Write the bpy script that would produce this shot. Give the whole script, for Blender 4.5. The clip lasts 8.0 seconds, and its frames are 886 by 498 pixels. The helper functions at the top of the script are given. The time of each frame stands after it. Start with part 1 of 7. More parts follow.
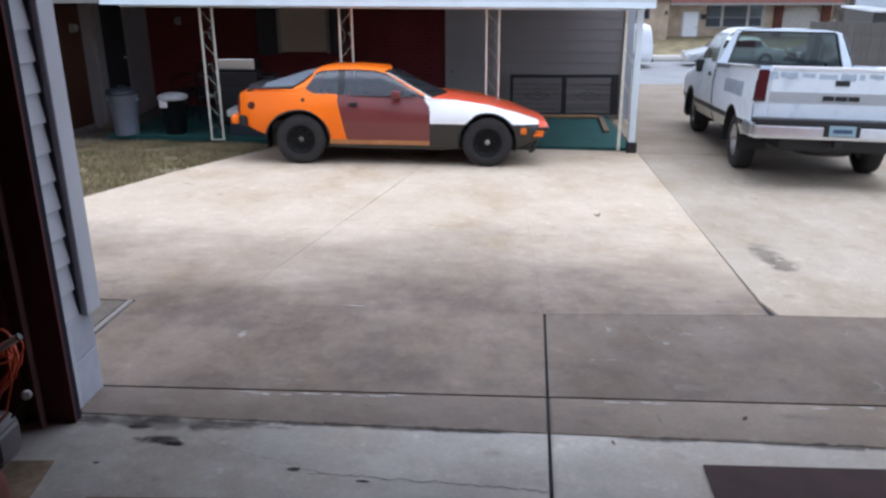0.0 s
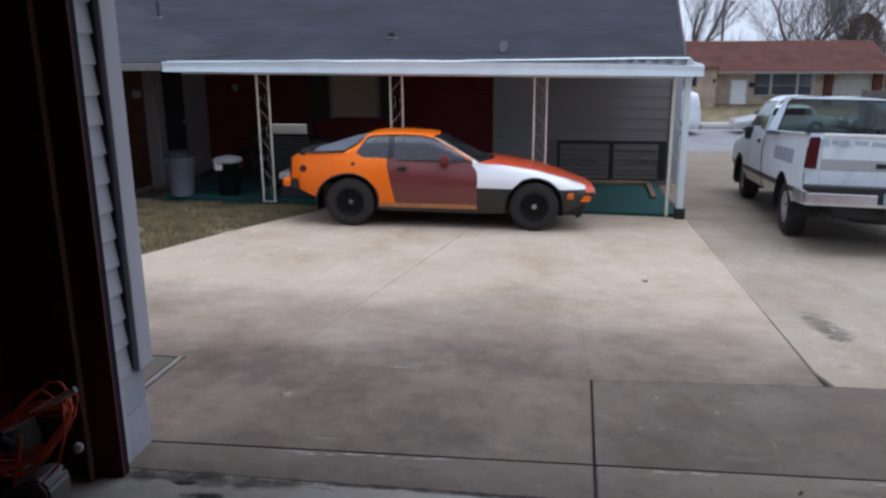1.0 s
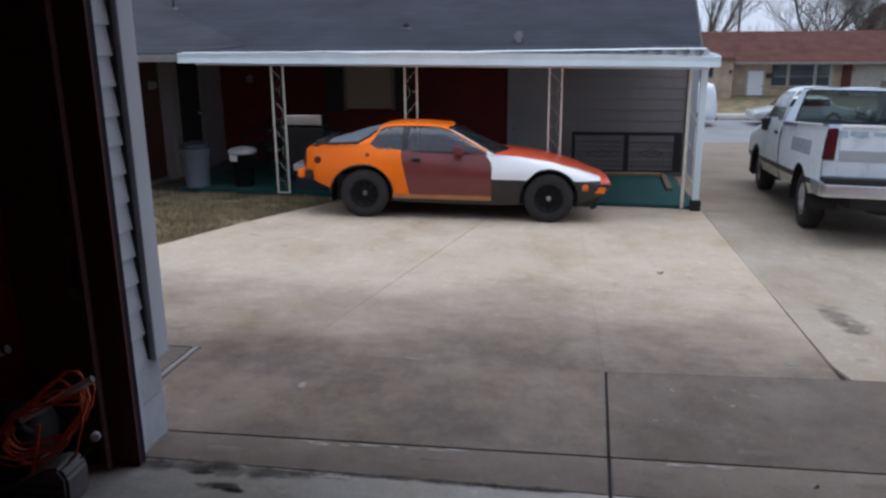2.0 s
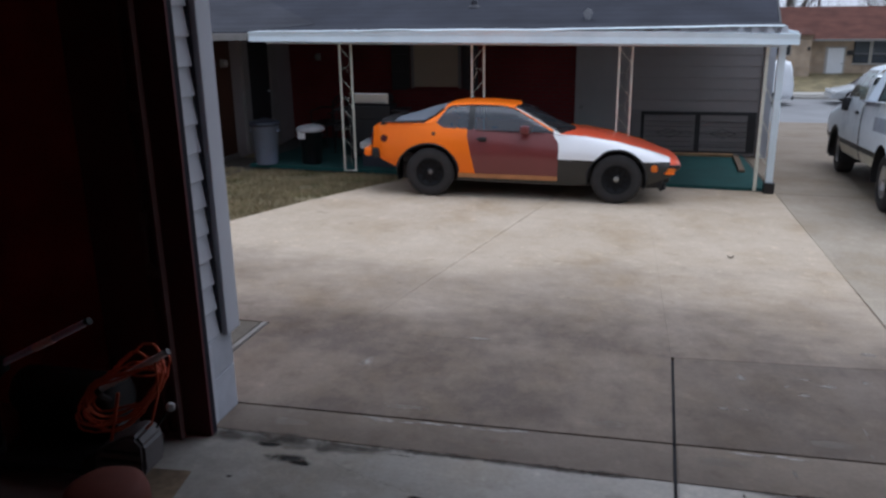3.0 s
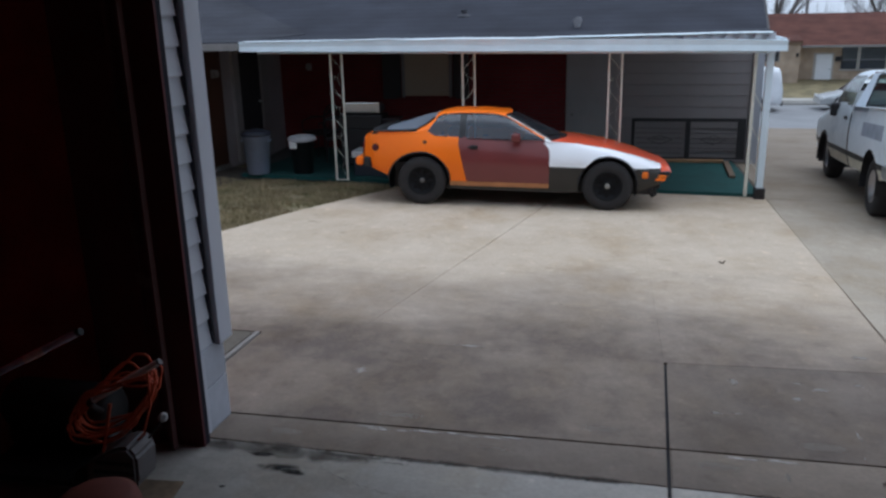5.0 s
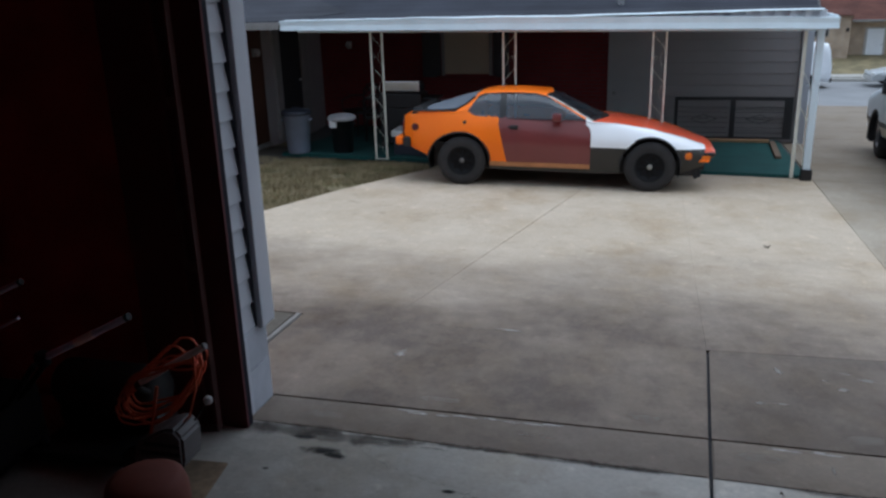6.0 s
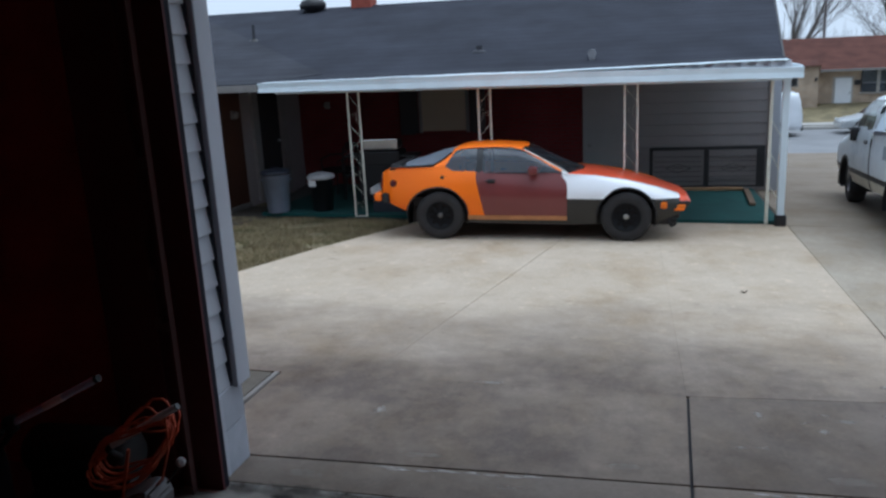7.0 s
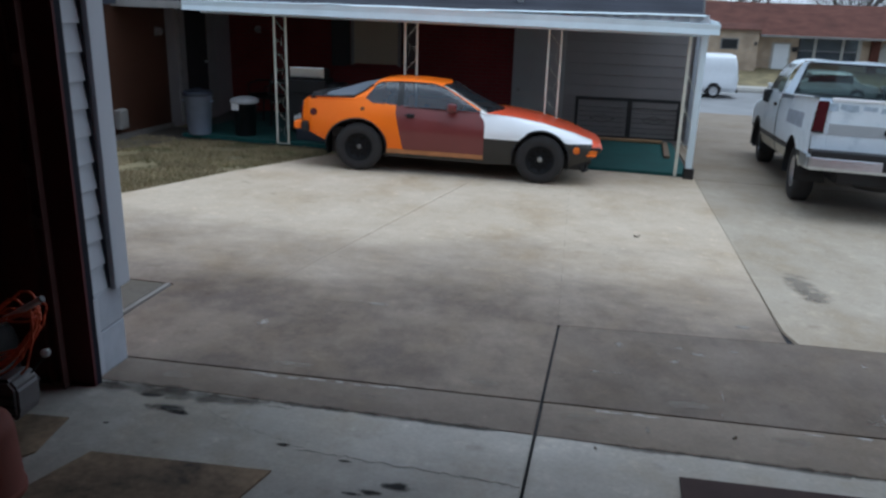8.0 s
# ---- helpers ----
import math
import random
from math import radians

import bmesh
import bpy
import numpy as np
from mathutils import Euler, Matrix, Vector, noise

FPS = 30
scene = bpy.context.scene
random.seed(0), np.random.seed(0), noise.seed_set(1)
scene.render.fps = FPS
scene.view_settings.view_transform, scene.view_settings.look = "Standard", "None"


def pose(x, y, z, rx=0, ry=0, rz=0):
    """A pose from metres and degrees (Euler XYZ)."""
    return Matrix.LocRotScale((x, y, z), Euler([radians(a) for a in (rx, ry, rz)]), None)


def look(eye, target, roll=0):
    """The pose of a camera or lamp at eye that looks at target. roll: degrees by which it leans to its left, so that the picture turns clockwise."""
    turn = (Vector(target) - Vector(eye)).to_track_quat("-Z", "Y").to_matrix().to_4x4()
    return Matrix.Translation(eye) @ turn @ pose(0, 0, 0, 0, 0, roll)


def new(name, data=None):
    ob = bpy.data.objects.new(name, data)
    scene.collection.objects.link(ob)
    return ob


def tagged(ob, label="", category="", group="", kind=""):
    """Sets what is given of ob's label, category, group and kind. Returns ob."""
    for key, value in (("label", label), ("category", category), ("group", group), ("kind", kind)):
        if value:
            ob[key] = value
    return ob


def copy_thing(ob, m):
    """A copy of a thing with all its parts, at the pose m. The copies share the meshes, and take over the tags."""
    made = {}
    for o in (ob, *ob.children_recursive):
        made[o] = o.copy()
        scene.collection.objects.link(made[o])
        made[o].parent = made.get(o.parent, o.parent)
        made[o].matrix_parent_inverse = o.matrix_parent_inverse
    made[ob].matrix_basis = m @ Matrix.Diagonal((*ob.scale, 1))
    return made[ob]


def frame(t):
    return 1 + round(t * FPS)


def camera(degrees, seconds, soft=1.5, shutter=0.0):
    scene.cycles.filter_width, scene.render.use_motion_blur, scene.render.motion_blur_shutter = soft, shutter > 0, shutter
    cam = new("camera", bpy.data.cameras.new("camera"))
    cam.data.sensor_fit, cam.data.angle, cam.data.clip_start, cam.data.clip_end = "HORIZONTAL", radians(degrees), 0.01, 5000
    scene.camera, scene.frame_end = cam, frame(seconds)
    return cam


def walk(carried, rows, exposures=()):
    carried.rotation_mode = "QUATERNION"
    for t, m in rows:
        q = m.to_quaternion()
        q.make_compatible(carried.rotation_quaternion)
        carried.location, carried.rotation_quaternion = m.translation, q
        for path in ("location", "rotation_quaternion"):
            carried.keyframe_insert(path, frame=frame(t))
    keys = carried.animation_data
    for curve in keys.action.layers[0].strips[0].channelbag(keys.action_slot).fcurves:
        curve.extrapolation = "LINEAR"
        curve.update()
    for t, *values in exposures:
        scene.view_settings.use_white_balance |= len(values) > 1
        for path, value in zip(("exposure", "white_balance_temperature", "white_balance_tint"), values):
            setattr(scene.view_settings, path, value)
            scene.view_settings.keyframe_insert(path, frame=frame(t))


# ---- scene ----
# camera: seconds, x, y, z, yaw, pitch, roll
PATH = [
    (0, 1.336, -0.251, 2.501, 3.39, -19.64, -0.35),
    (0.2, 1.332, -0.254, 2.510, 5.11, -17.52, -0.82),
    (0.5, 1.332, -0.281, 2.508, 6.81, -15.36, -0.80),
    (0.7, 1.326, -0.286, 2.499, 6.53, -14.72, -0.35),
    (1, 1.327, -0.280, 2.502, 6.67, -15.15, -0.42),
    (2.3, 1.314, -0.275, 2.498, 8.80, -16.15, -0.64),
    (2.5, 1.308, -0.276, 2.480, 9.98, -16.62, -0.67),
    (3, 1.303, -0.274, 2.513, 12.30, -17.20, -0.90),
    (3.5, 1.309, -0.272, 2.503, 12.80, -17.04, -0.98),
    (4, 1.312, -0.283, 2.517, 11.53, -16.57, -1.08),
    (5.3, 1.305, -0.279, 2.505, 11.83, -16.64, -1.37),
    (5.5, 1.288, -0.277, 2.528, 12.24, -17.09, -1.20),
    (6, 1.285, -0.260, 2.553, 14.56, -18.17, -1.68),
    (6.5, 1.306, -0.300, 2.522, 14.71, -14.90, -2.74),
    (7, 1.344, -0.266, 2.535, 13.28, -14.27, -2.94),
    (7.2, 1.370, -0.257, 2.545, 12.22, -14.93, -2.08),
    (7.3, 1.406, -0.253, 2.532, 11.84, -16.35, -0.54),
    (7.5, 1.484, -0.274, 2.510, 11.98, -16.51, 0.12),
    (7.7, 1.598, -0.322, 2.522, 10.90, -18.97, 1.94),
    (8, 1.727, -0.404, 2.470, 8.98, -18.37, 1.71)]


def aim(eye, yaw, pitch, roll):
    a, c = radians(yaw), radians(pitch)
    way = Vector((-math.sin(a) * math.cos(c), math.cos(a) * math.cos(c), math.sin(c)))
    return look(eye, Vector(eye) + way, roll)


cam = camera(57.0, 8.0, soft=2.6)
walk(cam, [(t, aim((x, y, z), yw, p, r)) for t, x, y, z, yw, p, r in PATH],
     exposures=[(0.0, 0.68, 5600, 13), (0.5, 0.29, 5660, 14), (1.0, 0.10, 5660, 13), (2.5, -0.05, 5670, 12), (3.5, -0.10, 5680, 12), (4.0, -0.10, 5590, 11), (5.5, -0.08, 5520, 7), (7.0, 0.03, 5400, 5), (7.5, 0.04, 5390, 5), (8.0, -0.05, 5380, 4)])

# overcast daylight
world = bpy.data.worlds.new("overcast")
scene.world = world
world.use_nodes = True
wn, wl = world.node_tree.nodes, world.node_tree.links
sky = wn.new("ShaderNodeTexSky")
sky.sky_type = "NISHITA"
sky.sun_disc = False
sky.sun_elevation, sky.sun_rotation = radians(70), radians(60)
sky.air_density, sky.dust_density, sky.ozone_density = 1.0, 1.5, 1.0
hsv = wn.new("ShaderNodeHueSaturation")
hsv.inputs["Saturation"].default_value = 0.2
cloud = wn.new("ShaderNodeMix")
cloud.data_type = "RGBA"
cloud.inputs[0].default_value = 0.8
cloud.inputs[7].default_value = (7.6, 8.0, 8.6, 1)
bg = wn["Background"]
bg.inputs["Strength"].default_value = 0.108
wl.new(sky.outputs["Color"], hsv.inputs["Color"])
wl.new(hsv.outputs["Color"], cloud.inputs[6])
wl.new(cloud.outputs[2], bg.inputs["Color"])
sun = new("sun", bpy.data.lights.new("sun", "SUN"))
sun.data.energy, sun.data.angle, sun.data.color = 1.5, radians(60), (1.0, 0.98, 0.96)
sun.matrix_world = look((0, 0, 0), (-0.25, -0.15, -1.0))


# ---------------------------------------------------------------- materials
def mat(name, color, rough=0.6, metal=0.0, var=0.15, scale=6.0, fine=60.0, bump=0.1, dist=0.01, spec=0.5, coat=0.0):
    """A surface with colour variation at two scales and a fine relief."""
    m = bpy.data.materials.new(name)
    m.use_nodes = True
    n, l = m.node_tree.nodes, m.node_tree.links
    b = n["Principled BSDF"]
    b.inputs["Roughness"].default_value = rough
    b.inputs["Metallic"].default_value = metal
    b.inputs["Specular IOR Level"].default_value = spec
    b.inputs["Coat Weight"].default_value = coat
    tc = n.new("ShaderNodeTexCoord")
    a, c = n.new("ShaderNodeTexNoise"), n.new("ShaderNodeTexNoise")
    a.inputs["Scale"].default_value, c.inputs["Scale"].default_value = scale, fine
    a.inputs["Detail"].default_value = 4.0
    l.new(tc.outputs["Object"], a.inputs["Vector"])
    l.new(tc.outputs["Object"], c.inputs["Vector"])
    add = n.new("ShaderNodeMath")
    add.operation = "MULTIPLY_ADD"
    add.inputs[1].default_value = 0.35
    l.new(c.outputs["Fac"], add.inputs[0])
    l.new(a.outputs["Fac"], add.inputs[2])
    ramp = n.new("ShaderNodeMapRange")
    ramp.inputs["From Min"].default_value, ramp.inputs["From Max"].default_value = 0.4, 1.0
    ramp.inputs["To Min"].default_value, ramp.inputs["To Max"].default_value = 1 - var, 1 + var
    l.new(add.outputs[0], ramp.inputs["Value"])
    rnd = n.new("ShaderNodeObjectInfo")
    rmap = n.new("ShaderNodeMapRange")
    rmap.inputs["To Min"].default_value, rmap.inputs["To Max"].default_value = 1 - var * 0.3, 1 + var * 0.3
    l.new(rnd.outputs["Random"], rmap.inputs["Value"])
    mul = n.new("ShaderNodeMath")
    mul.operation = "MULTIPLY"
    l.new(ramp.outputs[0], mul.inputs[0])
    l.new(rmap.outputs[0], mul.inputs[1])
    mix = n.new("ShaderNodeVectorMath")
    mix.operation = "SCALE"
    mix.inputs[0].default_value = color[:3]
    l.new(mul.outputs[0], mix.inputs["Scale"])
    l.new(mix.outputs[0], b.inputs["Base Color"])
    if bump:
        bn = n.new("ShaderNodeBump")
        bn.inputs["Strength"].default_value, bn.inputs["Distance"].default_value = bump, dist
        l.new(add.outputs[0], bn.inputs["Height"])
        l.new(bn.outputs[0], b.inputs["Normal"])
    return m


def ramp_node(n, stops):
    r = n.new("ShaderNodeValToRGB")
    e = r.color_ramp.elements
    e[0].position, e[0].color = stops[0][0], (*stops[0][1], 1)
    e[1].position, e[1].color = stops[-1][0], (*stops[-1][1], 1)
    for p, c in stops[1:-1]:
        x = e.new(p)
        x.color = (*c, 1)
    return r


def concrete(name, clean, dirty, edge0, edge1, dark_low=0.15, lean=0.0, bend=0.0):
    """Broom-finished slab: a pale tone passing to a dark one towards the garage door, blotched all over."""
    m = bpy.data.materials.new(name)
    m.use_nodes = True
    n, l = m.node_tree.nodes, m.node_tree.links
    b = n["Principled BSDF"]
    b.inputs["Roughness"].default_value = 0.85
    b.inputs["Specular IOR Level"].default_value = 0.3
    g = n.new("ShaderNodeTexCoord")
    sep = n.new("ShaderNodeSeparateXYZ")
    l.new(g.outputs["Object"], sep.inputs[0])

    def noise_tex(scale, detail, stretch=(1, 1, 1), rough=0.55):
        mp = n.new("ShaderNodeMapping")
        mp.inputs["Scale"].default_value = stretch
        l.new(g.outputs["Object"], mp.inputs[0])
        t = n.new("ShaderNodeTexNoise")
        t.inputs["Scale"].default_value, t.inputs["Detail"].default_value, t.inputs["Roughness"].default_value = scale, detail, rough
        l.new(mp.outputs[0], t.inputs["Vector"])
        return t.outputs["Fac"]

    def math2(op, a, c, d=None):
        t = n.new("ShaderNodeMath")
        t.operation = op
        for i, v in enumerate((a, c, d)):
            if v is None:
                continue
            if isinstance(v, (int, float)):
                t.inputs[i].default_value = v
            else:
                l.new(v, t.inputs[i])
        return t.outputs[0]

    big = noise_tex(0.8, 7.0, (0.62, 0.85, 1), 0.62)
    mid = noise_tex(5.0, 7.0, (0.95, 0.62, 1), 0.68)
    fine = noise_tex(45.0, 3.0)
    streak = noise_tex(1.9, 6.0, (0.5, 0.95, 1), 0.66)
    # dark tone in front of the door that thins out over the slab
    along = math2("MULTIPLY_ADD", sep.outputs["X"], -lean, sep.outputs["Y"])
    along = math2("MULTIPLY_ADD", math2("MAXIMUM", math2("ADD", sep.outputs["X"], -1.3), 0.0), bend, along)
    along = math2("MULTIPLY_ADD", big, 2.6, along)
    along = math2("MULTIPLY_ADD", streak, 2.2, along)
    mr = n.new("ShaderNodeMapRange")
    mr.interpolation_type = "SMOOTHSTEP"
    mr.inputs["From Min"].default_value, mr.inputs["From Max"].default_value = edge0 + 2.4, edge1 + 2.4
    mr.inputs["To Min"].default_value, mr.inputs["To Max"].default_value = 1.0, dark_low
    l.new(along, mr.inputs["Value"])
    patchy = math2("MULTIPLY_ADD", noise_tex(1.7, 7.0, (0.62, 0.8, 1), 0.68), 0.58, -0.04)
    dark_mask = math2("MULTIPLY", mr.outputs[0], math2("MULTIPLY_ADD", mid, 0.55, math2("ADD", patchy, 0.37)))
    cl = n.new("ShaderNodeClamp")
    l.new(dark_mask, cl.inputs[0])
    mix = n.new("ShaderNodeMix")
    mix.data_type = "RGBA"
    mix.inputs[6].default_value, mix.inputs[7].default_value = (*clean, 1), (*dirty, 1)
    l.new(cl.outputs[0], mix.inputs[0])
    # pale scuffs and dark specks
    scuff = ramp_node(n, ((0.22, (0.80, 0.79, 0.78)), (0.45, (0.97, 0.97, 0.97)), (0.6, (1.0, 1.0, 1.0)), (0.74, (1.30, 1.28, 1.25))))
    l.new(mid, scuff.inputs[0])
    sm = n.new("ShaderNodeMix")
    sm.data_type, sm.blend_type = "RGBA", "MULTIPLY"
    sm.inputs[0].default_value = 1.0
    l.new(mix.outputs[2], sm.inputs[6])
    l.new(scuff.outputs[0], sm.inputs[7])
    spot = ramp_node(n, ((0.0, (0.5, 0.48, 0.46)), (0.24, (0.8, 0.78, 0.77)), (0.36, (1, 1, 1)), (0.62, (1, 1, 1)), (0.78, (1.14, 1.13, 1.12))))
    l.new(noise_tex(5.5, 3.0), spot.inputs[0])
    sp = n.new("ShaderNodeMix")
    sp.data_type, sp.blend_type = "RGBA", "MULTIPLY"
    sp.inputs[0].default_value = 1.0
    l.new(sm.outputs[2], sp.inputs[6])
    l.new(spot.outputs[0], sp.inputs[7])
    fr = ramp_node(n, ((0.3, (0.93, 0.93, 0.93)), (0.7, (1.06, 1.06, 1.06))))
    l.new(fine, fr.inputs[0])
    fm = n.new("ShaderNodeMix")
    fm.data_type, fm.blend_type = "RGBA", "MULTIPLY"
    fm.inputs[0].default_value = 1.0
    l.new(sp.outputs[2], fm.inputs[6])
    l.new(fr.outputs[0], fm.inputs[7])
    drift = ramp_node(n, ((0.32, (0.84, 0.77, 0.66)), (0.5, (0.985, 0.955, 0.905)), (0.70, (1.12, 1.11, 1.09))))
    l.new(noise_tex(1.5, 8.0, (0.8, 0.6, 1), 0.68), drift.inputs[0])
    dm = n.new("ShaderNodeMix")
    dm.data_type, dm.blend_type = "RGBA", "MULTIPLY"
    dm.inputs[0].default_value = 1.0
    l.new(fm.outputs[2], dm.inputs[6])
    l.new(drift.outputs[0], dm.inputs[7])
    # chalky flecks and long faint drag marks
    fleck = ramp_node(n, ((0.58, (1, 1, 1)), (0.74, (1.26, 1.25, 1.22))))
    l.new(noise_tex(9.0, 5.0, (1, 1, 1), 0.7), fleck.inputs[0])
    fk = n.new("ShaderNodeMix")
    fk.data_type, fk.blend_type = "RGBA", "MULTIPLY"
    fk.inputs[0].default_value = 1.0
    l.new(dm.outputs[2], fk.inputs[6])
    l.new(fleck.outputs[0], fk.inputs[7])
    l.new(fk.outputs[2], b.inputs["Base Color"])
    bn = n.new("ShaderNodeBump")
    bn.inputs["Strength"].default_value, bn.inputs["Distance"].default_value = 0.25, 0.004
    l.new(fine, bn.inputs["Height"])
    l.new(bn.outputs[0], b.inputs["Normal"])
    return m


def glass(name, tint, rough=0.03, sheen=0.0, gloss=0.9):
    """Thin pane: see-through, glossier at a glancing angle, reflected sky mixed in as a pale diffuse colour."""
    m = bpy.data.materials.new(name)
    m.use_nodes = True
    n, l = m.node_tree.nodes, m.node_tree.links
    tr, gl, lw, mx = n.new("ShaderNodeBsdfTransparent"), n.new("ShaderNodeBsdfGlossy"), n.new("ShaderNodeLayerWeight"), n.new("ShaderNodeMixShader")
    tr.inputs[0].default_value = (*tint, 1)
    gl.inputs["Roughness"].default_value = rough
    pw, ma = n.new("ShaderNodeMath"), n.new("ShaderNodeMath")
    pw.operation, ma.operation = "POWER", "MULTIPLY_ADD"
    pw.inputs[1].default_value = 4.0
    ma.inputs[1].default_value, ma.inputs[2].default_value = gloss, 0.05
    ma.use_clamp = True
    lw.inputs["Blend"].default_value = 0.5
    l.new(lw.outputs["Facing"], pw.inputs[0])
    l.new(pw.outputs[0], ma.inputs[0])
    l.new(ma.outputs[0], mx.inputs[0])
    l.new(tr.outputs[0], mx.inputs[1])
    l.new(gl.outputs[0], mx.inputs[2])
    out = mx.outputs[0]
    # flat blue-grey diffuse share stands in for the sky's reflection
    if sheen:
        df, m2 = n.new("ShaderNodeBsdfDiffuse"), n.new("ShaderNodeMixShader")
        df.inputs[0].default_value = (0.50, 0.56, 0.66, 1)
        m2.inputs[0].default_value = sheen
        l.new(out, m2.inputs[1])
        l.new(df.outputs[0], m2.inputs[2])
        out = m2.outputs[0]
    l.new(out, n["Material Output"].inputs[0])
    return m


def bricks(name, c1, c2, mortar, sx, row, offset=0.5, bump=0.4, gap=0.012):
    """Coursed pieces too small to tell apart from here."""
    m = bpy.data.materials.new(name)
    m.use_nodes = True
    n, l = m.node_tree.nodes, m.node_tree.links
    b = n["Principled BSDF"]
    b.inputs["Roughness"].default_value = 0.9
    b.inputs["Specular IOR Level"].default_value = 0.2
    tc = n.new("ShaderNodeTexCoord")
    sep, com, ad = n.new("ShaderNodeSeparateXYZ"), n.new("ShaderNodeCombineXYZ"), n.new("ShaderNodeMath")
    l.new(tc.outputs["Object"], sep.inputs[0])
    ad.operation = "ADD"
    l.new(sep.outputs["X"], ad.inputs[0])
    l.new(sep.outputs["Y"], ad.inputs[1])
    l.new(ad.outputs[0], com.inputs[0])
    l.new(sep.outputs["Z"], com.inputs[1])
    br = n.new("ShaderNodeTexBrick")
    br.inputs["Scale"].default_value = 1.0
    br.inputs["Brick Width"].default_value, br.inputs["Row Height"].default_value, br.inputs["Mortar Size"].default_value = sx, row, gap
    br.offset = offset
    br.inputs["Color1"].default_value, br.inputs["Color2"].default_value, br.inputs["Mortar"].default_value = (*c1, 1), (*c2, 1), (*mortar, 1)
    l.new(com.outputs[0], br.inputs["Vector"])
    nz = n.new("ShaderNodeTexNoise")
    nz.inputs["Scale"].default_value, nz.inputs["Detail"].default_value = 1.3, 6.0
    l.new(tc.outputs["Object"], nz.inputs["Vector"])
    rp = ramp_node(n, ((0.3, (0.75, 0.75, 0.75)), (0.7, (1.2, 1.2, 1.2))))
    l.new(nz.outputs["Fac"], rp.inputs[0])
    mx = n.new("ShaderNodeMix")
    mx.data_type, mx.blend_type = "RGBA", "MULTIPLY"
    mx.inputs[0].default_value = 1.0
    l.new(br.outputs["Color"], mx.inputs[6])
    l.new(rp.outputs[0], mx.inputs[7])
    l.new(mx.outputs[2], b.inputs["Base Color"])
    bn = n.new("ShaderNodeBump")
    bn.inputs["Strength"].default_value, bn.inputs["Distance"].default_value = bump, 0.006
    bn.invert = True
    l.new(br.outputs["Fac"], bn.inputs["Height"])
    l.new(bn.outputs[0], b.inputs["Normal"])
    return m


def soft_stain(name, color, strength, ragged=0.5, scale=12.0):
    """A mark that fades out raggedly towards its rim."""
    m = mat(name, color, 0.9, var=0.3, scale=scale, bump=0.0, spec=0.2)
    n, l = m.node_tree.nodes, m.node_tree.links
    tc, mp, ln = n.new("ShaderNodeTexCoord"), n.new("ShaderNodeMapping"), n.new("ShaderNodeVectorMath")
    mp.inputs["Location"].default_value = (-1.0, -1.0, 0.0)
    mp.inputs["Scale"].default_value = (2.0, 2.0, 0.0)
    ln.operation = "LENGTH"
    l.new(tc.outputs["Generated"], mp.inputs[0])
    l.new(mp.outputs[0], ln.inputs[0])
    nz = n.new("ShaderNodeTexNoise")
    nz.inputs["Scale"].default_value, nz.inputs["Detail"].default_value, nz.inputs["Roughness"].default_value = scale, 6.0, 0.65
    l.new(tc.outputs["Object"], nz.inputs["Vector"])
    ad = n.new("ShaderNodeMath")
    ad.operation = "MULTIPLY_ADD"
    ad.inputs[1].default_value = ragged * 2.4
    l.new(nz.outputs["Fac"], ad.inputs[0])
    l.new(ln.outputs["Value"], ad.inputs[2])
    mr = n.new("ShaderNodeMapRange")
    mr.interpolation_type = "SMOOTHSTEP"
    mr.inputs["From Min"].default_value, mr.inputs["From Max"].default_value = 0.25 + ragged * 1.1, 0.75 + ragged * 1.1
    mr.inputs["To Min"].default_value, mr.inputs["To Max"].default_value = strength, 0.0
    l.new(ad.outputs[0], mr.inputs["Value"])
    tr, mx = n.new("ShaderNodeBsdfTransparent"), n.new("ShaderNodeMixShader")
    l.new(mr.outputs[0], mx.inputs[0])
    l.new(tr.outputs[0], mx.inputs[1])
    l.new(n["Principled BSDF"].outputs[0], mx.inputs[2])
    l.new(mx.outputs[0], n["Material Output"].inputs[0])
    return m


M = {}
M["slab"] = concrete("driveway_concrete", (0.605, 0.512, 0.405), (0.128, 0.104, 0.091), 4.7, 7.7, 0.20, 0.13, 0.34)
M["slab_door"] = concrete("door_slab_concrete", (0.45, 0.382, 0.315), (0.133, 0.110, 0.096), 6.0, 9.0, 0.5)
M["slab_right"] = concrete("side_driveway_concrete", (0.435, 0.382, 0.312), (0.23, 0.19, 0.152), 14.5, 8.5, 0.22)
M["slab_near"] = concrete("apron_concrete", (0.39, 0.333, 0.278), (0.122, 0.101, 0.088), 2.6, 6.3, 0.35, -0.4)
M["patio_dark"] = concrete("dark_patio_concrete", (0.13, 0.128, 0.13), (0.07, 0.068, 0.070), 11.0, 14.0, 0.6)
M["bed"] = concrete("dark_damp_concrete", (0.22, 0.20, 0.175), (0.115, 0.103, 0.088), 6.5, 9.5, 0.6)
M["floor_slab"] = concrete("garage_floor_concrete", (0.53, 0.515, 0.49), (0.17, 0.162, 0.154), 1.8, 4.6, 0.12, -0.6)
M["joint"] = mat("dark_joint_filler", (0.022, 0.022, 0.026), 0.95, var=0.3)
M["soil"] = mat("soil", (0.09, 0.075, 0.06), 0.95, var=0.4, scale=2.0, fine=30, bump=0.6, dist=0.03)
M["lawn"] = mat("dormant_lawn", (0.20, 0.165, 0.09), 0.95, var=0.45, scale=1.6, fine=25, bump=0.6, dist=0.03)
M["blade_dry"] = mat("dry_grass_blades", (0.34, 0.275, 0.16), 0.8, var=0.35, scale=2.0, bump=0)
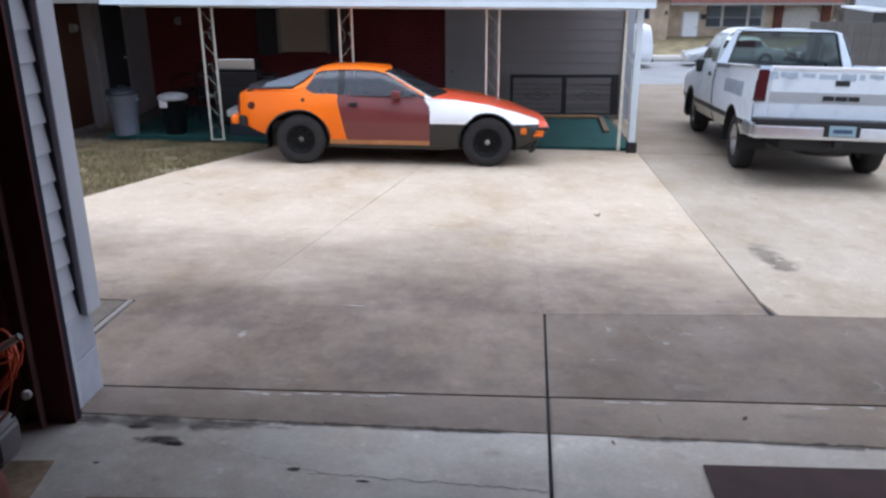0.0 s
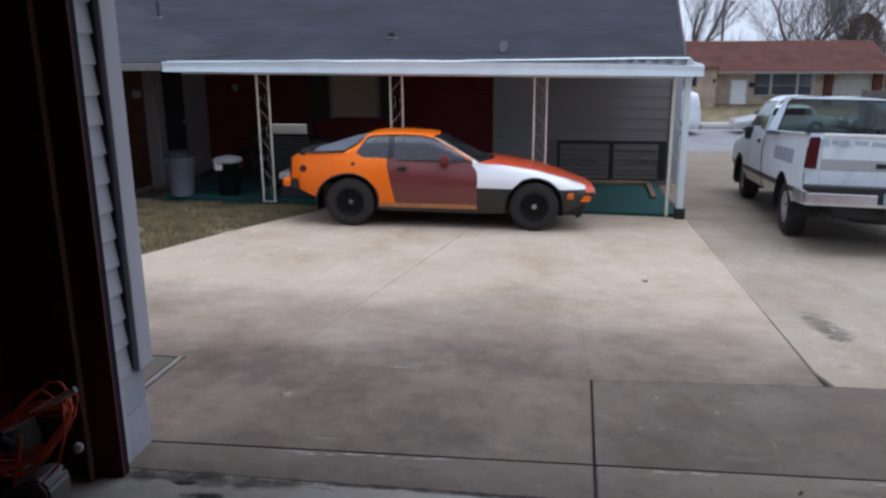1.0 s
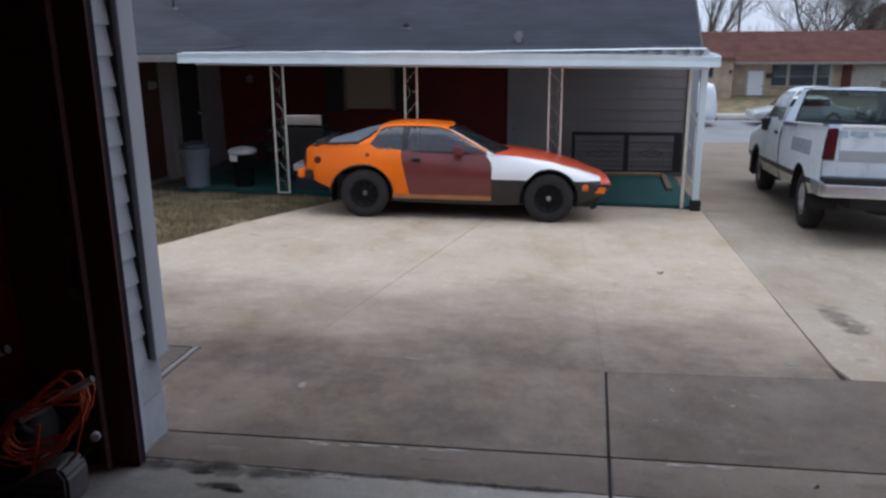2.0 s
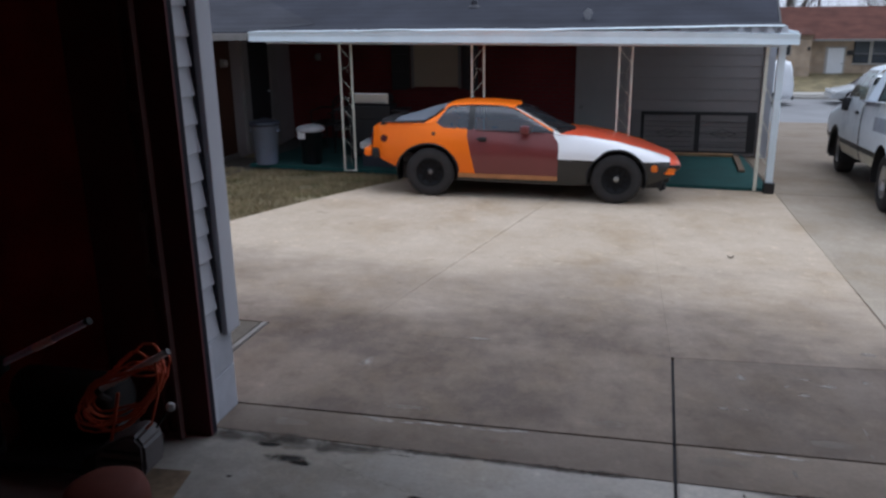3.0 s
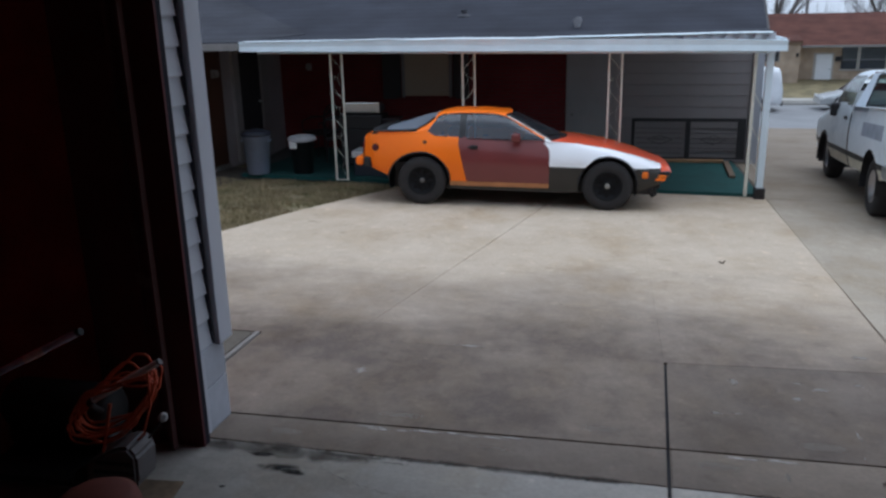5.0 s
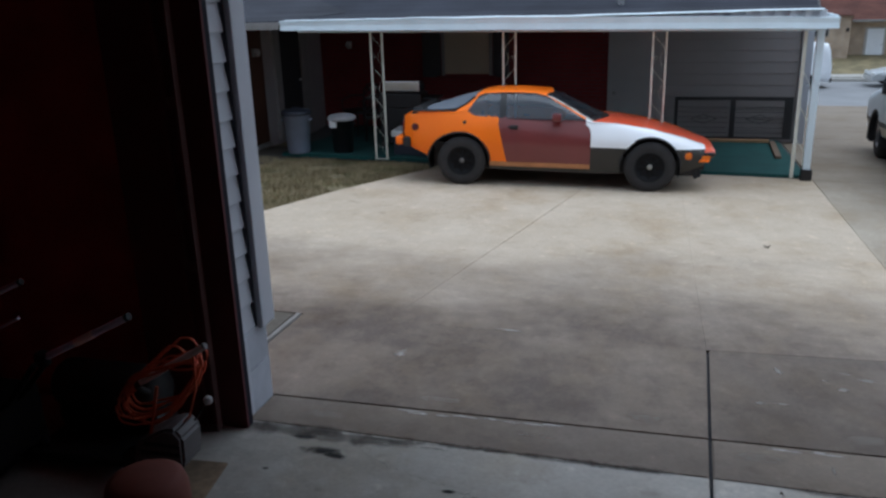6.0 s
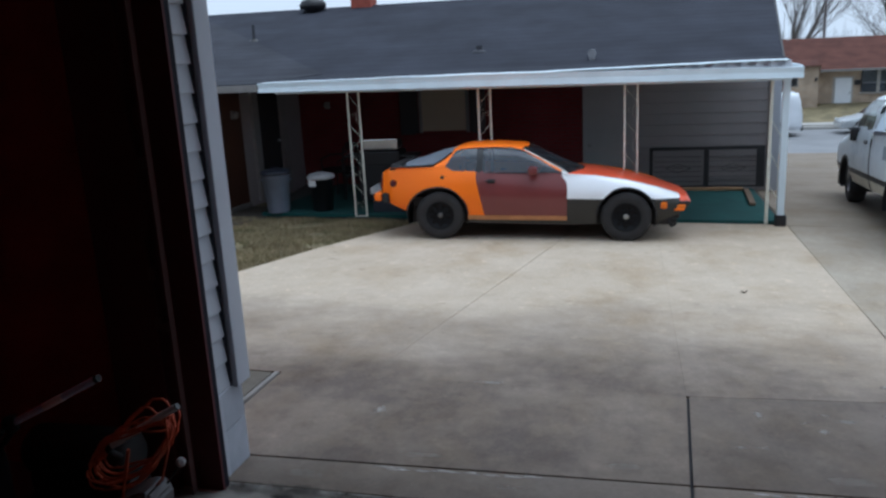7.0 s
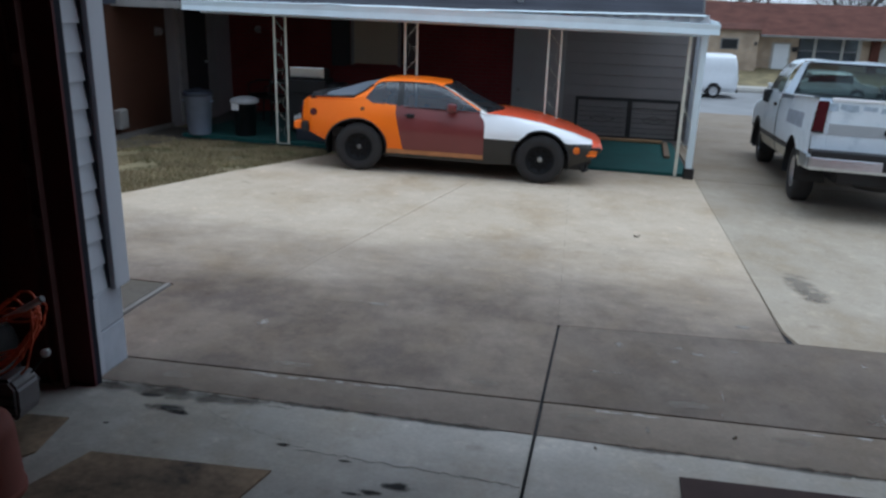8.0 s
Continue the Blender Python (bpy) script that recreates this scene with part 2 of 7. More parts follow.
M["blade_green"] = mat("green_grass_blades", (0.17, 0.155, 0.072), 0.8, var=0.3, scale=2.0, bump=0)
M["asphalt"] = mat("worn_asphalt", (0.27, 0.27, 0.275), 0.9, var=0.15, scale=0.8, fine=80, bump=0.2)
M["kerb"] = mat("kerb_concrete", (0.42, 0.40, 0.37), 0.85, var=0.15)
M["siding"] = mat("pale_grey_siding", (0.45, 0.47, 0.52), 0.5, var=0.06, scale=2.0, fine=90, bump=0.05)
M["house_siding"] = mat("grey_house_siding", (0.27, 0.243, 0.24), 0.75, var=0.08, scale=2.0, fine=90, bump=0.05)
M["door_grey"] = mat("grey_door_paint", (0.33, 0.322, 0.317), 0.55, var=0.08, scale=2.0, fine=60, bump=0.03)
M["block"] = mat("painted_block", (0.40, 0.42, 0.47), 0.75, var=0.15, scale=7.0, fine=120, bump=0.35, dist=0.004)
M["white_trim"] = mat("white_trim_paint", (0.74, 0.84, 0.89), 0.45, var=0.08, scale=3.0, fine=50, bump=0.04)
M["post_paint"] = mat("white_iron_paint", (0.74, 0.735, 0.63), 0.45, var=0.15, scale=9.0, fine=80, bump=0.1)
M["jamb"] = mat("dark_red_jamb_paint", (0.065, 0.009, 0.013), 0.8, var=0.2, scale=4.0, bump=0.1)
M["dark_wood"] = mat("dark_red_boards", (0.40, 0.058, 0.05), 0.85, var=0.3, scale=3.0, bump=0.3)
# assumed pale colour for the unseen walls, bounces daylight into the garage
M["bounce_wall"] = mat("pale_bounce_wall", (0.52, 0.45, 0.40), 0.9, var=0.12, scale=1.5)
M["channel"] = mat("dark_blue_channel", (0.022, 0.026, 0.04), 0.8, var=0.2)
M["jamb_navy"] = mat("dark_navy_strip", (0.008, 0.009, 0.017), 0.8, var=0.2, spec=0.2)
M["track"] = mat("door_track_steel", (0.095, 0.04, 0.038), 0.7, 0.0, var=0.2)
M["brick"] = bricks("dark_red_brick", (0.155, 0.020, 0.024), (0.135, 0.017, 0.020), (0.11, 0.036, 0.036), 0.20, 0.067)
M["tan_brick"] = bricks("tan_brick", (0.48, 0.36, 0.25), (0.42, 0.31, 0.22), (0.45, 0.38, 0.31), 0.20, 0.067)
M["shingle"] = bricks("charcoal_shingles", (0.036, 0.038, 0.050), (0.033, 0.035, 0.047), (0.030, 0.032, 0.043), 0.30, 0.06, bump=0.15, gap=0.008)
# paler copy of the shingles: the wing slope's extra skylight is in the colour
M["wing_shingle"] = bricks("lit_wing_shingles", (0.046, 0.047, 0.057), (0.042, 0.043, 0.053), (0.038, 0.039, 0.049), 0.30, 0.06, bump=0.15, gap=0.008)
M["red_shingle"] = bricks("rust_red_shingles", (0.125, 0.049, 0.036), (0.108, 0.043, 0.032), (0.08, 0.034, 0.026), 0.5, 0.06, gap=0.01)
M["cover_metal"] = mat("white_cover_sheet", (0.66, 0.68, 0.72), 0.4, 0.0, var=0.12, scale=2.0, bump=0.05)
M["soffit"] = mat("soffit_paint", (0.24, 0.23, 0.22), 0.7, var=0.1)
# unseen underside, lightened to throw more light into the patio
M["ceiling_metal"] = mat("pale_cover_underside", (0.60, 0.61, 0.62), 0.6, var=0.1)
M["brown_panel"] = mat("brown_wood_panel", (0.062, 0.024, 0.012), 0.6, var=0.15, scale=2.0, bump=0.1)
M["green_carpet"] = mat("green_outdoor_carpet", (0.010, 0.066, 0.061), 0.95, var=0.25, scale=3.0, fine=200, bump=0.5, dist=0.004)
M["window_blind"] = mat("tan_window_blind", (0.44, 0.37, 0.265), 0.7, var=0.05, scale=2.0)
M["black_paint"] = mat("black_paint", (0.012, 0.012, 0.014), 0.45, var=0.2)
M["vent_metal"] = mat("weathered_zinc", (0.25, 0.255, 0.27), 0.6, var=0.2)
M["shingle_metal"] = mat("dull_lead_grey", (0.036, 0.037, 0.046), 0.7, var=0.2)
M["shutter"] = mat("black_shutter", (0.010, 0.010, 0.012), 0.5, var=0.2)
M["plank"] = mat("weathered_plank", (0.33, 0.20, 0.10), 0.8, var=0.25, scale=5.0, bump=0.2)
M["bin_blue"] = mat("blue_grey_plastic", (0.297, 0.351, 0.459), 0.5, var=0.1)
M["bin_lid"] = mat("dark_blue_plastic", (0.03, 0.035, 0.05), 0.45, var=0.1)
M["bin_black"] = mat("black_plastic", (0.012, 0.012, 0.014), 0.45, var=0.15)
M["white_plastic"] = mat("white_plastic", (0.72, 0.72, 0.72), 0.45, var=0.05)
M["bright_steel"] = mat("bright_hood_steel", (0.92, 0.92, 0.93), 0.34, 1.0, var=0.08, bump=0.02)
M["bag"] = mat("dingy_white_plastic", (0.42, 0.42, 0.43), 0.6, var=0.2, scale=9.0)
M["steel"] = mat("brushed_steel", (0.55, 0.55, 0.56), 0.32, 0.9, var=0.1)
M["rubber"] = mat("black_rubber", (0.025, 0.023, 0.023), 0.9, var=0.25, scale=8.0, bump=0.2)
M["rim_black"] = mat("black_wheel_paint", (0.006, 0.006, 0.007), 0.6, var=0.2, spec=0.2)
M["cap_dull"] = mat("dull_wheel_cap", (0.33, 0.32, 0.29), 0.45, 0.3, var=0.2, scale=30)
M["cap_worn"] = mat("tarnished_wheel_cap", (0.12, 0.115, 0.11), 0.5, 0.3, var=0.25, scale=30)
M["cap"] = mat("silver_wheel_cap", (0.62, 0.60, 0.55), 0.35, 0.6, var=0.1)
M["orange"] = mat("orange_car_paint", (0.96, 0.19, 0.004), 0.4, var=0.06, scale=2.0, bump=0.01, spec=0.25, coat=0.05)
M["red_hood"] = mat("red_orange_car_paint", (0.78, 0.10, 0.035), 0.38, var=0.1, scale=2.0, bump=0.01, coat=0.3)
M["maroon"] = mat("brown_red_door_paint", (0.165, 0.034, 0.032), 0.36, var=0.12, scale=2.0, bump=0.01, coat=0.25)
M["white_fender"] = mat("white_fender_paint", (0.88, 0.89, 0.91), 0.35, var=0.05, scale=2.0, bump=0.01, coat=0.3)
M["primer"] = mat("dark_olive_primer", (0.029, 0.026, 0.021), 0.6, var=0.2, scale=4.0)
M["sill"] = mat("faded_orange_sill", (0.46, 0.20, 0.075), 0.6, var=0.25, scale=7.0)
M["trim_black"] = mat("black_car_trim", (0.010, 0.010, 0.012), 0.5, var=0.2)
M["amber"] = mat("amber_lens", (0.75, 0.17, 0.01), 0.25, var=0.1)
M["red_lens"] = mat("dark_red_lens", (0.068, 0.010, 0.014), 0.22, var=0.15)
M["chrome"] = mat("dulled_chrome", (0.70, 0.74, 0.79), 0.30, 1.0, var=0.15, bump=0.05)

def weathered(name, good, bad, scale, lo, hi, rough):
    """Paint whose clear coat has failed in blotches."""
    m = mat(name, good, rough, var=0.05, coat=0.15)
    n, l = m.node_tree.nodes, m.node_tree.links
    b = n["Principled BSDF"]
    src = b.inputs["Base Color"].links[0].from_socket
    tc, t = n.new("ShaderNodeTexCoord"), n.new("ShaderNodeTexNoise")
    t.inputs["Scale"].default_value, t.inputs["Detail"].default_value, t.inputs["Roughness"].default_value = scale, 8.0, 0.65
    l.new(tc.outputs["Object"], t.inputs["Vector"])
    mr = n.new("ShaderNodeMapRange")
    mr.inputs["From Min"].default_value, mr.inputs["From Max"].default_value = lo, hi
    l.new(t.outputs["Fac"], mr.inputs["Value"])
    mx = n.new("ShaderNodeMix")
    mx.data_type = "RGBA"
    mx.inputs[7].default_value = (*bad, 1)
    l.new(mr.outputs[0], mx.inputs[0])
    l.new(src, mx.inputs[6])
    l.new(mx.outputs[2], b.inputs["Base Color"])
    return m


M["truck_white"] = weathered("worn_white_truck_paint", (0.74, 0.81, 0.87), (0.45, 0.53, 0.61), 2.6, 0.54, 0.74, 0.4)
M["truck_cream"] = mat("dirty_cream_paint", (0.58, 0.55, 0.45), 0.5, var=0.2, scale=5.0)
M["truck_grey"] = mat("bare_grey_primer", (0.33, 0.37, 0.44), 0.6, var=0.2, scale=6.0)
M["truck_thin"] = mat("thinned_white_paint", (0.40, 0.48, 0.57), 0.6, var=0.25, scale=14.0)
M["truck_stripe"] = mat("silver_grey_stripe", (0.40, 0.42, 0.44), 0.5, var=0.08)
M["old_plank"] = mat("dark_old_plank", (0.17, 0.115, 0.075), 0.85, var=0.25, scale=5.0, bump=0.2)
M["plate"] = mat("pale_blue_plate", (0.26, 0.38, 0.44), 0.4, var=0.1)
M["plate_bar"] = mat("dark_plate_marking", (0.04, 0.07, 0.14), 0.5, var=0.1)
M["car_glass"] = glass("sheen_car_glass", (0.30, 0.33, 0.36), 0.05, 0.10)
M["shield_glass"] = glass("dark_windshield_glass", (0.16, 0.19, 0.25), 0.04, 0.03, 0.55)
M["hatch"] = glass("sheen_hatch_glass", (0.16, 0.18, 0.19), 0.05, 0.29)
M["clear_glass"] = glass("truck_glass", (0.94, 0.97, 0.97))
M["cab_glass"] = glass("tinted_cab_glass", (0.24, 0.31, 0.28), 0.03, 0.02)
M["house_glass"] = glass("window_glass", (0.25, 0.27, 0.29))
M["house_pane"] = glass("sheen_window_glass", (0.70, 0.72, 0.73), 0.03, 0.08)
M["upper_grey"] = mat("grey_upper_panel", (0.22, 0.21, 0.20), 0.8, var=0.2)
M["interior"] = mat("dark_cabin", (0.03, 0.028, 0.028), 0.8, var=0.2)
M["dark_room"] = mat("dark_room", (0.02, 0.02, 0.022), 0.9, var=0.2)
M["white_paint"] = mat("white_van_paint", (0.78, 0.80, 0.83), 0.35, var=0.04, coat=0.3)
M["silver_paint"] = mat("silver_car_paint", (0.55, 0.57, 0.58), 0.3, 0.4, var=0.05, coat=0.3)
M["dark_paint"] = mat("dark_suv_paint", (0.04, 0.042, 0.05), 0.3, var=0.05, coat=0.3)
M["fence"] = mat("grey_weathered_fence", (0.14, 0.13, 0.125), 0.9, var=0.3, scale=3.0, bump=0.3)
M["bark"] = mat("grey_brown_bark", (0.14, 0.125, 0.12), 0.9, var=0.25, scale=8.0, bump=0.4)
M["evergreen"] = mat("rusty_evergreen_leaf", (0.12, 0.088, 0.072), 0.8, var=0.25, scale=3.0, bump=0)
M["cord"] = mat("orange_cord_jacket", (0.50, 0.085, 0.032), 0.6, var=0.15, scale=20)
M["handle_steel"] = mat("worn_handle_steel", (0.82, 0.80, 0.80), 0.4, 0.45, var=0.15)
M["tank"] = mat("dark_grey_tank_paint", (0.022, 0.021, 0.022), 0.7, var=0.2, spec=0.25)
M["machine_grey"] = mat("grey_machine_casing", (0.085, 0.078, 0.080), 0.55, var=0.2)
M["bucket"] = mat("orange_red_plastic_bucket", (0.115, 0.021, 0.010), 0.75, var=0.15)
M["cardboard"] = mat("dirty_cardboard", (0.15, 0.105, 0.065), 0.9, var=0.8, scale=3.2, fine=30, bump=0.15)
M["mat_brown"] = mat("brown_floor_mat", (0.056, 0.033, 0.030), 0.95, var=0.25, scale=5.0, fine=150, bump=0.5)
M["red_brick"] = mat("chimney_brick", (0.30, 0.075, 0.05), 0.9, var=0.2, scale=8)
M["edging"] = mat("pale_edging", (0.195, 0.18, 0.165), 0.85, var=0.15)
M["broom_blue"] = mat("blue_grey_handle", (0.62, 0.52, 0.64), 0.85, var=0.15, spec=0.15)
M["tape"] = mat("pink_tape", (0.95, 0.66, 0.62), 0.6, var=0.1)
M["soot"] = mat("grimy_black_iron", (0.006, 0.005, 0.005), 0.85, var=0.3, spec=0.15)
M["leaf_dead"] = mat("dead_leaf", (0.10, 0.075, 0.05), 0.9, var=0.2)
M["pale_wall"] = mat("pale_blue_house_wall", (0.55, 0.62, 0.66), 0.6, var=0.06)


# ---------------------------------------------------------------- helpers
def obj(name, bm, material, smooth=False):
    me = bpy.data.meshes.new(name)
    bm.normal_update()
    bm.to_mesh(me)
    bm.free()
    me.materials.append(material)
    if smooth:
        for p in me.polygons:
            p.use_smooth = True
    return new(name, me)


def part(name, bm, material, parent, label="", smooth=False):
    ob = obj(name, bm, material, smooth)
    ob.parent = parent
    if label:
        ob["label"] = label
    return ob


def thing(name, m, label, category, group="", kind=""):
    e = new(name)
    e.empty_display_size = 0.1
    e.matrix_world = m
    return tagged(e, label, category, group, kind)


def setting(name, bm, material, label, category):
    return tagged(obj(name, bm, material), label, category, "", "structure")


def share(name, mesh, parent, m):
    """One more piece on an existing mesh."""
    ob = new(name, mesh)
    ob.parent = parent
    ob.matrix_basis = m
    return ob


def box(x0, y0, z0, x1, y1, z1, bevel=0.0, bm=None):
    b = bm or bmesh.new()
    r = bmesh.ops.create_cube(b, size=1.0, matrix=Matrix.Translation(((x0 + x1) / 2, (y0 + y1) / 2, (z0 + z1) / 2)) @ Matrix.Diagonal((abs(x1 - x0), abs(y1 - y0), abs(z1 - z0), 1)))
    if bevel:
        es = {e for v in r["verts"] for e in v.link_edges}
        bmesh.ops.bevel(b, geom=list(es), offset=bevel, segments=2, affect="EDGES", profile=0.6)
    return b


def rod(a, c, r, bm=None, n=10, r2=None):
    """A round bar from a to c."""
    b = bm or bmesh.new()
    a, c = Vector(a), Vector(c)
    m = Matrix.Translation((a + c) / 2) @ (c - a).to_track_quat("Z", "Y").to_matrix().to_4x4()
    bmesh.ops.create_cone(b, cap_ends=True, segments=n, radius1=r, radius2=r if r2 is None else r2, depth=(c - a).length, matrix=m)
    return b


def lathe(profile, n=32, bm=None, m=None, caps=True):
    """Turns (radius, height) pairs round the z axis."""
    b = bm or bmesh.new()
    m = m or Matrix()
    rings = []
    for r, h in profile:
        rings.append([b.verts.new(m @ Vector((r * math.cos(2 * math.pi * i / n), r * math.sin(2 * math.pi * i / n), h))) for i in range(n)])
    for p, q in zip(rings, rings[1:]):
        for i in range(n):
            b.faces.new((p[i], p[(i + 1) % n], q[(i + 1) % n], q[i]))
    for ring, flip in ((rings[0], True), (rings[-1], False)) if caps else ():
        b.faces.new(ring[::-1] if flip else ring)
    return b


def prism(points, depth, m=None, bm=None, bevel=0.0):
    """A flat outline in x and z, thickened along y."""
    b = bm or bmesh.new()
    m = m or Matrix()
    lo = [b.verts.new(m @ Vector((x, 0, z))) for x, z in points]
    hi = [b.verts.new(m @ Vector((x, depth, z))) for x, z in points]
    k = len(points)
    fs = [b.faces.new(lo), b.faces.new(hi[::-1])]
    for i in range(k):
        fs.append(b.faces.new((lo[i], hi[i], hi[(i + 1) % k], lo[(i + 1) % k])))
    bmesh.ops.recalc_face_normals(b, faces=fs)
    if bevel:
        bmesh.ops.bevel(b, geom=list({e for f in fs for e in f.edges}), offset=bevel, segments=2, affect="EDGES")
    return b


def tube(points, r, n=8, bm=None, closed=False):
    """A bent round bar along the points."""
    b = bm or bmesh.new()
    ps = [Vector(p) for p in points]
    rings = []
    k = len(ps)
    for i, p in enumerate(ps):
        q0, q1 = (ps[i - 1], ps[(i + 1) % k]) if closed else (ps[max(0, i - 1)], ps[min(k - 1, i + 1)])
        t = (q1 - q0).normalized()
        u = t.cross(Vector((0.13, 0.29, 0.95))).normalized()
        w = t.cross(u)
        rings.append([b.verts.new(p + r * (math.cos(2 * math.pi * j / n) * u + math.sin(2 * math.pi * j / n) * w)) for j in range(n)])
    pairs = list(zip(rings, rings[1:])) + ([(rings[-1], rings[0])] if closed else [])
    for p, q in pairs:
        for j in range(n):
            b.faces.new((p[j], p[(j + 1) % n], q[(j + 1) % n], q[j]))
    if not closed:
        b.faces.new(rings[0][::-1])
        b.faces.new(rings[-1])
    return b


def gz(x, y):
    """Height of the ground: the lot falls away from the garage and more steeply towards the street."""
    near = 0.05 * (10 - max(min(y, 16), 0)) - 0.012
    cross = -0.02 * (max(min(x, 14), -14) - 0.1) * max(0.0, min(1.0, (40 - y) / 24))
    far = 0.107 * (min(y, 38) - 16) if y > 16 else 0.0
    far += 0.01 * (min(y, 62) - 38) if y > 38 else 0.0
    far += 0.135 * (min(y, 320) - 62) if y > 62 else 0.0
    far -= 0.13 * (max(47.8, min(y, 53)) - 47.8) - 0.0483 * (max(60, min(y, 74)) - 60)
    t = max(0.0, min(1.0, (y - 6.5) / 3.0))
    return near + cross - far - 0.02 * t * t * (3 - 2 * t)


def on_ground(x, y, turn=0.0):
    """A pose on the sloping ground, x axis turned by that many degrees."""
    a = radians(turn)
    n = Vector((gz(x - 0.5, y) - gz(x + 0.5, y), gz(x, y - 0.5) - gz(x, y + 0.5), 1)).normalized()
    f = Vector((math.cos(a), math.sin(a), 0))
    f = (f - f.dot(n) * n).normalized()
    s = n.cross(f)
    return Matrix(((f.x, s.x, n.x, x), (f.y, s.y, n.y, y), (f.z, s.z, n.z, gz(x, y)), (0, 0, 0, 1)))


def slab(points, top=0.0, thick=0.1, bevel=0.008, cuts=0):
    """A cast slab that lies on the slope; points are its corners in plan."""
    b = bmesh.new()
    rows = [points]
    lo = [b.verts.new((x, y, gz(x, y) + top - thick)) for x, y in points]
    hi = [b.verts.new((x, y, gz(x, y) + top)) for x, y in points]
    k = len(points)
    b.faces.new(lo[::-1])
    f = b.faces.new(hi)
    for i in range(k):
        b.faces.new((lo[i], lo[(i + 1) % k], hi[(i + 1) % k], hi[i]))
    if bevel:
        bmesh.ops.bevel(b, geom=list(f.edges), offset=bevel, segments=2, affect="EDGES")
    bmesh.ops.recalc_face_normals(b, faces=b.faces[:])
    return b


def loft(tables, x0, x1, nx, per, keep, smooth_x=0.0):
    """Half sections along x, mirrored. tables: control points of the section from sill to centre line, each (x, half width, height) rows.
    keep(x, y, z, segment) gives the name of the panel that a face belongs to, or None. Returns {(name, side): bmesh}."""
    xs = np.linspace(x0, x1, nx)
    ctrl = []
    for tab in tables:
        tx, tw, tz = zip(*tab)
        w, z = np.interp(xs, tx, tw), np.interp(xs, tx, tz)
        if smooth_x:
            k = max(1, int(smooth_x / (xs[1] - xs[0])))
            ker = np.hanning(2 * k + 3)
            ker /= ker.sum()
            pad = len(ker) // 2
            w = np.convolve(np.concatenate([2 * w[0] - w[pad:0:-1], w, 2 * w[-1] - w[-2:-pad - 2:-1]]), ker, "valid")
            z = np.convolve(np.concatenate([2 * z[0] - z[pad:0:-1], z, 2 * z[-1] - z[-2:-pad - 2:-1]]), ker, "valid")
        ctrl.append(np.stack([w, z], 1))
    ctrl = np.stack(ctrl, 1)
    m = ctrl.shape[1]
    ext = np.concatenate([2 * ctrl[:, :1] - ctrl[:, 1:2], ctrl, np.stack([-ctrl[:, -2, 0], ctrl[:, -2, 1]], 1)[:, None]], 1)
    cols, segs = [], []
    for s in range(m - 1):
        p0, p1, p2, p3 = ext[:, s], ext[:, s + 1], ext[:, s + 2], ext[:, s + 3]
        for j in range(per):
            t = j / per
            cols.append(0.5 * (2 * p1 + (p2 - p0) * t + (2 * p0 - 5 * p1 + 4 * p2 - p3) * t * t + (3 * p1 - p0 - 3 * p2 + p3) * t ** 3))
            segs.append(s)
    cols.append(ctrl[:, -1])
    grid = np.stack(cols, 1)
    out = {}
    return xs, grid, segs, keep, out


def panels(shape, snap=None):
    """Cuts a loft into its panels."""
    xs, grid, segs, keep, out = shape
    nx, nv = grid.shape[0], grid.shape[1]
    for side in (-1, 1):
        pts = [[Vector((xs[i], side * max(grid[i, j, 0], 0.0), grid[i, j, 1])) for j in range(nv)] for i in range(nx)]
        if snap:
            pts = [[snap(p, segs[min(j, nv - 2)]) for j, p in enumerate(col)] for col in pts]
        made = {}
        for i in range(nx - 1):
            for j in range(nv - 1):
                a, b, c, d = pts[i][j], pts[i + 1][j], pts[i + 1][j + 1], pts[i][j + 1]
                mid = (a + b + c + d) / 4
                name = keep(mid.x, abs(mid.y), mid.z, segs[j])
                if not name:
                    continue
                key = (name, side)
                bm, vs = made.setdefault(key, (bmesh.new(), {}))
                f = []
                for ij in ((i, j), (i + 1, j), (i + 1, j + 1), (i, j + 1)):
                    if ij not in vs:
                        vs[ij] = bm.verts.new(pts[ij[0]][ij[1]])
                    f.append(vs[ij])
                if side > 0:
                    f = f[::-1]
                try:
                    bm.faces.new(f)
                except ValueError:
                    pass
        for key, (bm, vs) in made.items():
            bmesh.ops.remove_doubles(bm, verts=bm.verts[:], dist=0.0005)
            out[key] = bm
    return out


def merged(out, name):
    """Both halves of a panel in one mesh."""
    a, b = out.pop((name, -1)), out.pop((name, 1))
    me = bpy.data.meshes.new("half")
    b.to_mesh(me)
    b.free()
    a.from_mesh(me)
    bpy.data.meshes.remove(me)
    bmesh.ops.remove_doubles(a, verts=a.verts[:], dist=0.001)
    return a


def inside(x, z, poly):
    r = False
    for (x0, z0), (x1, z1) in zip(poly, poly[1:] + poly[:1]):
        if (z0 > z) != (z1 > z) and x < (x1 - x0) * (z - z0) / (z1 - z0) + x0:
            r = not r
    return r


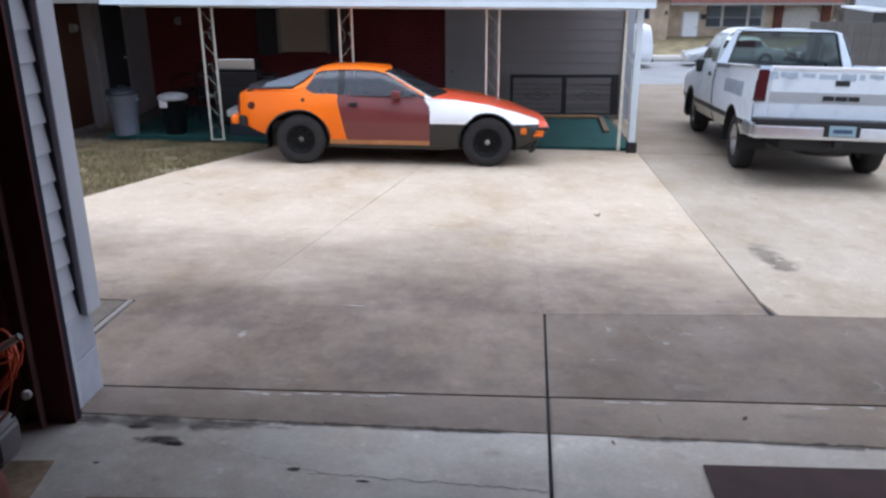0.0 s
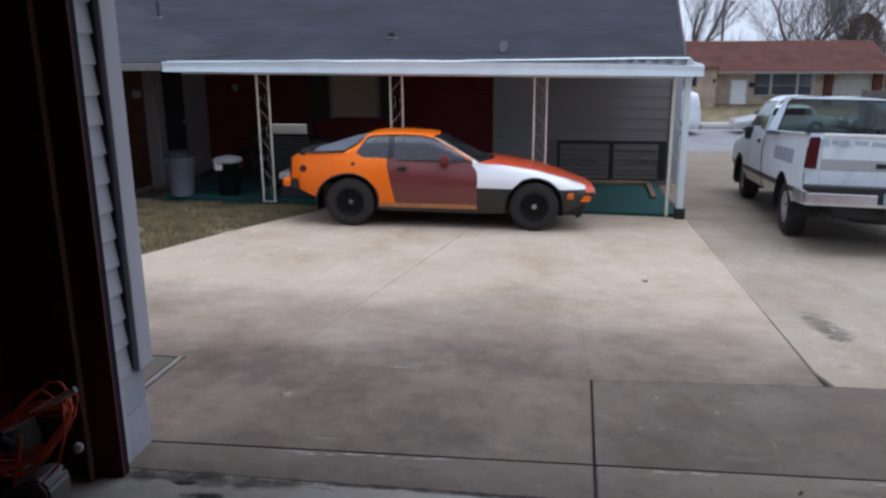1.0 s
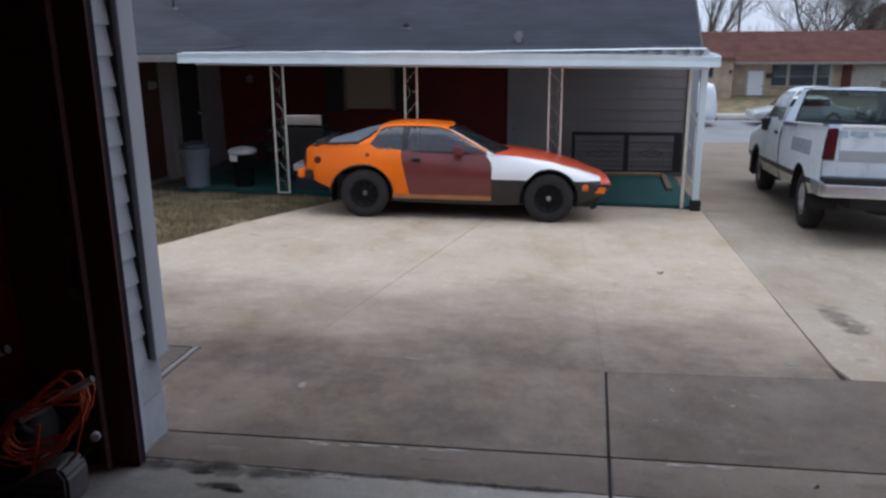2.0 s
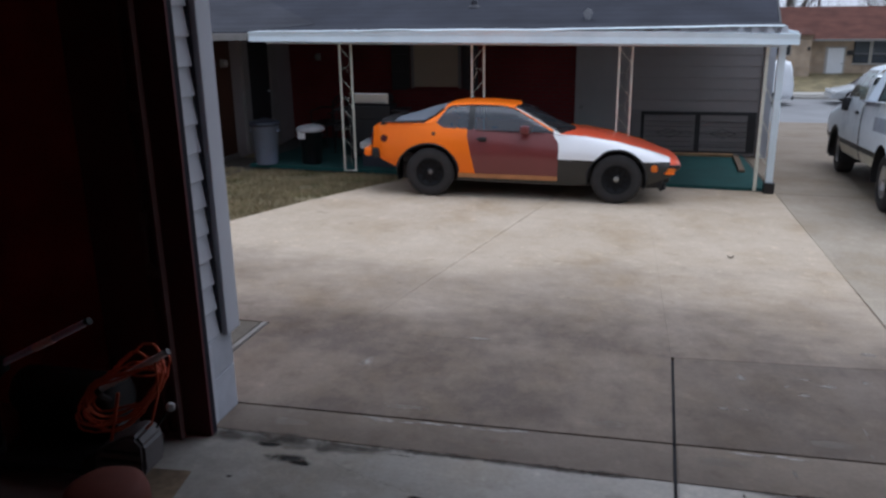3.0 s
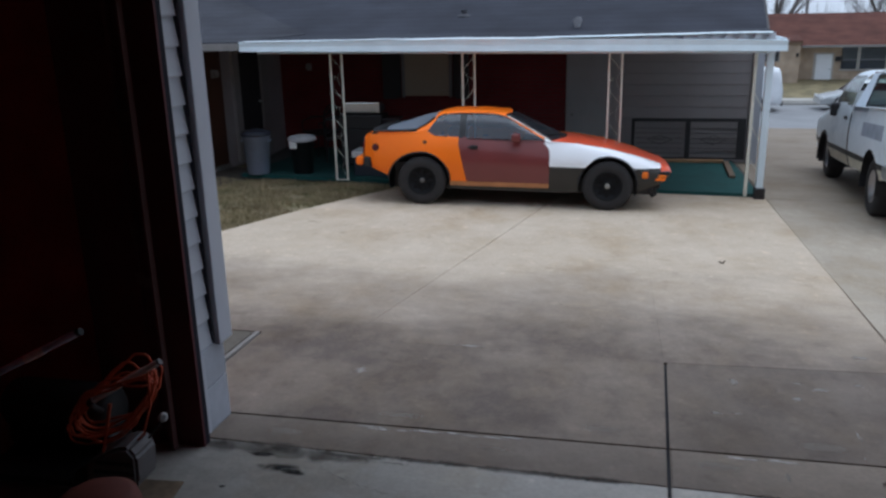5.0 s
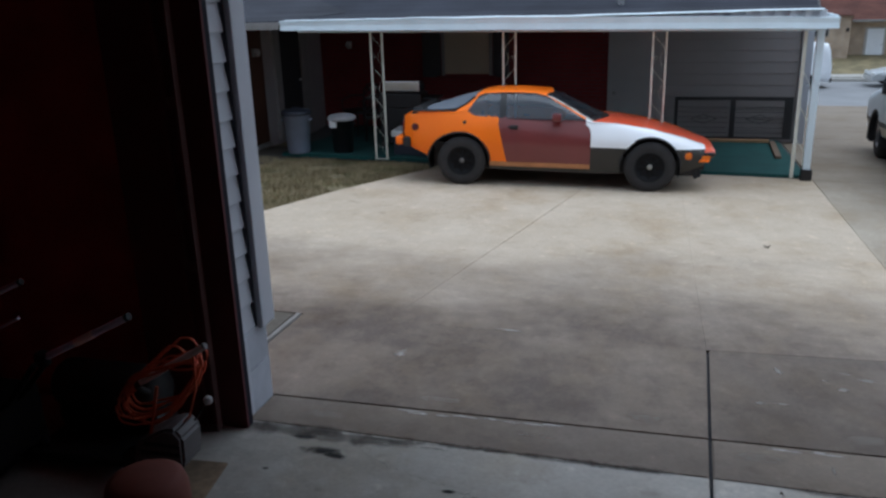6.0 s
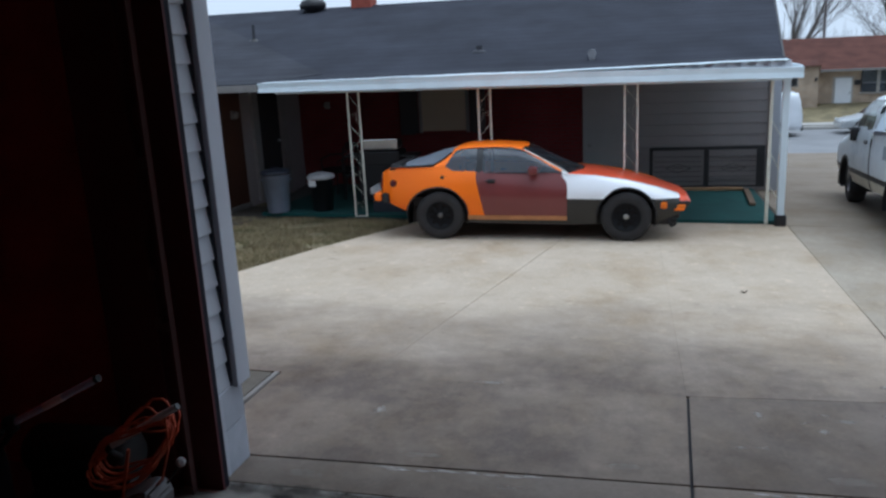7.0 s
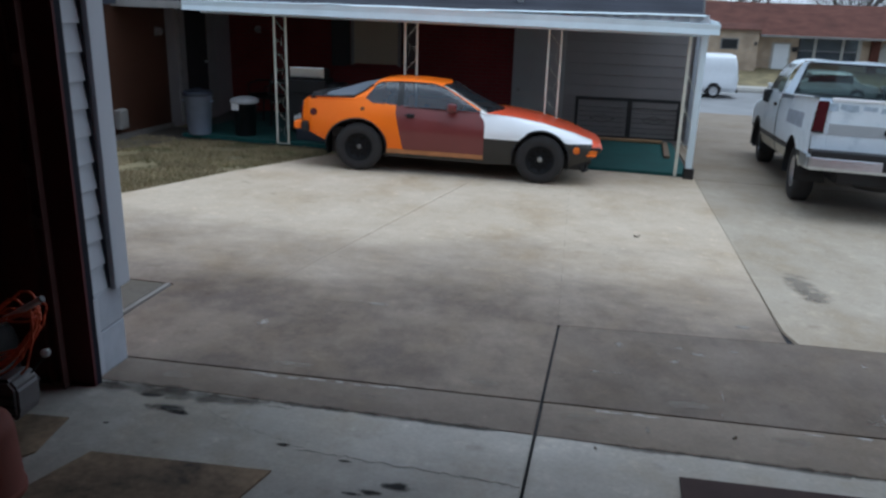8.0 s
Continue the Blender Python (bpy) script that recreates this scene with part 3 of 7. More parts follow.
def wheel(parent, x, y, z, radius, width, rim_r, side, rim_mat, cap_mat, slots=8):
    """A wheel whose outer face looks along side * y."""
    m = Matrix.Translation((x, y, z)) @ pose(0, 0, 0, -90 * side)
    w = width / 2
    t = bmesh.new()
    lathe(((rim_r, -w * 0.9), (rim_r + 0.03, -w), (radius - 0.05, -w), (radius - 0.012, -w * 0.8), (radius, -w * 0.55), (radius, w * 0.55), (radius - 0.012, w * 0.8), (radius - 0.05, w), (rim_r + 0.03, w), (rim_r, w * 0.9)), 48, t, m, False)
    wh = part("wheel", t, M["rubber"], parent, "black rubber tyre with a deep sidewall", True)
    r = bmesh.new()
    lathe(((rim_r - 0.004, -w * 0.8), (rim_r + 0.004, w * 0.92), (rim_r - 0.012, w * 0.95), (rim_r - 0.03, w * 0.6), (rim_r * 0.55, w * 0.35), (rim_r * 0.3, w * 0.55), (rim_r * 0.28, w * 0.6)), 40, r, m)
    part("rim", r, rim_mat, wh, "", True)
    for i in range(slots):
        a = 2 * math.pi * i / slots
        s = bmesh.new()
        box(rim_r * 0.32, -0.022, w * 0.4, rim_r * 0.93, 0.022, w * 0.62, 0.006, s)
        bmesh.ops.transform(s, matrix=m @ Matrix.Rotation(a, 4, "Z"), verts=s.verts[:])
        part("spoke", s, rim_mat, wh)
    c = lathe(((0.036, w * 0.45), (0.034, w * 0.60), (0.024, w * 0.66), (0.010, w * 0.68)), 20, None, m)
    part("hub_cap", c, cap_mat, wh, "", True)
    return wh


# ---------------------------------------------------------------- ground and paving
b = bmesh.new()
gx = [-400, -150, -60, -30, -14, -9, -6, -3, 0, 3, 6, 9, 14, 20, 30, 60, 150, 400]
gy = [-300, -100, -30, -8, 0, 4, 6.5, 7.5, 8.5, 9.5, 12, 16, 18, 22, 26, 30, 34, 38, 42, 46, 47.8, 50, 53, 60, 62, 68, 74, 80, 120, 320, 900, 3000]
gv = [[b.verts.new((x, y, gz(x, y) - 0.045)) for x in gx] for y in gy]
for r0, r1 in zip(gv, gv[1:]):
    for i in range(len(gx) - 1):
        b.faces.new((r0[i], r0[i + 1], r1[i + 1], r1[i]))
setting("ground", b, M["lawn"], "dormant brown lawn and bare soil falling away to the street", "ground")

driveway = thing("driveway", Matrix(), "stained pale concrete driveway cast in joined slabs", "driveway", "", "structure")
J = 0.009


def D(y):
    """The slanting joint across the driveway."""
    return -0.31 + 0.183 * (y - 5.75)


def long_joint(y):
    """The joint that runs out of the garage."""
    return 1.665 + 0.047 * (y - 3.64)


def near_joint(x):
    """The joint across the apron."""
    return 3.593 + 0.033 * (x - 0.3)


def cross_joint(x):
    """The far end of the apron slabs."""
    return 4.86 + (0.085 if x > 1.72 else 0.005) * (x - 1.72)


def right_joint(y):
    """The joint beside the patio post."""
    return 3.27 + 0.031 * (y - 4.98)


L0, L1 = long_joint(3.62), long_joint(4.86)
RN, RF = right_joint(4.98), right_joint(11.5)
LIP = 3.245
SLABS = [
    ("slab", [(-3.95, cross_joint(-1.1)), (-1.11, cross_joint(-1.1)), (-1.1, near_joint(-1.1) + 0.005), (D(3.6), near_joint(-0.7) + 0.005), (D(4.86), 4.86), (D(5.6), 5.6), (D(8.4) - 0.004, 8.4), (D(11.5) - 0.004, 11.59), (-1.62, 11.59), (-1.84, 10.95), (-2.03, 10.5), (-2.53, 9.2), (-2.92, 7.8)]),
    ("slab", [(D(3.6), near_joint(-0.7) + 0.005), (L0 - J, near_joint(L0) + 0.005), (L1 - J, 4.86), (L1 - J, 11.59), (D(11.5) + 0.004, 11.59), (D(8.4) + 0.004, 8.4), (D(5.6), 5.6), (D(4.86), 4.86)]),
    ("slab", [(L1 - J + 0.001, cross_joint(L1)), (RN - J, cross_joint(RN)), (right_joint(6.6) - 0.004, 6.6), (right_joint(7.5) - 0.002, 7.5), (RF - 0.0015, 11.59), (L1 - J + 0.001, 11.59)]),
    ("slab_right", [(RN + J + 0.05, cross_joint(3.3)), (RN + 0.12, cross_joint(3.4)), (9.2, cross_joint(5.5)), (9.2, 11.5), (RF + 0.0015, 11.5), (right_joint(7.5) + 0.002, 7.5), (right_joint(6.6) + 0.004, 6.6), (right_joint(5.25) + J, 5.25)]),
    ("slab_right", [(RF + 0.003, 11.503), (9.2, 11.503), (9.0, 16.0), (3.6, 16.0)]),
    ("slab_right", [(3.6, 16.0 + 2 * J), (9.0, 16.0 + 2 * J), (8.9, 22.0), (3.9, 22.0)]),
    ("slab_right", [(3.9, 22.0 + 2 * J), (8.9, 22.0 + 2 * J), (9.6, 31.0), (4.2, 31.0)]),
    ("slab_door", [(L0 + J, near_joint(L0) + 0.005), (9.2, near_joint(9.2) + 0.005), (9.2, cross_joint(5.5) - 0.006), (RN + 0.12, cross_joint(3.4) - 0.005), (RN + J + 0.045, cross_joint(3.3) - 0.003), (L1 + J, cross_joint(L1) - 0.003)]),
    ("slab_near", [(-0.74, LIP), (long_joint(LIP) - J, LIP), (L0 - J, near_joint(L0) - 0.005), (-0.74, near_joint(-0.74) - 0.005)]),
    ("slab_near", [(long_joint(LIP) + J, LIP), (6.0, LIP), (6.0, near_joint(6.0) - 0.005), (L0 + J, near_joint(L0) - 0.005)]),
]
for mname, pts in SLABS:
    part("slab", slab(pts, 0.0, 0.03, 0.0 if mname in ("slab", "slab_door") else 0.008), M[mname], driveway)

part("joint_filler", slab([(-1.1, 3.2), (9.2, 3.2), (9.2, 11.59), (D(11.5) - 0.1, 11.59), (D(5.0) - 0.1, 5.0), (-1.1, 4.8)], -0.016, 0.02, 0), M["joint"], driveway, "dark joint filler")
garage_floor = thing("garage_floor", Matrix(), "grey concrete garage floor with fine cracks", "floor", "", "structure")
G0, G1 = long_joint(0.0), long_joint(LIP)
for pts in ([(-3.4, 0.0), (G0 - J, 0.0), (G1 - J, LIP - 0.004), (-3.4, LIP - 0.004)], [(G0 + J, 0.0), (6.2, 0.0), (6.2, LIP - 0.004), (G1 + J, LIP - 0.004)], [(-3.4, -6.0), (G0 - J, -6.0), (G0 - J, -J), (-3.4, -J)], [(G0 + J, -6.0), (6.2, -6.0), (6.2, -J), (G0 + J, -J)]):
    part("slab", slab(pts, 0.004, 0.03), M["floor_slab"], garage_floor)

part("joint_filler", slab([(-3.4, -6.0), (6.2, -6.0), (6.2, 3.24), (-3.4, 3.24)], -0.016, 0.02, 0), M["joint"], garage_floor)
# hairline cracks and a worn lip at the door line
rc = random.Random(5)


def crack(x0, y0, x1, y1, w, top, wobble=0.03, n=22):
    bm = bmesh.new()
    a, c = [], []
    for i in range(n + 1):
        t = i / n
        x, y = x0 + (x1 - x0) * t, y0 + (y1 - y0) * t + rc.uniform(-wobble, wobble)
        ww = w * rc.uniform(0.3, 1.0)
        z = gz(x, y) + top
        a.append(bm.verts.new((x, y - ww, z)))
        c.append(bm.verts.new((x, y + ww, z)))
    for i in range(n):
        bm.faces.new((a[i], a[i + 1], c[i + 1], c[i]))
    return bm


M["crack"] = mat("crack_dirt", (0.085, 0.08, 0.075), 0.95, var=0.3)
for args in ((0.10, 2.98, 0.62, 2.80, 0.0016), (0.55, 2.80, 1.61, 2.74, 0.003), (-0.1, 3.12, 0.12, 2.97, 0.0014)):
    part("crack", crack(*args, 0.0055, 0.012, 40), M["crack"], garage_floor)
M["oil"] = soft_stain("dark_oil_spot", (0.030, 0.029, 0.029), 0.9, 0.6, 14.0)


def blot(x, y, rx, ry, top, seed):
    """A thin mark on the concrete."""
    bm = bmesh.new()
    vs = []
    for i in range(28):
        a = 2 * math.pi * i / 28 + 0.1 * seed
        px, py = x + 2.0 * rx * math.cos(a), y + 2.0 * ry * math.sin(a)
        vs.append(bm.verts.new((px, py, gz(px, py) + top)))
    bm.faces.new(vs)
    return bm


for i, (x, y, rx, ry) in enumerate(((-0.20, 3.02, 0.10, 0.035), (-0.13, 2.99, 0.05, 0.02), (-0.36, 3.13, 0.07, 0.02), (1.07, 2.60, 0.07, 0.03), (0.99, 2.53, 0.05, 0.02), (0.90, 2.50, 0.04, 0.012), (0.76, 2.40, 0.06, 0.018), (-0.42, 2.80, 0.018, 0.012), (0.48, 2.82, 0.022, 0.012), (0.80, 2.75, 0.03, 0.006))):
    part("stain", blot(x, y, rx, ry, 0.006, i), M["oil"], garage_floor)
M["damp"] = soft_stain("damp_dirt_mark", (0.29, 0.25, 0.205), 0.6, 0.6, 9.0)
for i, (x, y, rx, ry) in enumerate(((3.70, 6.42, 0.10, 0.34), (3.76, 6.15, 0.11, 0.14))):
    part("stain", blot(x, y, rx, ry, 0.0018, 20 + i), M["damp"], driveway)
# ragged dirty lip where the apron meets the garage floor
M["lip_pale"] = soft_stain("thin_brown_dirt", (0.10, 0.086, 0.076), 0.42, 0.6, 9.0)
M["lip_dirt"] = soft_stain("dirt_on_the_lip", (0.085, 0.074, 0.066), 0.42, 0.6, 9.0)
for x0, x1, w in ((-0.74, 0.1, 0.05), (0.0, 0.9, 0.035), (0.7, 1.66, 0.035), (1.70, 2.7, 0.035), (2.5, 3.6, 0.035), (3.4, 4.6, 0.035)):
    part("dirt_line", crack(x0, LIP - 0.035, x1, LIP, w, 0.0062, 0.012, 60), M["lip_dirt"], garage_floor)

setting("bed_by_wing", slab([(-5.05, 9.6), (-4.75, 9.6), (-4.3, 11.4), (-4.46, 12.6), (-5.05, 12.6)], -0.02, 0.08, 0), M["soil"], "bare dark soil along the brown wall", "ground")
M["chalk_line"] = soft_stain("white_chalky_crust", (0.60, 0.575, 0.54), 0.8, 0.6, 22.0)
M["chalk"] = soft_stain("chalky_bloom", (0.37, 0.34, 0.305), 0.65, 0.72, 18.0)
rq = random.Random(11)
CHALK = ((2.87, 4.72, 0.030, 0.020), (2.45, 4.43, 0.035, 0.025), (2.37, 4.54, 0.020, 0.012), (1.96, 4.14, 0.030, 0.020), (2.68, 4.00, 0.008, 0.050), (2.64, 3.74, 0.006, 0.040), (3.54, 3.94, 0.012, 0.060), (2.62, 4.60, 0.05, 0.025), (2.12, 4.62, 0.02, 0.05), (0.4, 4.89, 0.10, 0.02), (-0.2, 4.3, 0.03, 0.06), (3.02, 5.23, 0.050, 0.030), (2.51, 4.68, 0.030, 0.012), (2.08, 4.15, 0.030, 0.010), (3.67, 4.71, 0.020, 0.025), (2.22, 3.45, 0.008, 0.040))
for k in range(22):
    x = rq.uniform(0.0, 0.85) if k < 14 else rq.uniform(1.9, 3.4)
    part("bloom_mark", blot(x, near_joint(x) - 0.04 + rq.uniform(-0.02, 0.012), rq.uniform(0.02, 0.09), rq.uniform(0.005, 0.011), 0.0015, 40 + k), M["chalk_line"], driveway)
for k, (x, y, rx, ry) in enumerate(((-0.20, 3.12, 0.20, 0.055), (-0.02, 3.13, 0.16, 0.05), (0.12, 3.16, 0.14, 0.035), (1.0, 3.18, 0.3, 0.025), (-0.50, 3.15, 0.16, 0.05), (-0.30, 3.16, 0.12, 0.035), (-0.62, 3.12, 0.1, 0.05), (0.6, 3.185, 0.22, 0.02), (1.3, 3.19, 0.2, 0.02), (2.6, 3.195, 0.4, 0.02))):
    part("dirt_patch", blot(x, y + LIP - 3.2, rx, ry, 0.0056, 140 + k), M["lip_pale"], garage_floor)
M["haze"] = soft_stain("thin_pale_bloom", (0.33, 0.295, 0.255), 0.42, 0.65, 5.0)
rg = random.Random(23)
for k in range(8):
    x = -0.35 + 0.56 * k
    part("bloom_mark", blot(x, near_joint(x) + (rg.uniform(0.13, 0.19) if k % 2 else -rg.uniform(0.15, 0.17)), rg.uniform(0.10, 0.13), rg.uniform(0.03, 0.045), 0.0008, 300 + k), M["haze"], driveway)
for k, (x, y, rx, ry) in enumerate(CHALK):
    part("bloom_mark", blot(x, y, rx, ry, 0.0015, 200 + k), M["chalk"], driveway)
part("dirt_line", crack(0.16, 3.18, 0.46, 3.17, 0.012, 0.0068, 0.006, 24), M["lip_dirt"], garage_floor)
part("crack", crack(-1.05, cross_joint(-1.05), 1.70, 4.86, 0.003, 0.0012, 0.004, 50), M["lip_dirt"], driveway)
# planting bed and pale edging beside the garage corner
setting("bed_soil", slab([(-3.3, 3.58), (-1.18, 3.58), (-1.18, 4.835), (-3.3, 4.835)], -0.003, 0.08, 0), M["bed"], "dark stained slab beside the garage corner", "ground")
edging = thing("edging", Matrix(), "pale concrete edging strip along the driveway", "edging", "", "structure")
part("strip", slab([(-1.160, 3.62), (-1.12, 3.62), (-1.12, 4.83), (-1.160, 4.83)], 0.008, 0.08, 0.004), M["edging"], edging)

# street, kerb and far verge
b = bmesh.new()
yy = [31.0, 34, 38, 42, 44.6]
rows = [[b.verts.new((x, y, gz(x, y) - 0.02)) for x in (-200, -40, -10, 0, 10, 20, 40, 200)] for y in yy]
for r0, r1 in zip(rows, rows[1:]):
    for i in range(7):
        b.faces.new((r0[i], r0[i + 1], r1[i + 1], r1[i]))
setting("road", b, M["asphalt"], "worn pale grey asphalt street", "road")
for k, (y0, y1) in enumerate(((44.6, 44.9),)):
    b = bmesh.new()
    box(-200, y0, gz(10, y0) - 0.2, 200, y1, gz(10, y0) + 0.13, 0.02, b)
    setting("kerb", b, M["kerb"], "pale concrete kerb along the street", "kerb")
b = bmesh.new()
box(-200, 46.6, gz(10, 47) - 0.2, 200, 47.8, gz(10, 47) + 0.02, 0, b)
setting("pavement", b, M["kerb"], "pale concrete pavement beyond the kerb", "pavement")

# ---------------------------------------------------------------- garage shell
JX, FY, BY, GT = -0.74, 3.56, 3.285, 3.05
JF, RX = 3.14, -0.815
g0 = gz(JX, 3.5)
setting("wall_front_left", box(-3.6, BY + 0.02, g0 - 0.3, JX - 0.035, FY - 0.03, 3.5), M["dark_wood"], "dark inside face of the garage front wall", "wall")
setting("wall_front_right", box(5.3, BY, -0.3, 6.4, FY, 3.5), M["dark_wood"], "garage front wall beyond the door opening", "wall")
setting("wall_header", box(JX - 0.035, BY, GT, 5.3, FY, 3.5), M["dark_wood"], "dark header over the garage door opening", "wall")
setting("wall_left", box(-3.6, -6.2, 0.0, -3.4, BY + 0.02, 3.5), M["dark_wood"], "dark boarded garage side wall", "wall")
# side and back walls are out of view and kept pale as reflectors
setting("wall_right", box(6.2, -6.2, -0.2, 6.4, BY, 3.5), M["bounce_wall"], "pale bare garage side wall", "wall")
setting("wall_back", box(-3.6, -6.4, 0.0, 6.4, -6.2, 3.5), M["bounce_wall"], "pale bare garage back wall", "wall")
setting("ceiling", box(-3.7, -6.5, 3.5, 6.5, FY + 0.4, 3.62), M["dark_wood"], "dark boarded garage ceiling", "ceiling")

# reveal: painted block base, lapped siding, corner trim
reveal = thing("wall_reveal", Matrix(), "pale grey lapped siding over painted block at the door opening", "wall", "", "structure")
base_h, lap = 0.466, 0.141
part("block", box(JX - 0.03, BY + 0.015, g0 - 0.02, JX, FY, g0 + 0.245, 0.006), M["block"], reveal)
part("block", box(JX - 0.03, BY + 0.015, g0 + 0.251, JX, FY, g0 + base_h, 0.006), M["block"], reveal)
part("edge_strip", box(JX - 0.0035, BY - 0.008, g0 - 0.01, JX + 0.009, BY + 0.034, g0 + base_h - 0.012, 0.005), M["siding"], reveal, "pale trim strip beside the block base")
lapmesh = None
z = g0 + base_h
while z < 3.5:
    if lapmesh is None:
        bm = bmesh.new()
        y0, y1 = BY + 0.012, FY - 0.108
        pr = [(0.0, 0.0), (0.022, 0.0), (0.024, 0.008), (0.006, lap + 0.004), (0.0, lap + 0.004)]
        lo = [bm.verts.new((x, y0, zz)) for x, zz in pr]
        hi = [bm.verts.new((x, y1, zz)) for x, zz in pr]
        bm.faces.new(lo)
        bm.faces.new(hi[::-1])
        for i in range(5):
            bm.faces.new((lo[i], hi[i], hi[(i + 1) % 5], lo[(i + 1) % 5]))
        bmesh.ops.recalc_face_normals(bm, faces=bm.faces[:])
        first = part("lap_board", bm, M["siding"], reveal)
        first.matrix_basis = pose(JX - 0.03, 0, z)
        lapmesh = first.data
    else:
        share("lap_board", lapmesh, reveal, pose(JX - 0.03, 0, z))
    z += lap
part("backing", box(JX - 0.034, BY + 0.02, g0 + base_h, JX - 0.0295, FY - 0.02, 3.5), M["black_paint"], reveal)
part("channel", box(JX - 0.03, FY - 0.112, g0 + base_h, JX + 0.0, FY - 0.099, 3.5, 0.002), M["channel"], reveal, "dark channel beside the corner post")
part("corner_trim", box(JX - 0.03, FY - 0.098, g0 + base_h - 0.015, JX + 0.032, FY + 0.05, 3.5, 0.008), M["siding"], reveal, "pale grey corner post")
bm = box(JX - 0.13, FY - 0.03, g0 + base_h - 0.015, JX - 0.03, FY + 0.006, 3.5, 0.004)
part("corner_return", bm, M["siding"], reveal)

jamb = thing("door_jamb", Matrix(), "dark red painted garage door jamb", "door frame", "", "structure")
part("board", box(JX - 0.17, JF, g0 - 0.02, JX + 0.058, JF + 0.02, GT + 0.3, 0.002), M["jamb"], jamb)
part("core", box(JX - 0.17, JF + 0.021, g0 - 0.02, JX + 0.0, BY + 0.012, GT + 0.3), M["channel"], jamb)
part("weather_strip", box(JX + 0.002, JF + 0.021, g0 - 0.02, JX + 0.056, JF + 0.066, GT + 0.3, 0.003), M["jamb_navy"], jamb, "dark blue weather strip on the jamb edge")
part("edge_board", box(JX - 0.46, JF - 0.03, g0 - 0.02, JX - 0.174, BY + 0.01, GT + 0.3, 0.005), M["jamb"], jamb)
track = thing("door_track", Matrix(), "steel roller door track beside the jamb", "door track")
part("rail", box(RX - 0.005, JF - 0.075, g0 + 0.03, RX + 0.005, JF - 0.032, GT, 0.002), M["track"], track)
for zz in (0.9, 1.7, 2.5):
    part("bracket", box(RX - 0.07, JF - 0.05, g0 + zz, RX - 0.006, JF - 0.032, g0 + zz + 0.05, 0.002), M["track"], track)

latch = thing("door_latch", pose(-0.893, JF - 0.045, 0.0), "small steel latch plates joined by a rod", "latch")
for zz in (1.268, 1.523):
    part("plate", box(-0.02, 0.0, zz - 0.03, 0.02, 0.012, zz + 0.03, 0.003), M["track"], latch)
part("rod", rod((0, 0.004, 1.29), (0, 0.004, 1.50), 0.004, None, 8), M["track"], latch)

# ---------------------------------------------------------------- the house with its covered patio
HY = 15.2
house_brick = setting("wall_brick", box(-5.3, HY, -0.9, 0.48, HY + 0.2, 2.70), M["brick"], "dark red brick house wall under the patio cover", "wall")
sid = thing("wall_siding", Matrix(), "grey lapped siding wall under the patio cover", "wall", "", "structure")
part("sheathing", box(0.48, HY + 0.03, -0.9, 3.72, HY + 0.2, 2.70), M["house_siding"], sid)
hl = 0.2
bm = bmesh.new()
pr = [(0.03, 0.0), (0.009, 0.0), (0.006, 0.008), (0.02, hl + 0.005), (0.03, hl + 0.005)]
lo = [bm.verts.new((1.45, y, zz)) for y, zz in pr]
hi = [bm.verts.new((3.74, y, zz)) for y, zz in pr]
bm.faces.new(lo)
bm.faces.new(hi[::-1])
for i in range(5):
    bm.faces.new((lo[i], hi[i], hi[(i + 1) % 5], lo[(i + 1) % 5]))
bmesh.ops.recalc_face_normals(bm, faces=bm.faces[:])
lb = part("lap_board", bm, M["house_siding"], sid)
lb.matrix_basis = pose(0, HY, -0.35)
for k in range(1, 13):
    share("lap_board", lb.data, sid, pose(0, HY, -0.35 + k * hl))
door_2 = thing("door_2", pose(0, HY, 0), "plain grey steel door beside the siding wall", "door", "", "structure")
slab_door = part("door_leaf", box(0.54, -0.006, -0.43, 1.38, 0.028, 1.72, 0.004), M["door_grey"], door_2, "plain grey door leaf")
part("door_knob", lathe(((0.012, 0.0), (0.012, 0.03), (0.03, 0.04), (0.032, 0.06), (0.012, 0.075)), 16, None, Matrix.Translation((0.61, -0.006, 0.52)) @ pose(0, 0, 0, 90)), M["soffit"], slab_door)
for x0, x1, z0, z1 in ((0.485, 0.54, -0.43, 1.78), (1.38, 1.45, -0.43, 1.78), (0.54, 1.38, 1.72, 1.78)):
    part("door_frame", box(x0, -0.016, z0, x1, 0.03, z1, 0.004), M["door_grey"], door_2)
part("transom_board", box(0.485, -0.012, 1.784, 1.45, 0.03, 2.6, 0.004), M["door_grey"], door_2)
part("end_board", box(3.745, HY - 0.03, -0.6, 3.925, HY + 0.19, 1.97, 0.004), M["siding"], sid, "blue-grey corner board")
setting("wall_gable", prism([(HY + 0.2, -1.5), (22.0, -1.5), (22.0, 2.0), (17.0, 3.18), (HY + 0.2, 2.78)], 0.2, Matrix.Translation((3.74, 0, 0)) @ pose(0, 0, 0, 0, 0, 90)), M["house_siding"], "grey gable end wall of the house", "wall")

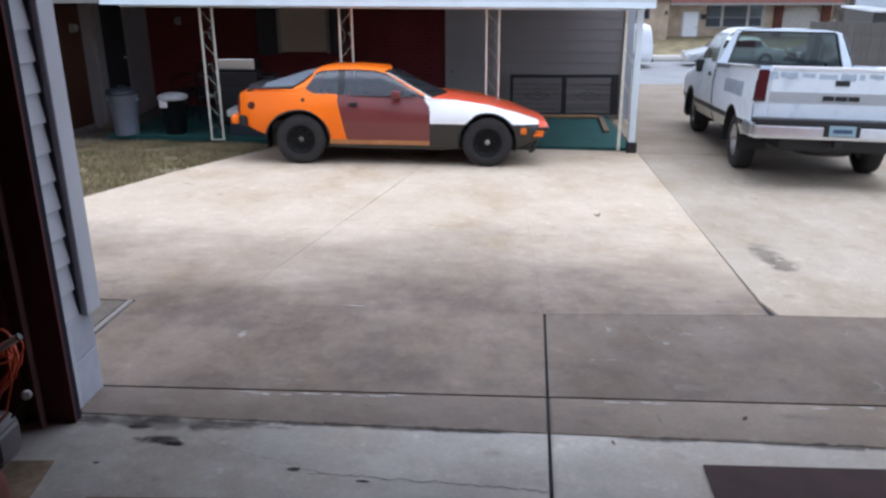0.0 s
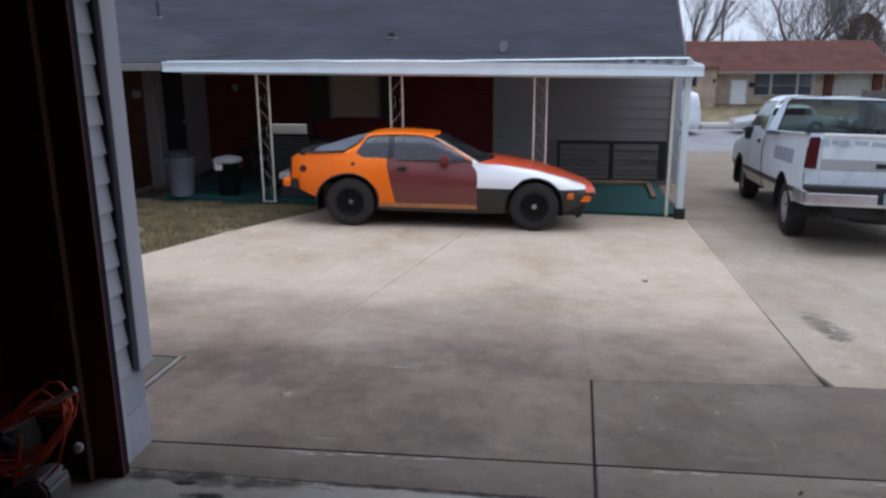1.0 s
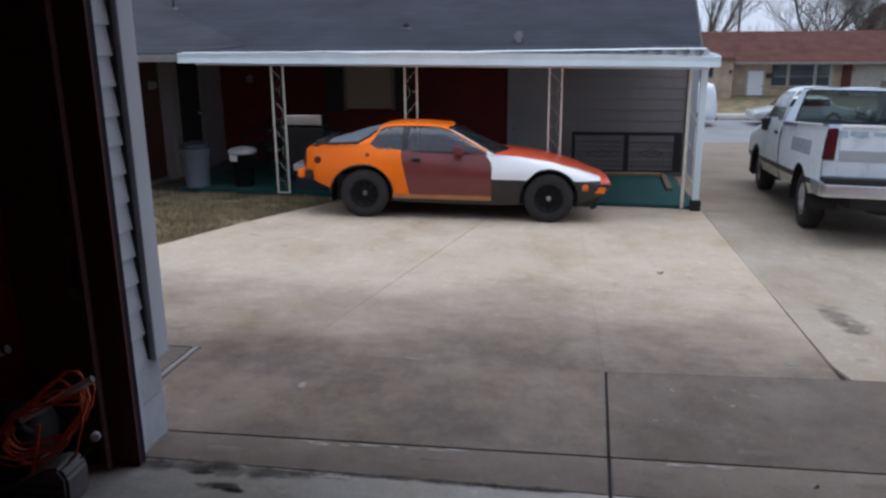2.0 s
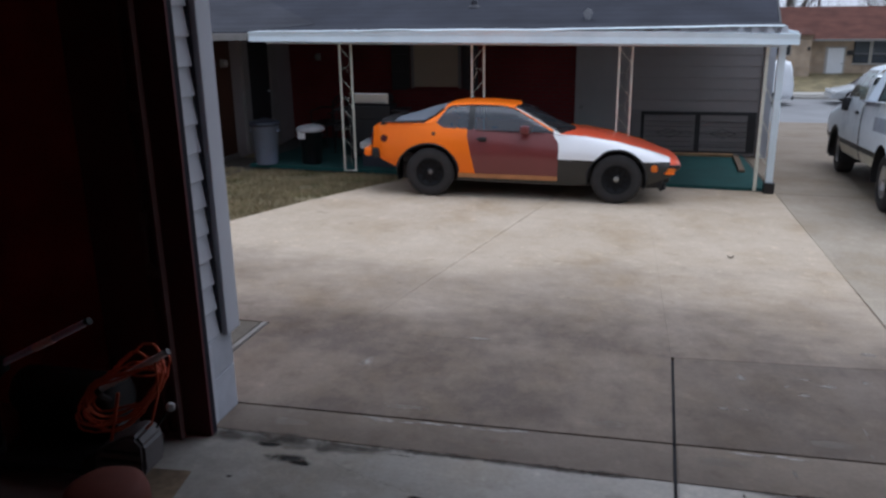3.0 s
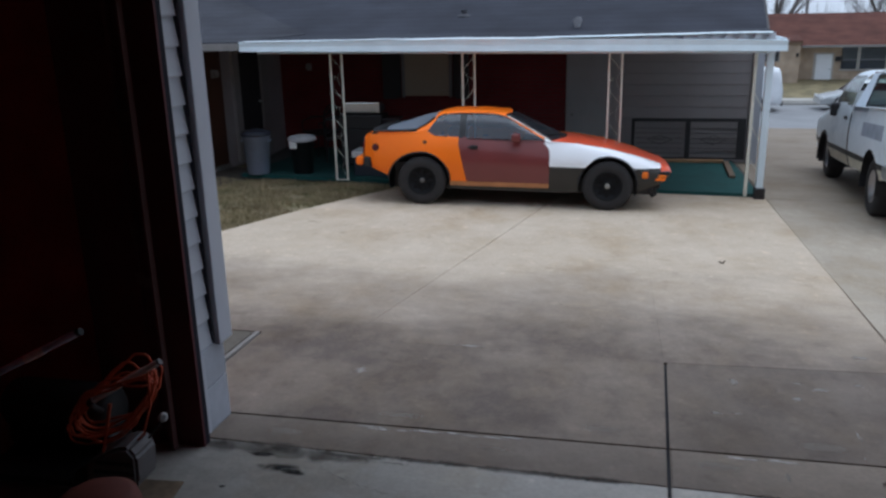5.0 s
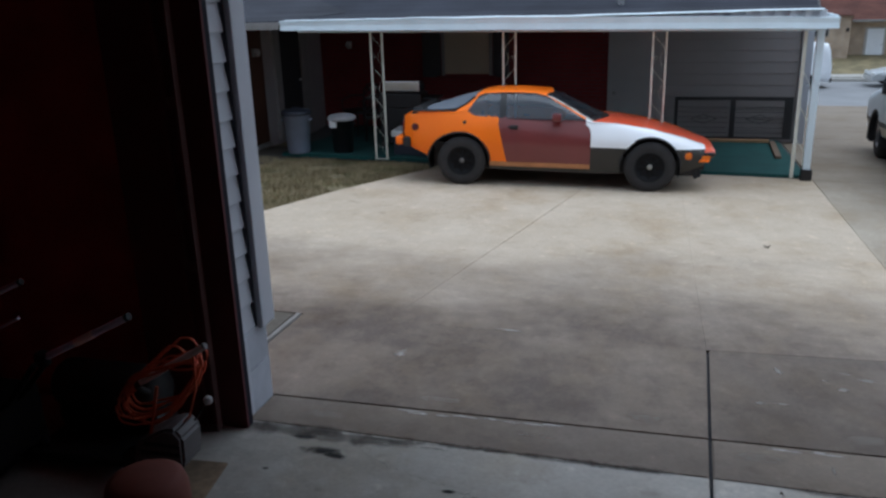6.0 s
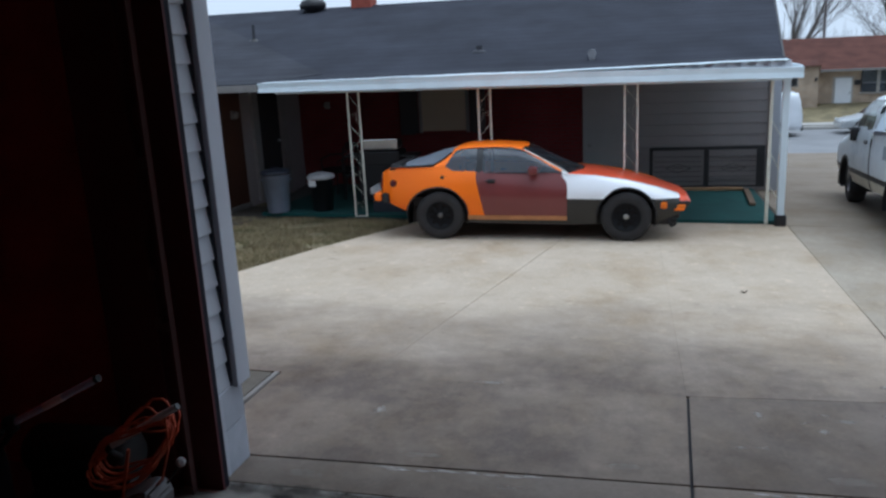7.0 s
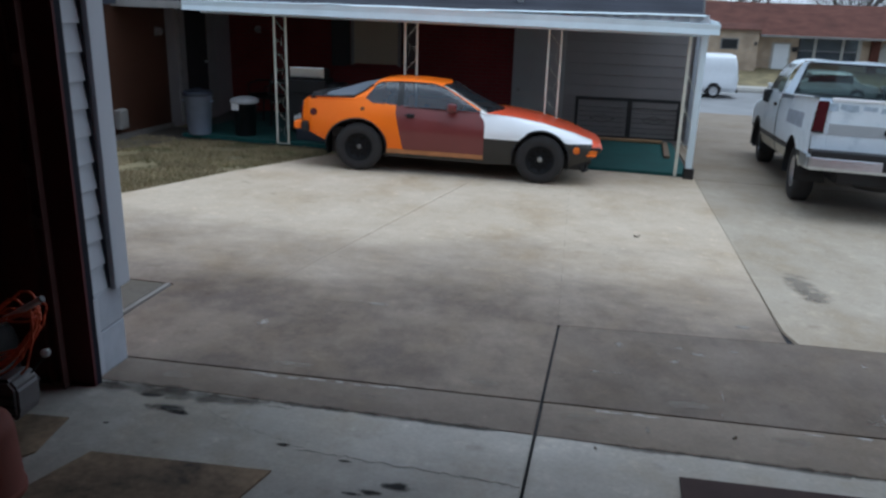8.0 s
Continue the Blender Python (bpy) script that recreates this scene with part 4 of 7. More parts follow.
# window with a drawn blind and dark shutters, brick ledge under it
win = thing("window_1", pose(0, HY, 0), "window with a drawn tan blind and black shutters", "window", "", "structure")
part("blind", box(-2.58, -0.012, 0.86, -1.72, 0.0, 1.75), M["window_blind"], win, "drawn tan blind")
for x0, x1, z0, z1 in ((-2.64, -2.58, 0.82, 1.8), (-1.72, -1.66, 0.82, 1.8), (-2.64, -1.66, 1.75, 1.81)):
    part("window_frame", box(x0, -0.035, z0, x1, 0.004, z1, 0.004), M["soffit"], win)
part("window_sill", box(-2.72, -0.06, 0.78, -1.58, 0.004, 0.83, 0.008), M["brick"], win)
for x0, x1 in ((-3.02, -2.66), (-1.64, -1.34)):
    sh = part("shutter", box(x0, -0.045, 0.8, x1, -0.004, 1.85, 0.004), M["shutter"], win, "black shutter")
    for k in range(18):
        part("slat", box(x0 + 0.04, -0.056, 0.85 + k * 0.053, x1 - 0.04, -0.046, 0.885 + k * 0.053), M["shutter"], sh)

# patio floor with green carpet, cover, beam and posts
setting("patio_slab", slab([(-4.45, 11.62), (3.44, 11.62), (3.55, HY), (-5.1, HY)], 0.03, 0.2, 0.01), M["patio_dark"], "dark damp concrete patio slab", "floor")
carpet = setting("patio_carpet", slab([(-4.40, 11.595), (3.40, 11.595), (3.5, HY - 0.01), (-4.40, HY - 0.01)], 0.045, 0.06, 0.004), M["green_carpet"], "dark green outdoor carpet on the patio", "carpet")


def fz(x):
    return 1.93 - 0.0095 * (x + 4.0)


def rim_h(x):
    """Height of the fascia, less towards both ends."""
    return 0.172 - 0.010 * max(0.0, x - 0.2) - 0.012 * max(0.0, -0.7 - x)


def sloped_beam(x0, x1, y0, y1, low, high, bevel=0.006):
    bm = bmesh.new()
    v = [bm.verts.new((x, y, fz(x) + dz)) for x in (x0, x1) for y in (y0, y1) for dz in (low, high)]
    for f in ((0, 1, 3, 2), (4, 6, 7, 5), (0, 4, 5, 1), (2, 3, 7, 6), (0, 2, 6, 4), (1, 5, 7, 3)):
        bm.faces.new([v[i] for i in f])
    bmesh.ops.recalc_face_normals(bm, faces=bm.faces[:])
    if bevel:
        bmesh.ops.bevel(bm, geom=bm.edges[:], offset=bevel, segments=2, affect="EDGES")
    return bm


cover = thing("patio_cover", Matrix(), "white metal patio cover with a corrugated sheet edge", "patio cover")
bm = bmesh.new()
cols = []
for x in np.linspace(-4.02, 3.5, 60):
    dent = 0.006 * noise.noise(Vector((x * 1.7, 3.0, 0.0))) + 0.003 * noise.noise(Vector((x * 6.0, 1.0, 0.0)))
    z0, z1 = fz(x) + 0.4 * dent, fz(x) + rim_h(x) + 0.6 * dent
    cols.append([bm.verts.new(p) for p in ((x, 11.085 + dent, z0), (x, 11.10 + dent, (z0 + z1) / 2), (x, 11.09 + dent, z1 - 0.006), (x, 11.096, z1), (x, 11.15, z1), (x, 11.15, z0))])
for a, c in zip(cols, cols[1:]):
    for i in range(6):
        bm.faces.new((a[i], c[i], c[(i + 1) % 6], a[(i + 1) % 6]))
bm.faces.new(cols[0][::-1])
bm.faces.new(cols[-1])
bmesh.ops.recalc_face_normals(bm, faces=bm.faces[:])
part("fascia", bm, M["white_trim"], cover, "dented white metal fascia")
part("beam", sloped_beam(-3.9, 3.42, 11.42, 11.56, -0.05, 0.06), M["white_trim"], cover)
part("end_fascia", sloped_beam(3.44, 3.49, 11.15, 13.2, 0.0, 0.16), M["white_trim"], cover)
def flash_z(x):
    """The flashing rises off the fascia towards the gable end."""
    return fz(x) + 0.182 - 0.012 * max(0.0, -0.7 - x) + 0.062 * max(0.0, min(1.0, (x - 0.2) / 2.9)) + 0.006 * noise.noise(Vector((x * 2.3, 0.4, 2.0)))


bm = bmesh.new()
cols = []
for x in np.linspace(-3.95, 3.31, 120):
    z = flash_z(x)
    lip = 0.006 + 0.009 * max(0.0, min(1.0, (x + 1.7) / 0.3)) * (0.75 + 0.5 * noise.noise(Vector((x * 2.1, 5, 3))))
    cols.append([bm.verts.new(p) for p in ((x, 11.078 + 0.012 * noise.noise(Vector((x * 3, 7, 1))), z - lip), (x, 11.135, z), (x, 11.15, z + 0.002), (x, 11.15, z - 0.008), (x, 11.12, z - lip - 0.004))])
for a, c in zip(cols, cols[1:]):
    for i in range(5):
        bm.faces.new((a[i], c[i], c[(i + 1) % 5], a[(i + 1) % 5]))
bm.faces.new(cols[0][::-1])
bm.faces.new(cols[-1])
bmesh.ops.recalc_face_normals(bm, faces=bm.faces[:])
part("flashing", bm, M["white_trim"], cover, "bright crimped metal flashing")
bm = bmesh.new()
cols = []
for x in np.linspace(0.1, 3.36, 16):
    z0, z1 = fz(x) + 0.06, flash_z(x) - 0.02
    cols.append([bm.verts.new(p) for p in ((x, 11.20, z0), (x, 11.20, z1), (x, 11.22, z1), (x, 11.22, z0))])
for a, c in zip(cols, cols[1:]):
    for i in range(4):
        bm.faces.new((a[i], c[i], c[(i + 1) % 4], a[(i + 1) % 4]))
bm.faces.new(cols[0][::-1])
bm.faces.new(cols[-1])
bmesh.ops.recalc_face_normals(bm, faces=bm.faces[:])
part("backing_strip", bm, M["cover_metal"], cover)
ribs = part("sheet", sloped_beam(0.1, 3.40, 11.16, 13.0, 0.10, 0.128, 0.002), M["cover_metal"], cover, "corrugated white roof sheet")
k = 0
x = 0.32
while x < 3.40:
    lo_z, hi_z = fz(x) + rim_h(x) - 0.03, flash_z(min(x, 3.3)) - 0.012
    w = 0.074
    bm = prism([(x - w, lo_z), (x + w, lo_z), (x + 0.018, hi_z), (x - 0.014, hi_z)], 1.3, Matrix.Translation((0, 11.155 + 0.004 * (k % 2), 0)))
    part("rib", bm, M["cover_metal"], ribs)
    x += 0.176
    k += 1


def lattice_post(x, way):
    """Welded iron post: two legs, slanting rods and small scrolls between them."""
    zb, zt = gz(x, 11.5) + 0.03, fz(x) - 0.05
    p = thing("lattice_post", pose(x, 11.5, zb), "white wrought-iron lattice post", "post", "posts under the patio cover")
    h = zt - zb
    for s in (-0.088, 0.088):
        part("leg", box(s - 0.013, -0.013, 0, s + 0.013, 0.013, h, 0.003), M["post_paint"], p)
    n = 4
    pitch = (h - 0.1) / n
    for k in range(n):
        z0 = 0.06 + k * pitch
        part("diagonal", rod((-0.078 * way, 0, z0 + pitch * 0.98), (0.078 * way, 0, z0 + pitch * 0.58), 0.0034), M["post_paint"], p)
        arc = [(way * (0.075 - 0.06 * math.sin(a)), 0, z0 + pitch * (0.54 - 0.17 * a)) for a in np.linspace(0, math.pi, 16)]
        part("scroll", tube(arc, 0.002, 6), M["post_paint"], p)
        curl = [(way * (-0.045 + (0.03 - 0.003 * a) * math.cos(a)), 0, z0 + pitch * 0.30 + (0.03 - 0.003 * a) * math.sin(a)) for a in np.linspace(0, 6.3, 16)]
        part("scroll", tube(curl, 0.002, 6), M["post_paint"], p)
    part("foot_plate", box(-0.105, -0.02, -0.004, 0.105, 0.02, 0.006, 0.002), M["post_paint"], p)
    return p


for x, way in ((-2.695, 1), (-0.71, -1), (1.355, 1)):
    lattice_post(x, way)
zb, zt = gz(3.3, 11.5) + 0.03, fz(3.3) - 0.05
cp = thing("corner_post", pose(3.27, 11.5, zb), "white patio corner post with a lattice rod and a black boot", "post")
part("post", box(0.055, -0.045, 0.12, 0.145, 0.045, zt - zb, 0.006), M["white_trim"], cp)
part("boot", box(0.035, -0.07, -0.035, 0.175, 0.07, 0.125, 0.012), M["bin_black"], cp, "black boot at the foot")
part("rod", box(-0.10, -0.02, 0, -0.058, 0.02, zt - zb, 0.003), M["post_paint"], cp)
for k, (za, zc) in enumerate(((0.35, 0.55), (0.75, 1.0), (1.2, 1.45))):
    part("diagonal", rod((-0.075, 0, zc), (0.06, 0, za), 0.005), M["post_paint"], cp)

# main roof and the wing's roof
def rake_x(y):
    return 3.335 + 0.113 * (y - 11.7)


bm = bmesh.new()
prof = [(11.68, 2.10), (17.0, 3.352), (22.4, 2.08), (22.4, 1.96), (17.0, 3.232), (11.68, 2.0)]
lo = [bm.verts.new((-9.6, y, z)) for y, z in prof]
hi = [bm.verts.new((rake_x(y), y, z)) for y, z in prof]
bm.faces.new(lo)
bm.faces.new(hi[::-1])
for i in range(6):
    bm.faces.new((lo[i], hi[i], hi[(i + 1) % 6], lo[(i + 1) % 6]))
bmesh.ops.recalc_face_normals(bm, faces=bm.faces[:])
setting("roof_main", bm, M["shingle"], "charcoal shingle gable roof of the house", "roof")
bm = bmesh.new()
pts = [(rake_x(y) + dx, y, z) for dx in (0.002, 0.03) for y, z in ((11.66, 1.99), (17.0, 3.222), (17.0, 3.347), (11.66, 2.10))]
v = [bm.verts.new(p) for p in pts]
for f in ((0, 1, 2, 3), (7, 6, 5, 4), (0, 4, 5, 1), (1, 5, 6, 2), (2, 6, 7, 3), (3, 7, 4, 0)):
    bm.faces.new([v[k] for k in f])
bmesh.ops.recalc_face_normals(bm, faces=bm.faces[:])
setting("rake_trim", bm, M["shutter"], "dark metal edge along the roof rake", "trim")
bm = bmesh.new()
apron_x = (-4.15, -2.1, -1.5, 0.2, 1.0, 2.0, 3.1, 3.335)
a = [bm.verts.new((x, 11.145, flash_z(x) - 0.004)) for x in apron_x]
c = [bm.verts.new((x, 11.74, 2.122)) for x in apron_x]
d = [bm.verts.new((x, 11.74, 2.02)) for x in apron_x]
for k in range(len(apron_x) - 1):
    bm.faces.new((a[k], a[k + 1], c[k + 1], c[k]))
    bm.faces.new((a[k + 1], a[k], d[k], d[k + 1]))
bmesh.ops.recalc_face_normals(bm, faces=bm.faces[:])
setting("roof_apron", bm, M["shingle"], "shingles carried down onto the patio cover", "roof")
bm = bmesh.new()
wing = [(-9.4, 11.02, 2.085), (-4.03, 11.13, 2.062), (-3.27, 11.84, 2.144), (-6.23, 15.02, 2.90), (-8.1, 17.0, 3.358), (-9.4, 17.0, 3.358)]
hi = [bm.verts.new(p) for p in wing]
lo = [bm.verts.new((x, y, z - 0.06)) for x, y, z in wing]
for f in ((0, 1, 2), (0, 2, 3), (0, 3, 4), (0, 4, 5)):
    bm.faces.new([hi[k] for k in f])
    bm.faces.new([lo[k] for k in f][::-1])
for k in range(6):
    bm.faces.new((hi[k], lo[k], lo[(k + 1) % 6], hi[(k + 1) % 6]))
bmesh.ops.recalc_face_normals(bm, faces=bm.faces[:])
setting("roof_wing", bm, M["wing_shingle"], "charcoal shingle roof of the house wing", "roof")
setting("roof_wing_low", box(-9.4, 6.0, 1.985, -4.98, 11.0, 2.06), M["shingle"], "low charcoal roof over the brown wall", "roof")
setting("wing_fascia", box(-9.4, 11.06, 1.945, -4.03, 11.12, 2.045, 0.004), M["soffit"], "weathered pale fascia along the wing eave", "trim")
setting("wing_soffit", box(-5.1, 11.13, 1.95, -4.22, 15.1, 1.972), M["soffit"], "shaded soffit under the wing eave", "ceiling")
setting("patio_ceiling", box(-4.2, 11.6, 1.985, 3.44, HY, 2.0), M["ceiling_metal"], "pale metal underside of the patio cover", "ceiling")
setting("wall_wing", box(-5.3, 6.0, -0.6, -5.1, 12.62, 1.97), M["brown_panel"], "brown boarded wall of the house wing", "wall")
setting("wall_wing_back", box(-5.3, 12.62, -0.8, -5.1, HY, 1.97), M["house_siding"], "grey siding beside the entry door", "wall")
setting("wing_skirt", slab([(-5.1, 6.0), (-5.05, 6.0), (-5.05, 12.6), (-5.1, 12.6)], 0.05, 0.3, 0.006), M["edging"], "pale footing strip under the brown wall", "trim")
door = thing("door_1", pose(-5.1, 0, 0), "dark entry door in a pale frame", "door", "", "structure")
dz = gz(-5, 13.6) + 0.05
for y0, y1 in ((12.98, 13.22), (14.12, 14.42)):
    part("door_frame", box(-0.02, y0, dz, 0.05, y1, 1.93, 0.006), M["soffit"], door)
leaf_part = part("door_leaf", box(-0.01, 13.22, dz, 0.012, 14.12, 1.93, 0.004), M["dark_room"], door, "dark door leaf")
part("door_handle", rod((0.012, 14.02, dz + 0.95), (0.06, 14.02, dz + 0.95), 0.018), M["steel"], leaf_part)
vent_box = thing("wall_vent", pose(-5.1, 10.95, 0.16), "pale grey vent box on the brown wall", "vent box")
part("casing", box(0.0, -0.11, 0.0, 0.12, 0.11, 0.30, 0.03), M["soffit"], vent_box)
part("louvre", box(0.12, -0.08, 0.05, 0.128, 0.08, 0.2, 0.002), M["soffit"], vent_box)
for y, x in ((12.45, -5.1), (None, -4.55)):
    wl_ = thing("wall_lamp", pose(-5.1, 12.3, 1.52) if y else pose(-4.5, HY, 1.42) @ pose(0, 0, 0, 0, 0, -90), "small pale porch lamp on the wall", "wall lamp")
    part("back_plate", box(0, -0.05, -0.07, 0.015, 0.05, 0.07, 0.004), M["soffit"], wl_)
    part("globe", lathe(((0.02, -0.06), (0.05, -0.03), (0.055, 0.02), (0.03, 0.06)), 20, None, Matrix.Translation((0.07, 0, 0))), M["soffit"], wl_, "", True)

# roof fittings
vent = thing("roof_vent", pose(0.80, 12.0, 2.17), "small pale metal roof vent with a round hood", "vent")
part("pipe", lathe(((0.052, -0.05), (0.045, 0.0), (0.045, 0.06)), 16), M["vent_metal"], vent)
part("hood", lathe(((0.002, -0.046), (0.034, -0.046), (0.036, -0.052), (0.058, -0.050), (0.06, -0.044), (0.06, 0.05), (0.002, 0.052)), 20, None, Matrix.Translation((0, 0, 0.085)) @ pose(0, 0, 0, 90)), M["vent_metal"], vent, "pale round hood")
part("mouth", lathe(((0.002, 0.006), (0.030, 0.006), (0.031, 0.0)), 16, None, Matrix.Translation((0, -0.044, 0.085)) @ pose(0, 0, 0, 90)), M["machine_grey"], vent)
pv = thing("plumbing_vent", pose(-0.98, 12.75, 2.35), "short black plumbing vent on the roof", "vent")
part("pipe", rod((0, 0, -0.05), (0, 0, 0.09), 0.05), M["shingle_metal"], pv)
part("flashing", lathe(((0.12, -0.02), (0.11, 0.0), (0.055, 0.03)), 16), M["shingle_metal"], pv)
pv2 = thing("plumbing_vent", pose(-5.50, 14.3, 2.70), "thin grey plumbing pipe in a dark collar on the roof", "vent")
part("pipe", rod((0, 0, -0.05), (0, 0, 0.30), 0.028), M["shingle_metal"], pv2)
part("flashing", lathe(((0.13, -0.03), (0.11, 0.0), (0.05, 0.05)), 16), M["black_paint"], pv2)
ch = thing("chimney", pose(-4.18, 17.0, 3.22), "short red brick chimney on the ridge", "chimney")
part("stack", box(-0.22, -0.22, -0.15, 0.22, 0.22, 0.40, 0.01), M["red_brick"], ch)
part("cap", box(-0.26, -0.26, 0.40, 0.26, 0.26, 0.46, 0.01), M["red_brick"], ch)
tv = thing("turbine_vent", pose(-5.22, 16.72, 3.29), "dark round turbine vent on the ridge", "vent")
part("dome", lathe(((0.16, -0.1), (0.16, 0.02), (0.27, 0.05), (0.29, 0.13), (0.22, 0.22), (0.08, 0.26)), 24), M["black_paint"], tv, "", True)

# ---------------------------------------------------------------- the patchwork coupe
def coupe():
    car = thing("sports_car", on_ground(-1.1 - 0.04, 10.0 + 0.79, 2.8), "orange sports coupe with a maroon door and a white fender, parked", "car")
    R, ZH = 0.318, 0.318
    A = 0.372
    sill = [(-0.80, 0.60, 0.50), (-0.66, 0.70, 0.44), (-0.4, 0.76, 0.34), (0.0, 0.77, 0.25), (0.5, 0.78, 0.22), (1.7, 0.78, 0.21), (2.4, 0.77, 0.23), (2.8, 0.74, 0.25), (3.05, 0.66, 0.335), (3.20, 0.56, 0.445)]
    low = [(-0.80, 0.66, 0.55), (-0.66, 0.745, 0.52), (-0.4, 0.80, 0.46), (0.0, 0.82, 0.42), (0.5, 0.815, 0.40), (1.7, 0.815, 0.40), (2.4, 0.82, 0.40), (2.8, 0.785, 0.38), (3.05, 0.71, 0.41), (3.20, 0.61, 0.465)]
    mid = [(-0.80, 0.68, 0.66), (-0.66, 0.765, 0.66), (-0.3, 0.82, 0.65), (0.0, 0.842, 0.65), (0.5, 0.828, 0.63), (1.7, 0.825, 0.62), (2.1, 0.84, 0.62), (2.4, 0.842, 0.61), (2.8, 0.79, 0.55), (3.05, 0.71, 0.50), (3.20, 0.61, 0.49)]
    belt = [(-0.80, 0.64, 0.84), (-0.73, 0.69, 0.895), (-0.6, 0.73, 0.91), (-0.3, 0.75, 0.912), (0.0, 0.765, 0.90), (0.5, 0.755, 0.88), (1.2, 0.75, 0.858), (1.65, 0.745, 0.835), (2.0, 0.75, 0.815), (2.4, 0.745, 0.765), (2.8, 0.69, 0.665), (3.05, 0.63, 0.57), (3.16, 0.58, 0.535), (3.20, 0.54, 0.51)]
    edge = [(-0.80, 0.56, 0.87), (-0.73, 0.62, 0.915), (-0.6, 0.68, 0.932), (-0.3, 0.685, 0.945), (-0.10, 0.665, 0.96), (0.04, 0.615, 1.04), (0.17, 0.54, 1.150), (0.32, 0.52, 1.182), (0.72, 0.515, 1.190), (1.06, 0.535, 1.168), (1.22, 0.58, 1.092), (1.66, 0.68, 0.855), (2.0, 0.64, 0.835), (2.4, 0.60, 0.776), (2.8, 0.54, 0.676), (3.05, 0.48, 0.592), (3.16, 0.44, 0.565), (3.20, 0.40, 0.535)]
    top = [(-0.80, 0, 0.88), (-0.73, 0, 0.922), (-0.56, 0, 0.962), (-0.3, 0, 1.04), (-0.06, 0, 1.12), (0.17, 0, 1.172), (0.42, 0, 1.192), (0.72, 0, 1.197), (1.09, 0, 1.176), (1.36, 0, 1.085), (1.86, 0, 0.87), (2.05, 0, 0.855), (2.4, 0, 0.79), (2.8, 0, 0.688), (3.05, 0, 0.603), (3.16, 0, 0.575), (3.20, 0, 0.55)]
    quarter = [(0.06, 0.955), (0.18, 1.13), (0.24, 1.158), (0.475, 1.176), (0.48, 0.892), (0.16, 0.90)]
    side = [(0.56, 0.888), (0.555, 1.178), (0.92, 1.178), (1.08, 1.150), (1.605, 0.868)]
    lines = [quarter + quarter[:1], side + side[:1], [(0.475, 0.95), (0.475, 0.80), (0.585, 0.35), (0.595, 0.32)], [(0.3, 0.325), (1.655, 0.325)], [(0.3, 0.265), (1.655, 0.265)], [(1.655, 0.2), (1.655, 0.70), (1.636, 0.77), (1.60, 0.83), (1.58, 0.85)], [(1.66, 0.55), (2.7, 0.55)]]

    def arch(x, z):
        return min(math.hypot(x * (0.83 if x < 0 else 1.0), z - ZH), math.hypot(x - 2.40, z - ZH))

    def keep(x, y, z, seg):
        if seg <= 2 and arch(x, z) < A:
            return None
        if seg == 3 and inside(x, z, quarter):
            return "quarter_glass"
        if seg == 3 and inside(x, z, side):
            return "side_glass"
        if seg == 3 and 0.47 <= x <= 0.56 and z > 0.888 and z < 1.177:
            return "b_pillar"
        base = 1.87 - 0.20 * (y / 0.66) ** 2
        if seg >= 4 and base < x < 3.10:
            return "hood"
        if seg == 4:
            if -0.69 < x < -0.57 + 0.10 * (y / 0.68) ** 2:
                return "spoiler"
            if -0.69 < x < 0.14:
                return "hatch_glass"
            if 1.115 - 0.06 * (y / 0.56) ** 2 < x < base:
                return "windshield"
            if x <= -0.69:
                return "tail_deck"
            return "roof" if x < 1.68 else "nose"
        if seg == 3 and -0.69 < x < -0.08 and y < 0.728:
            return "hatch_frame"
        if x > 3.06 and z > 0.485:
            return "nose"
        if x > 1.655 - 0.075 * max(0.0, min(1.0, (z - 0.70) / 0.14)) ** 2:
            if x > 2.70 and z < 0.54 - 0.10 * max(0, x - 2.9):
                return "front_valance"
            return "fender" if z > 0.55 else ("fender_lower" if x < 2.4 else "fender_front")
        if z < 0.265 and 0.3 < x:
            return "rocker"
        if z < 0.325 and 0.3 < x:
            return "sill_strip"
        rear_cut = 0.475 + 0.11 * max(0.0, min(1.1, (0.80 - z) / 0.45))
        if x > rear_cut and z < 0.893:
            return "door"
        if seg == 3 and z < 0.885 - 0.02 * max(0, x - 0.9) and x > 0.56:
            return "door"
        return "quarter_panel"

    def snap(p, seg):
        for cx in (0.0, 2.40):
            wide = 0.83 if p.x < 0 and cx == 0 else 1.0
            d = math.hypot((p.x - cx) * wide, p.z - ZH)
            if seg <= 2 and 0 < abs(d - A) < 0.011:
                p = Vector((cx + (p.x - cx) * A / d, p.y, ZH + (p.z - ZH) * A / d))
        if seg <= 3:
            for k, line in enumerate(lines):
                if (k < 2) != (seg == 3) and k != 2:
                    continue
                for (ax, az), (bx, bz) in zip(line, line[1:]):
                    dx, dz = bx - ax, bz - az
                    t = max(0.0, min(1.0, ((p.x - ax) * dx + (p.z - az) * dz) / (dx * dx + dz * dz)))
                    qx, qz = ax + t * dx, az + t * dz
                    if math.hypot(p.x - qx, p.z - qz) < 0.0085:
                        return Vector((qx, p.y, qz))
        return p

    out = panels(loft((sill, low, mid, belt, edge, top), -0.80, 3.20, 298, 16, keep, 0.04), snap)
